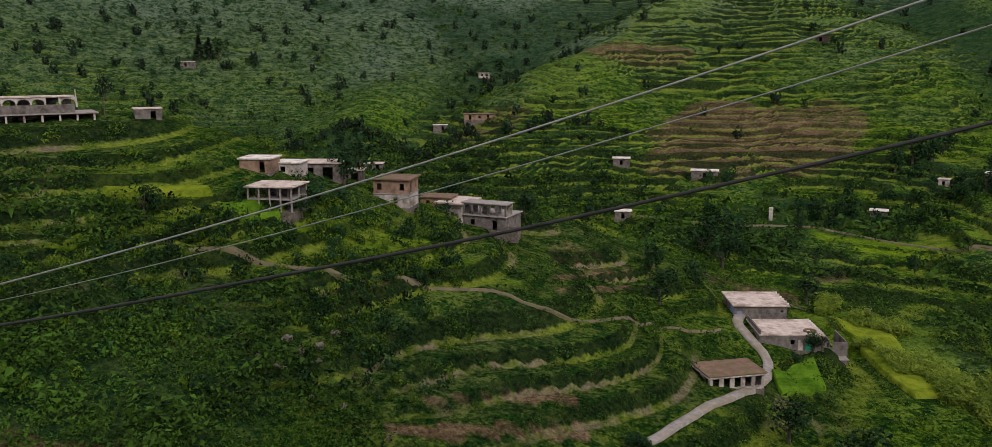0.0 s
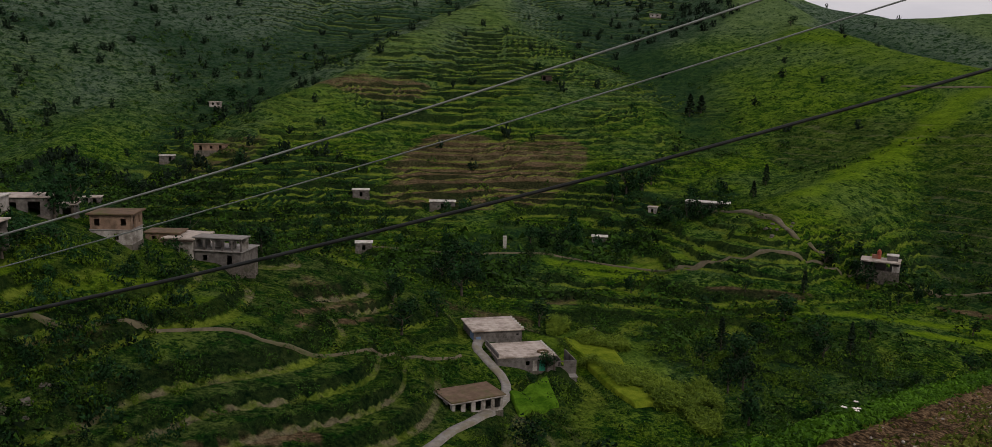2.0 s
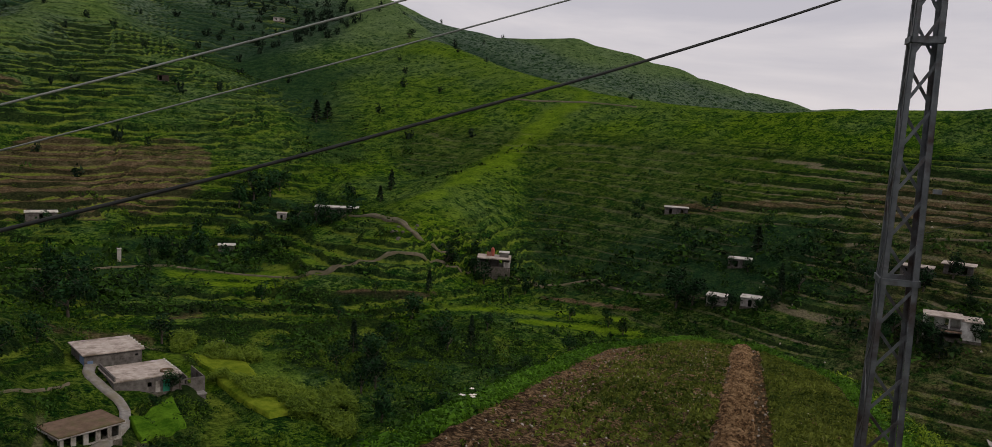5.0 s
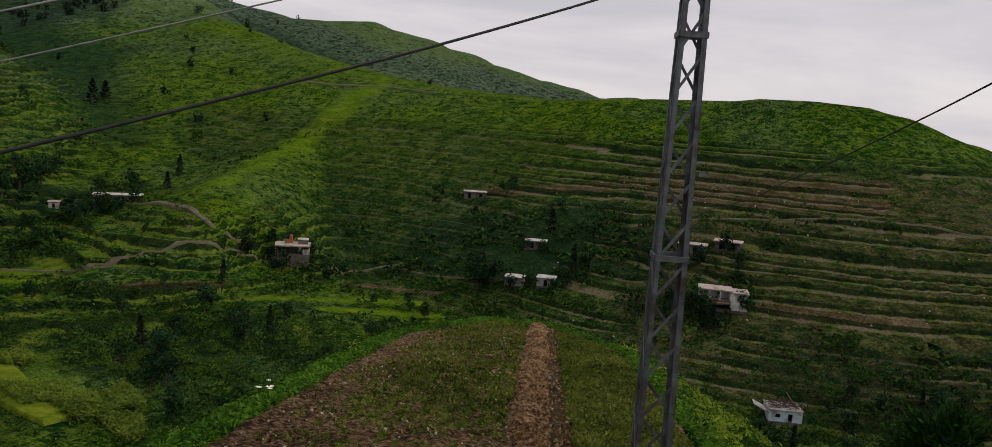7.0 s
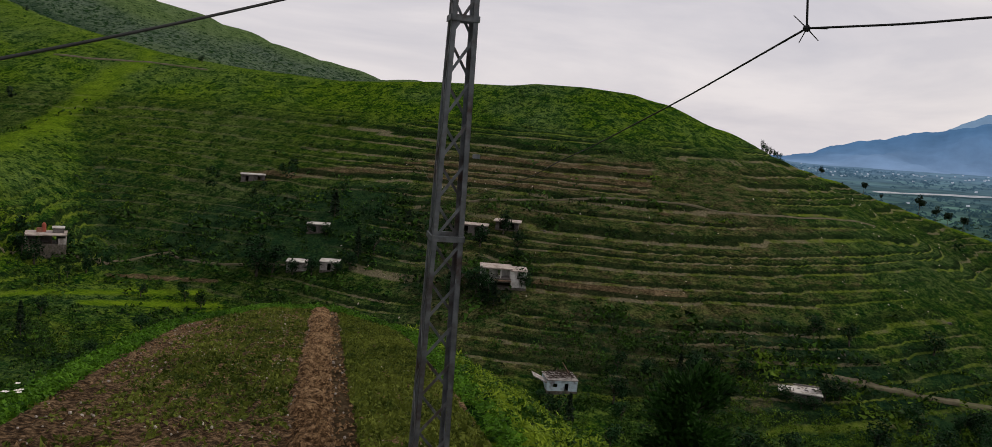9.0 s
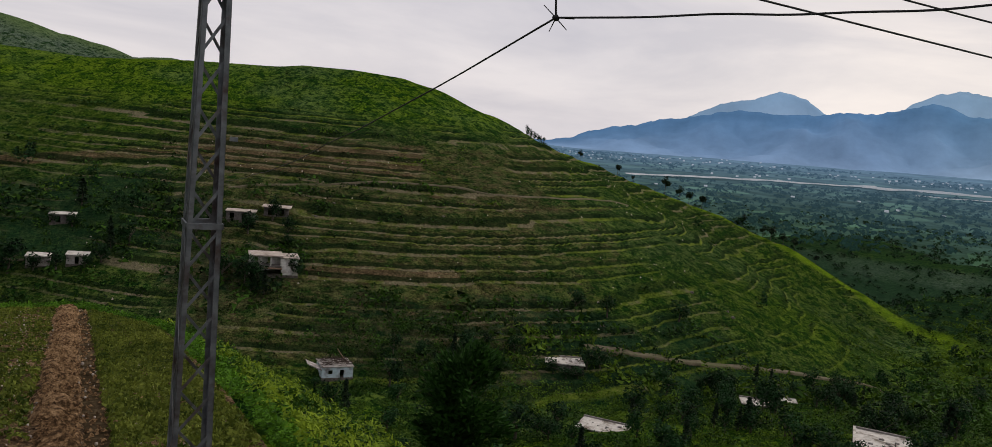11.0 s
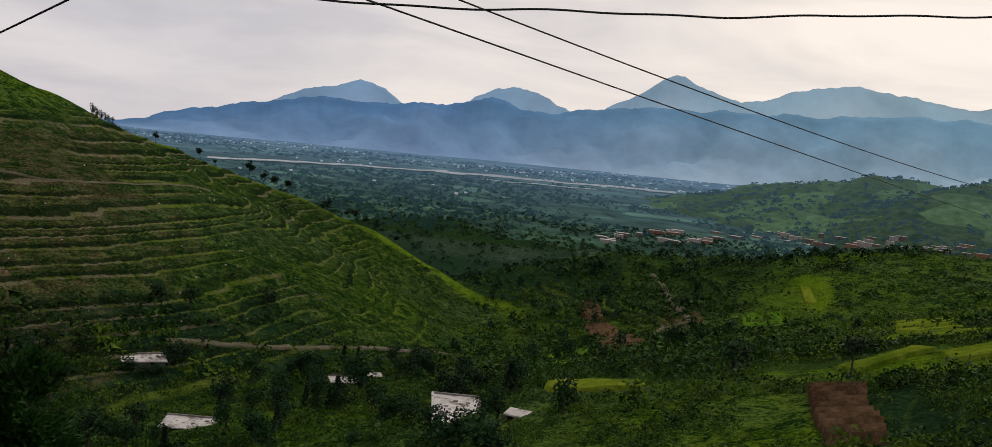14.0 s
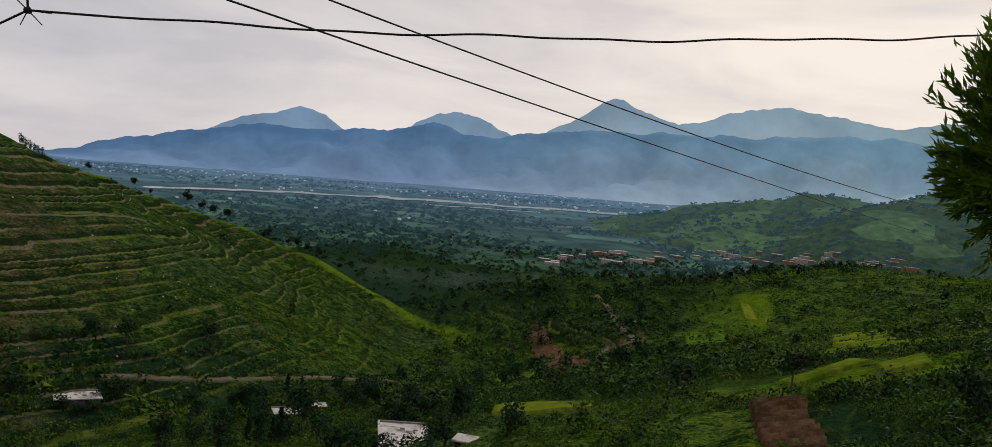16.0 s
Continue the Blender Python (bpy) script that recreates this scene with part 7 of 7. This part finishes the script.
def build_plot():
    us = np.arange(6, 57.5, 0.16)
    vs = np.arange(-6.9, 4.3, 0.11)
    U, V = np.meshgrid(us, vs)
    X, Y = from_field(U, V)
    clods = 0.05 * fbm(X, Y, 0.8, 4, 141) + 0.05 * np.abs(fbm(X, Y, 0.35, 2, 143))
    rows = 0.035 * np.sin(V * 2 * math.pi / 0.55)
    Z = land(X, Y) + 0.05 + clods + rows * (np.abs(V - 0.2) > 0.9)
    Z -= 0.22 * smooth(0.35 - np.abs(V - 0.78), 0, 0.2)
    Z -= 2.5 * smooth(plot_inside(X, Y), -0.05, 0.5)
    ob, _ = grid_mesh("plot_soil", X.T, Y.T, Z.T, SOIL_DARK)
    tagged(ob, "brown tilled soil of a small vegetable plot", "soil", kind="structure")
    vs = np.linspace(-0.62, 0.5, 15)
    U, V = np.meshgrid(np.arange(6, 55.0, 0.12), vs)
    V = V + 0.10 * fbm(U, V * 0, 3.0, 3, 151)
    X, Y = from_field(U, V)
    prof = np.clip(1 - (np.linspace(-1, 1, 15)[:, None]) ** 2, 0, 1) ** 0.6
    Z = land(X, Y) - 0.05 + 0.26 * prof + 0.16 * fbm(X, Y, 0.7, 4, 153) + 0.10 * np.abs(fbm(X, Y, 0.3, 3, 157))
    ob, _ = grid_mesh("soil_bank", X.T, Y.T, Z.T, SOIL_RIDGE)
    tagged(ob, "raised dry earth bank along a furrow", "soil bank", kind="structure")
    g = np.random.default_rng(66)
    # young crop plants
    n = 44000
    u = g.uniform(9, 56, n)
    row = np.round(g.uniform(-6.6, 4.0, n) / 0.42) * 0.42
    v = row + g.normal(0, 0.07, n)
    X, Y = from_field(u, v)
    left = v < -0.75
    right = v > 1.15
    thick = fbm(X, Y, 4.5, 3, 161) * 0.5 + 0.55
    bare = smooth(-v, 4.0, 6.2)
    ok = (plot_inside(X, Y) < -0.25) & ((left & (g.uniform(0, 1, n) < (0.06 + 0.42 * thick) * (1 - 0.95 * bare) * (0.6 + 0.4 * smooth(u, 14, 32)))) | (right & (g.uniform(0, 1, n) < 0.95)))
    P = np.stack([X, Y, land(X, Y) + 0.06], -1)[ok]
    spread("crop_plants", P, g.uniform(0.12, 0.23, len(P)), [leaf_cloud(170 + s, 8, 0.42, dome, tri=True) for s in range(6)], CROP_LEAF, "rows of young green bean plants on tilled soil", "crop", 21)
    # trailing vines along the edges
    n = 2100
    t = g.uniform(0, 1, n)
    u = 12 + 46 * t
    side = g.choice((-1.0, 1.0), n, p=(0.72, 0.28))
    half = 5.6 - 3.9 * smooth(u, 40, 60)
    v = -1.3 + side * (half + np.abs(g.normal(0.0, 0.40, n)) * (0.6 + 0.9 * (np.sin(u * 0.9) > -0.2)))
    X, Y = from_field(u, v)
    tip = g.uniform(0, 1, n) < 0.16
    u2, v2 = 56.3 + g.normal(0, 0.5, n), g.uniform(-5.5, 2.0, n)
    u2 -= 0.11 * (v2 + 1.3) ** 2
    X2, Y2 = from_field(u2, v2)
    X, Y = np.where(tip, X2, X), np.where(tip, Y2, Y)
    P = np.stack([X, Y, land(X, Y) + 0.08], -1)
    spread("vine_edge", P, g.uniform(0.18, 0.46, n), [leaf_cloud(190 + s, 40, 0.19, dome, tri=True) for s in range(6)], VINE_LEAF, "bright green squash vines trailing along the plot edge", "vines", 22, (0.5, 1.0))
    # flowers in the vines
    white = plain("white_petals", (0.75, 0.68, 0.62), (0.85, 0.80, 0.74), 4.0)
    for k in range(6):
        a = math.radians(38.2 + g.normal(0, 0.35))
        r = 23.0 + g.normal(0, 0.5)
        x0, y0 = r * math.sin(a), r * math.cos(a)
        fl = new("flower")
        fl.location = (x0, y0, ground_at(x0, y0) + 0.45 + g.uniform(0, 0.2))
        tagged(fl, "pale open flower among the vine leaves", "flower", "vine flowers")
        for q in range(5):
            bm = bmesh.new()
            aa = q * 1.2566
            c0, s0 = math.cos(aa), math.sin(aa)
            pts = [(0, 0, 0), (0.04 * c0 - 0.025 * s0, 0.04 * s0 + 0.025 * c0, 0.03), (0.085 * c0, 0.085 * s0, 0.03), (0.04 * c0 + 0.025 * s0, 0.04 * s0 - 0.025 * c0, 0.03)]
            bm.faces.new([bm.verts.new(p_) for p_ in pts])
            part("petal", bm, white, fl)
    # weeds and bushes on the banks round the plot
    n = 3000
    u = g.uniform(6, 62, n)
    v = np.where(g.uniform(0, 1, n) < 0.68, 4.4 + 20 * g.uniform(0, 1, n) ** 1.5, -7.2 - 12 * g.uniform(0, 1, n) ** 1.5)
    X, Y = from_field(u, v)
    out = plot_inside(X, Y)
    ok = (out > 0.6) & (np.hypot(X, Y) > 9) & (np.hypot(X - 9.9, Y - 4.84) > 1.2) & ((g.uniform(0, 1, n) < 0.85) | (out > 3))
    P = np.stack([X, Y, land(X, Y) - 0.02], -1)[ok]
    sz = g.uniform(0.3, 0.8, len(P)) * (1 + 0.8 * smooth(out[ok], 4, 14))
    lo = g.uniform(0, 1, len(P)) < np.where(v[ok] < -6, 0.12, 0.68)
    spread("bank_weeds", P[lo], sz[lo] * 0.8, [leaf_cloud(210 + s, 68, 0.12, dome, 1.7, 0.8, tri=True) for s in range(6)], GRASS_LEAF, "yellow-green weeds and tall grass on the bank", "weeds", 23, (0.8, 1.5))
    spread("bank_bushes", P[~lo], sz[~lo], [leaf_cloud(230 + s, 96, 0.13, dome, tri=True) for s in range(6)], leafy("bank_bush_leaves", (0.004, 0.018, 0.003), (0.050, 0.120, 0.012), 2.0, 0.2), "leafy green bushes on the bank below the plot", "bushes", 24)
    # clods of earth over the soil and the bank
    n = 9000
    u, v = g.uniform(8, 55, n), g.uniform(-6.6, 4.0, n)
    v = np.where(g.uniform(0, 1, n) < 0.28, g.normal(-0.05, 0.27, n), v)
    X, Y = from_field(u, v)
    keep = plot_inside(X, Y) < -0.2
    lump = np.array([(1, 0, 0), (0, 1, 0), (-1, 0, 0), (0, -1, 0), (0, 0, 1)], float)
    ring = np.array([(0, 1, 4), (1, 2, 4), (2, 3, 4), (3, 0, 4)])
    q = lump[None] * (g.uniform(0.03, 0.085, keep.sum())[:, None, None] * g.uniform(0.6, 1.4, (keep.sum(), 5, 1)))
    on_bank = 0.20 * (np.abs(v[keep] - 0.0) < 0.45)
    q = q + np.stack([X, Y, land(X, Y) + 0.03], -1)[keep][:, None, :]
    q[..., 2] += on_bank[:, None]
    ob = new("soil_clods", cloud_mesh("soil_clods", q[:, ring].reshape(-1, 3, 3), SOIL_RIDGE))
    tagged(ob, "loose brown clods of earth over the tilled plot", "clods", kind="stuff")
    # stones
    n = 900
    u, v = g.uniform(9, 54, n), g.uniform(-6.4, 3.8, n)
    X, Y = from_field(u, v)
    keep = plot_inside(X, Y) < -0.3
    verts, faces = [], []
    ico = bmesh.new()
    bmesh.ops.create_icosphere(ico, subdivisions=1, radius=1)
    base = np.array([q.co[:] for q in ico.verts])
    tri = [[q.index for q in f.verts] for f in ico.faces]
    ico.free()
    for X0, Y0 in zip(X[keep], Y[keep]):
        s = g.uniform(0.016, 0.038) * (1.6 if g.uniform() < 0.1 else 1)
        q = base * s * g.uniform(0.7, 1.3, 3) + np.array([X0, Y0, ground_at(X0, Y0) + 0.10])
        o = len(verts)
        verts += [tuple(p_) for p_ in q]
        faces += [tuple(o + i for i in f) for f in tri]
    ob = mesh_object("field_stones", verts, faces, plain("field_stone", (0.20, 0.17, 0.14), (0.48, 0.43, 0.38), 6.0))
    tagged(ob, "pale stones strewn over the tilled soil", "stones", kind="stuff")


build_plot()

# ---- near trees ----


def limb_tree(name, x, y, height, spread_r, leaf, count, long, mat, label, seed, low=0.35, lobes=40):
    """A near tree: trunk, limbs and twigs that each carry their own leaves."""
    rnd = random.Random(seed)
    g = np.random.default_rng(seed)
    z0 = ground_at(x, y)
    t = new(name)
    t.location = (x, y, z0)
    tagged(t, label, "tree")
    bm = bmesh.new()
    rod(bm, (0, 0, -0.3), (0.05, 0.02, height * 0.5), 0.028 * height, 0.014 * height, 9)
    rod(bm, (0.05, 0.02, height * 0.5), (0, 0.1, height * 0.92), 0.014 * height, 0.004 * height, 7)
    part("trunk", bm, BARK, t)
    tips = []
    for k in range(lobes):
        a = rnd.uniform(0, 6.28)
        f = rnd.uniform(low, 0.95)
        zc = height * f
        reach = spread_r * math.sin(math.pi * min(0.92, 0.22 + 0.72 * (f - low) / (1 - low))) * rnd.uniform(0.55, 1.0)
        tip = (reach * math.cos(a), reach * math.sin(a), zc + rnd.uniform(0.02, 0.10) * height)
        bm = bmesh.new()
        rod(bm, (0.03, 0.05, zc * 0.82), tip, 0.006 * height, 0.0015 * height, 5)
        part("limb", bm, BARK, t)
        tips.append(tip)
    tips = np.array(tips)
    n = count
    which = g.integers(0, len(tips), n)
    back = g.uniform(0.35, 1.05, n)[:, None]
    root = np.stack([np.full(n, 0.03), np.full(n, 0.05), tips[which, 2] * 0.84], 1)
    c = root + (tips[which] - root) * back + g.normal(0, 0.10 * spread_r, (n, 3))
    d = (tips[which] - root)
    d = d / np.linalg.norm(d, axis=1, keepdims=True) + g.normal(0, 0.45, (n, 3)) + np.array([0, 0, 0.25])
    d /= np.linalg.norm(d, axis=1, keepdims=True)
    b = np.cross(d, g.normal(0, 1, (n, 3)))
    b /= np.linalg.norm(b, axis=1, keepdims=True)
    s = leaf * g.uniform(0.6, 1.25, (n, 1))
    quads = np.stack([c, c + d * s * 0.45 + b * s * long, c + d * s, c + d * s * 0.45 - b * s * long], 1)
    f = new("foliage", cloud_mesh("foliage", quads, mat))
    f.parent = t
    return t


WILLOW = leafy("narrow_leaves", (0.012, 0.034, 0.003), (0.110, 0.205, 0.014), 3.0, 0.3)


def willow(az, r):
    """The tree beside the viewer: a trunk below, and a dense crown of upright twigs set with narrow leaves."""
    a_ = radians(az)
    x, y = r * math.sin(a_), r * math.cos(a_)
    z0 = ground_at(x, y)
    t = new("narrow_leaved_tree")
    t.location = (x, y, z0)
    tagged(t, "near tree with dense narrow willow-like green leaves", "tree")
    mid = 0.42 - z0
    bm = bmesh.new()
    rod(bm, (0, 0, -0.3), (0.03, 0.02, mid - 0.5), 0.11, 0.06, 9)
    rod(bm, (0.03, 0.02, mid - 0.5), (0, 0, mid + 0.4), 0.06, 0.02, 7)
    part("trunk", bm, BARK, t)
    g = np.random.default_rng(17)
    n = 430
    d = g.normal(0, 1, (n, 3))
    d /= np.linalg.norm(d, axis=1, keepdims=True)
    root = d * g.uniform(0.0, 0.55, (n, 1)) * np.array([0.62, 0.62, 0.75])
    tip = d * g.uniform(0.78, 1.06, (n, 1)) * np.array([0.66, 0.66, 0.80])
    tip[:, 2] += g.uniform(0.05, 0.30, n)
    root[:, 2] += mid
    tip[:, 2] += mid
    for k in range(0, n, 9):
        bm = bmesh.new()
        rod(bm, (0.0, 0.0, mid - 0.4 + 0.2 * (k % 4)), root[k], 0.012, 0.008, 5)
        rod(bm, root[k], tip[k], 0.008, 0.002, 5)
        part("limb", bm, BARK, t)
    m = 70
    s_ = g.uniform(0.05, 1.0, (n, m, 1))
    base = root[:, None] + (tip - root)[:, None] * s_ + g.normal(0, 0.012, (n, m, 3))
    way = (tip - root)[:, None] / np.linalg.norm(tip - root, axis=1)[:, None, None] + g.normal(0, 0.42, (n, m, 3)) + np.array([0, 0, 0.15])
    way /= np.linalg.norm(way, axis=2, keepdims=True)
    b_ = np.cross(way, g.normal(0, 1, (n, m, 3)))
    b_ /= np.linalg.norm(b_, axis=2, keepdims=True)
    ln = g.uniform(0.055, 0.11, (n, m, 1))
    quads = np.stack([base, base + way * ln * 0.4 + b_ * ln * 0.11, base + way * ln, base + way * ln * 0.4 - b_ * ln * 0.11], 2).reshape(-1, 4, 3)
    f = new("foliage", cloud_mesh("foliage", quads, WILLOW))
    f.parent = t


willow(143.7, 6.0)
a = radians(81.4)
limb_tree("dark_leafy_tree", 40 * math.sin(a), 40 * math.cos(a), -10.9 - ground_at(40 * math.sin(a), 40 * math.cos(a)), 2.3, 0.34, 15000, 0.17, leafy("drooping_leaves", (0.002, 0.010, 0.002), (0.030, 0.085, 0.012), 1.0, 0.12), "dark green leafy tree below the plot with drooping sprays", 7, 0.25, 46)


def hillside_stones():
    """Pale stones and rubble lying on the worn ledges."""
    g = np.random.default_rng(88)
    x, y, r = sector(g, 5200, 56, 97, 210, 400, 1.0)
    heap = fbm(x, y, 26, 3, 171)
    ok = (g.uniform(0, 1, len(x)) < 0.03 + 0.14 * smooth(heap, 0.15, 0.6)) & (land(x, y, masks=True)[3] > 0.6) & (land(x, y) < -18)
    P = np.stack([x, y, land(x, y)], -1)[ok]
    lump = np.array([(1, 0, -0.3), (0, 1, -0.3), (-1, 0, -0.3), (0, -1, -0.3), (0.2, 0.1, 0.9)], float)
    ring = np.array([(0, 1, 4), (1, 2, 4), (2, 3, 4), (3, 0, 4)])
    q = lump[None] * (g.uniform(0.14, 0.42, len(P))[:, None, None] * g.uniform(0.6, 1.4, (len(P), 5, 1))) + P[:, None, :]
    ob = new("hillside_stones", cloud_mesh("hillside_stones", q[:, ring].reshape(-1, 3, 3), plain("hillside_stone", (0.20, 0.17, 0.14), (0.42, 0.38, 0.33), 2.0)))
    tagged(ob, "pale stones scattered over the worn terraces", "stones", kind="stuff")


hillside_stones()
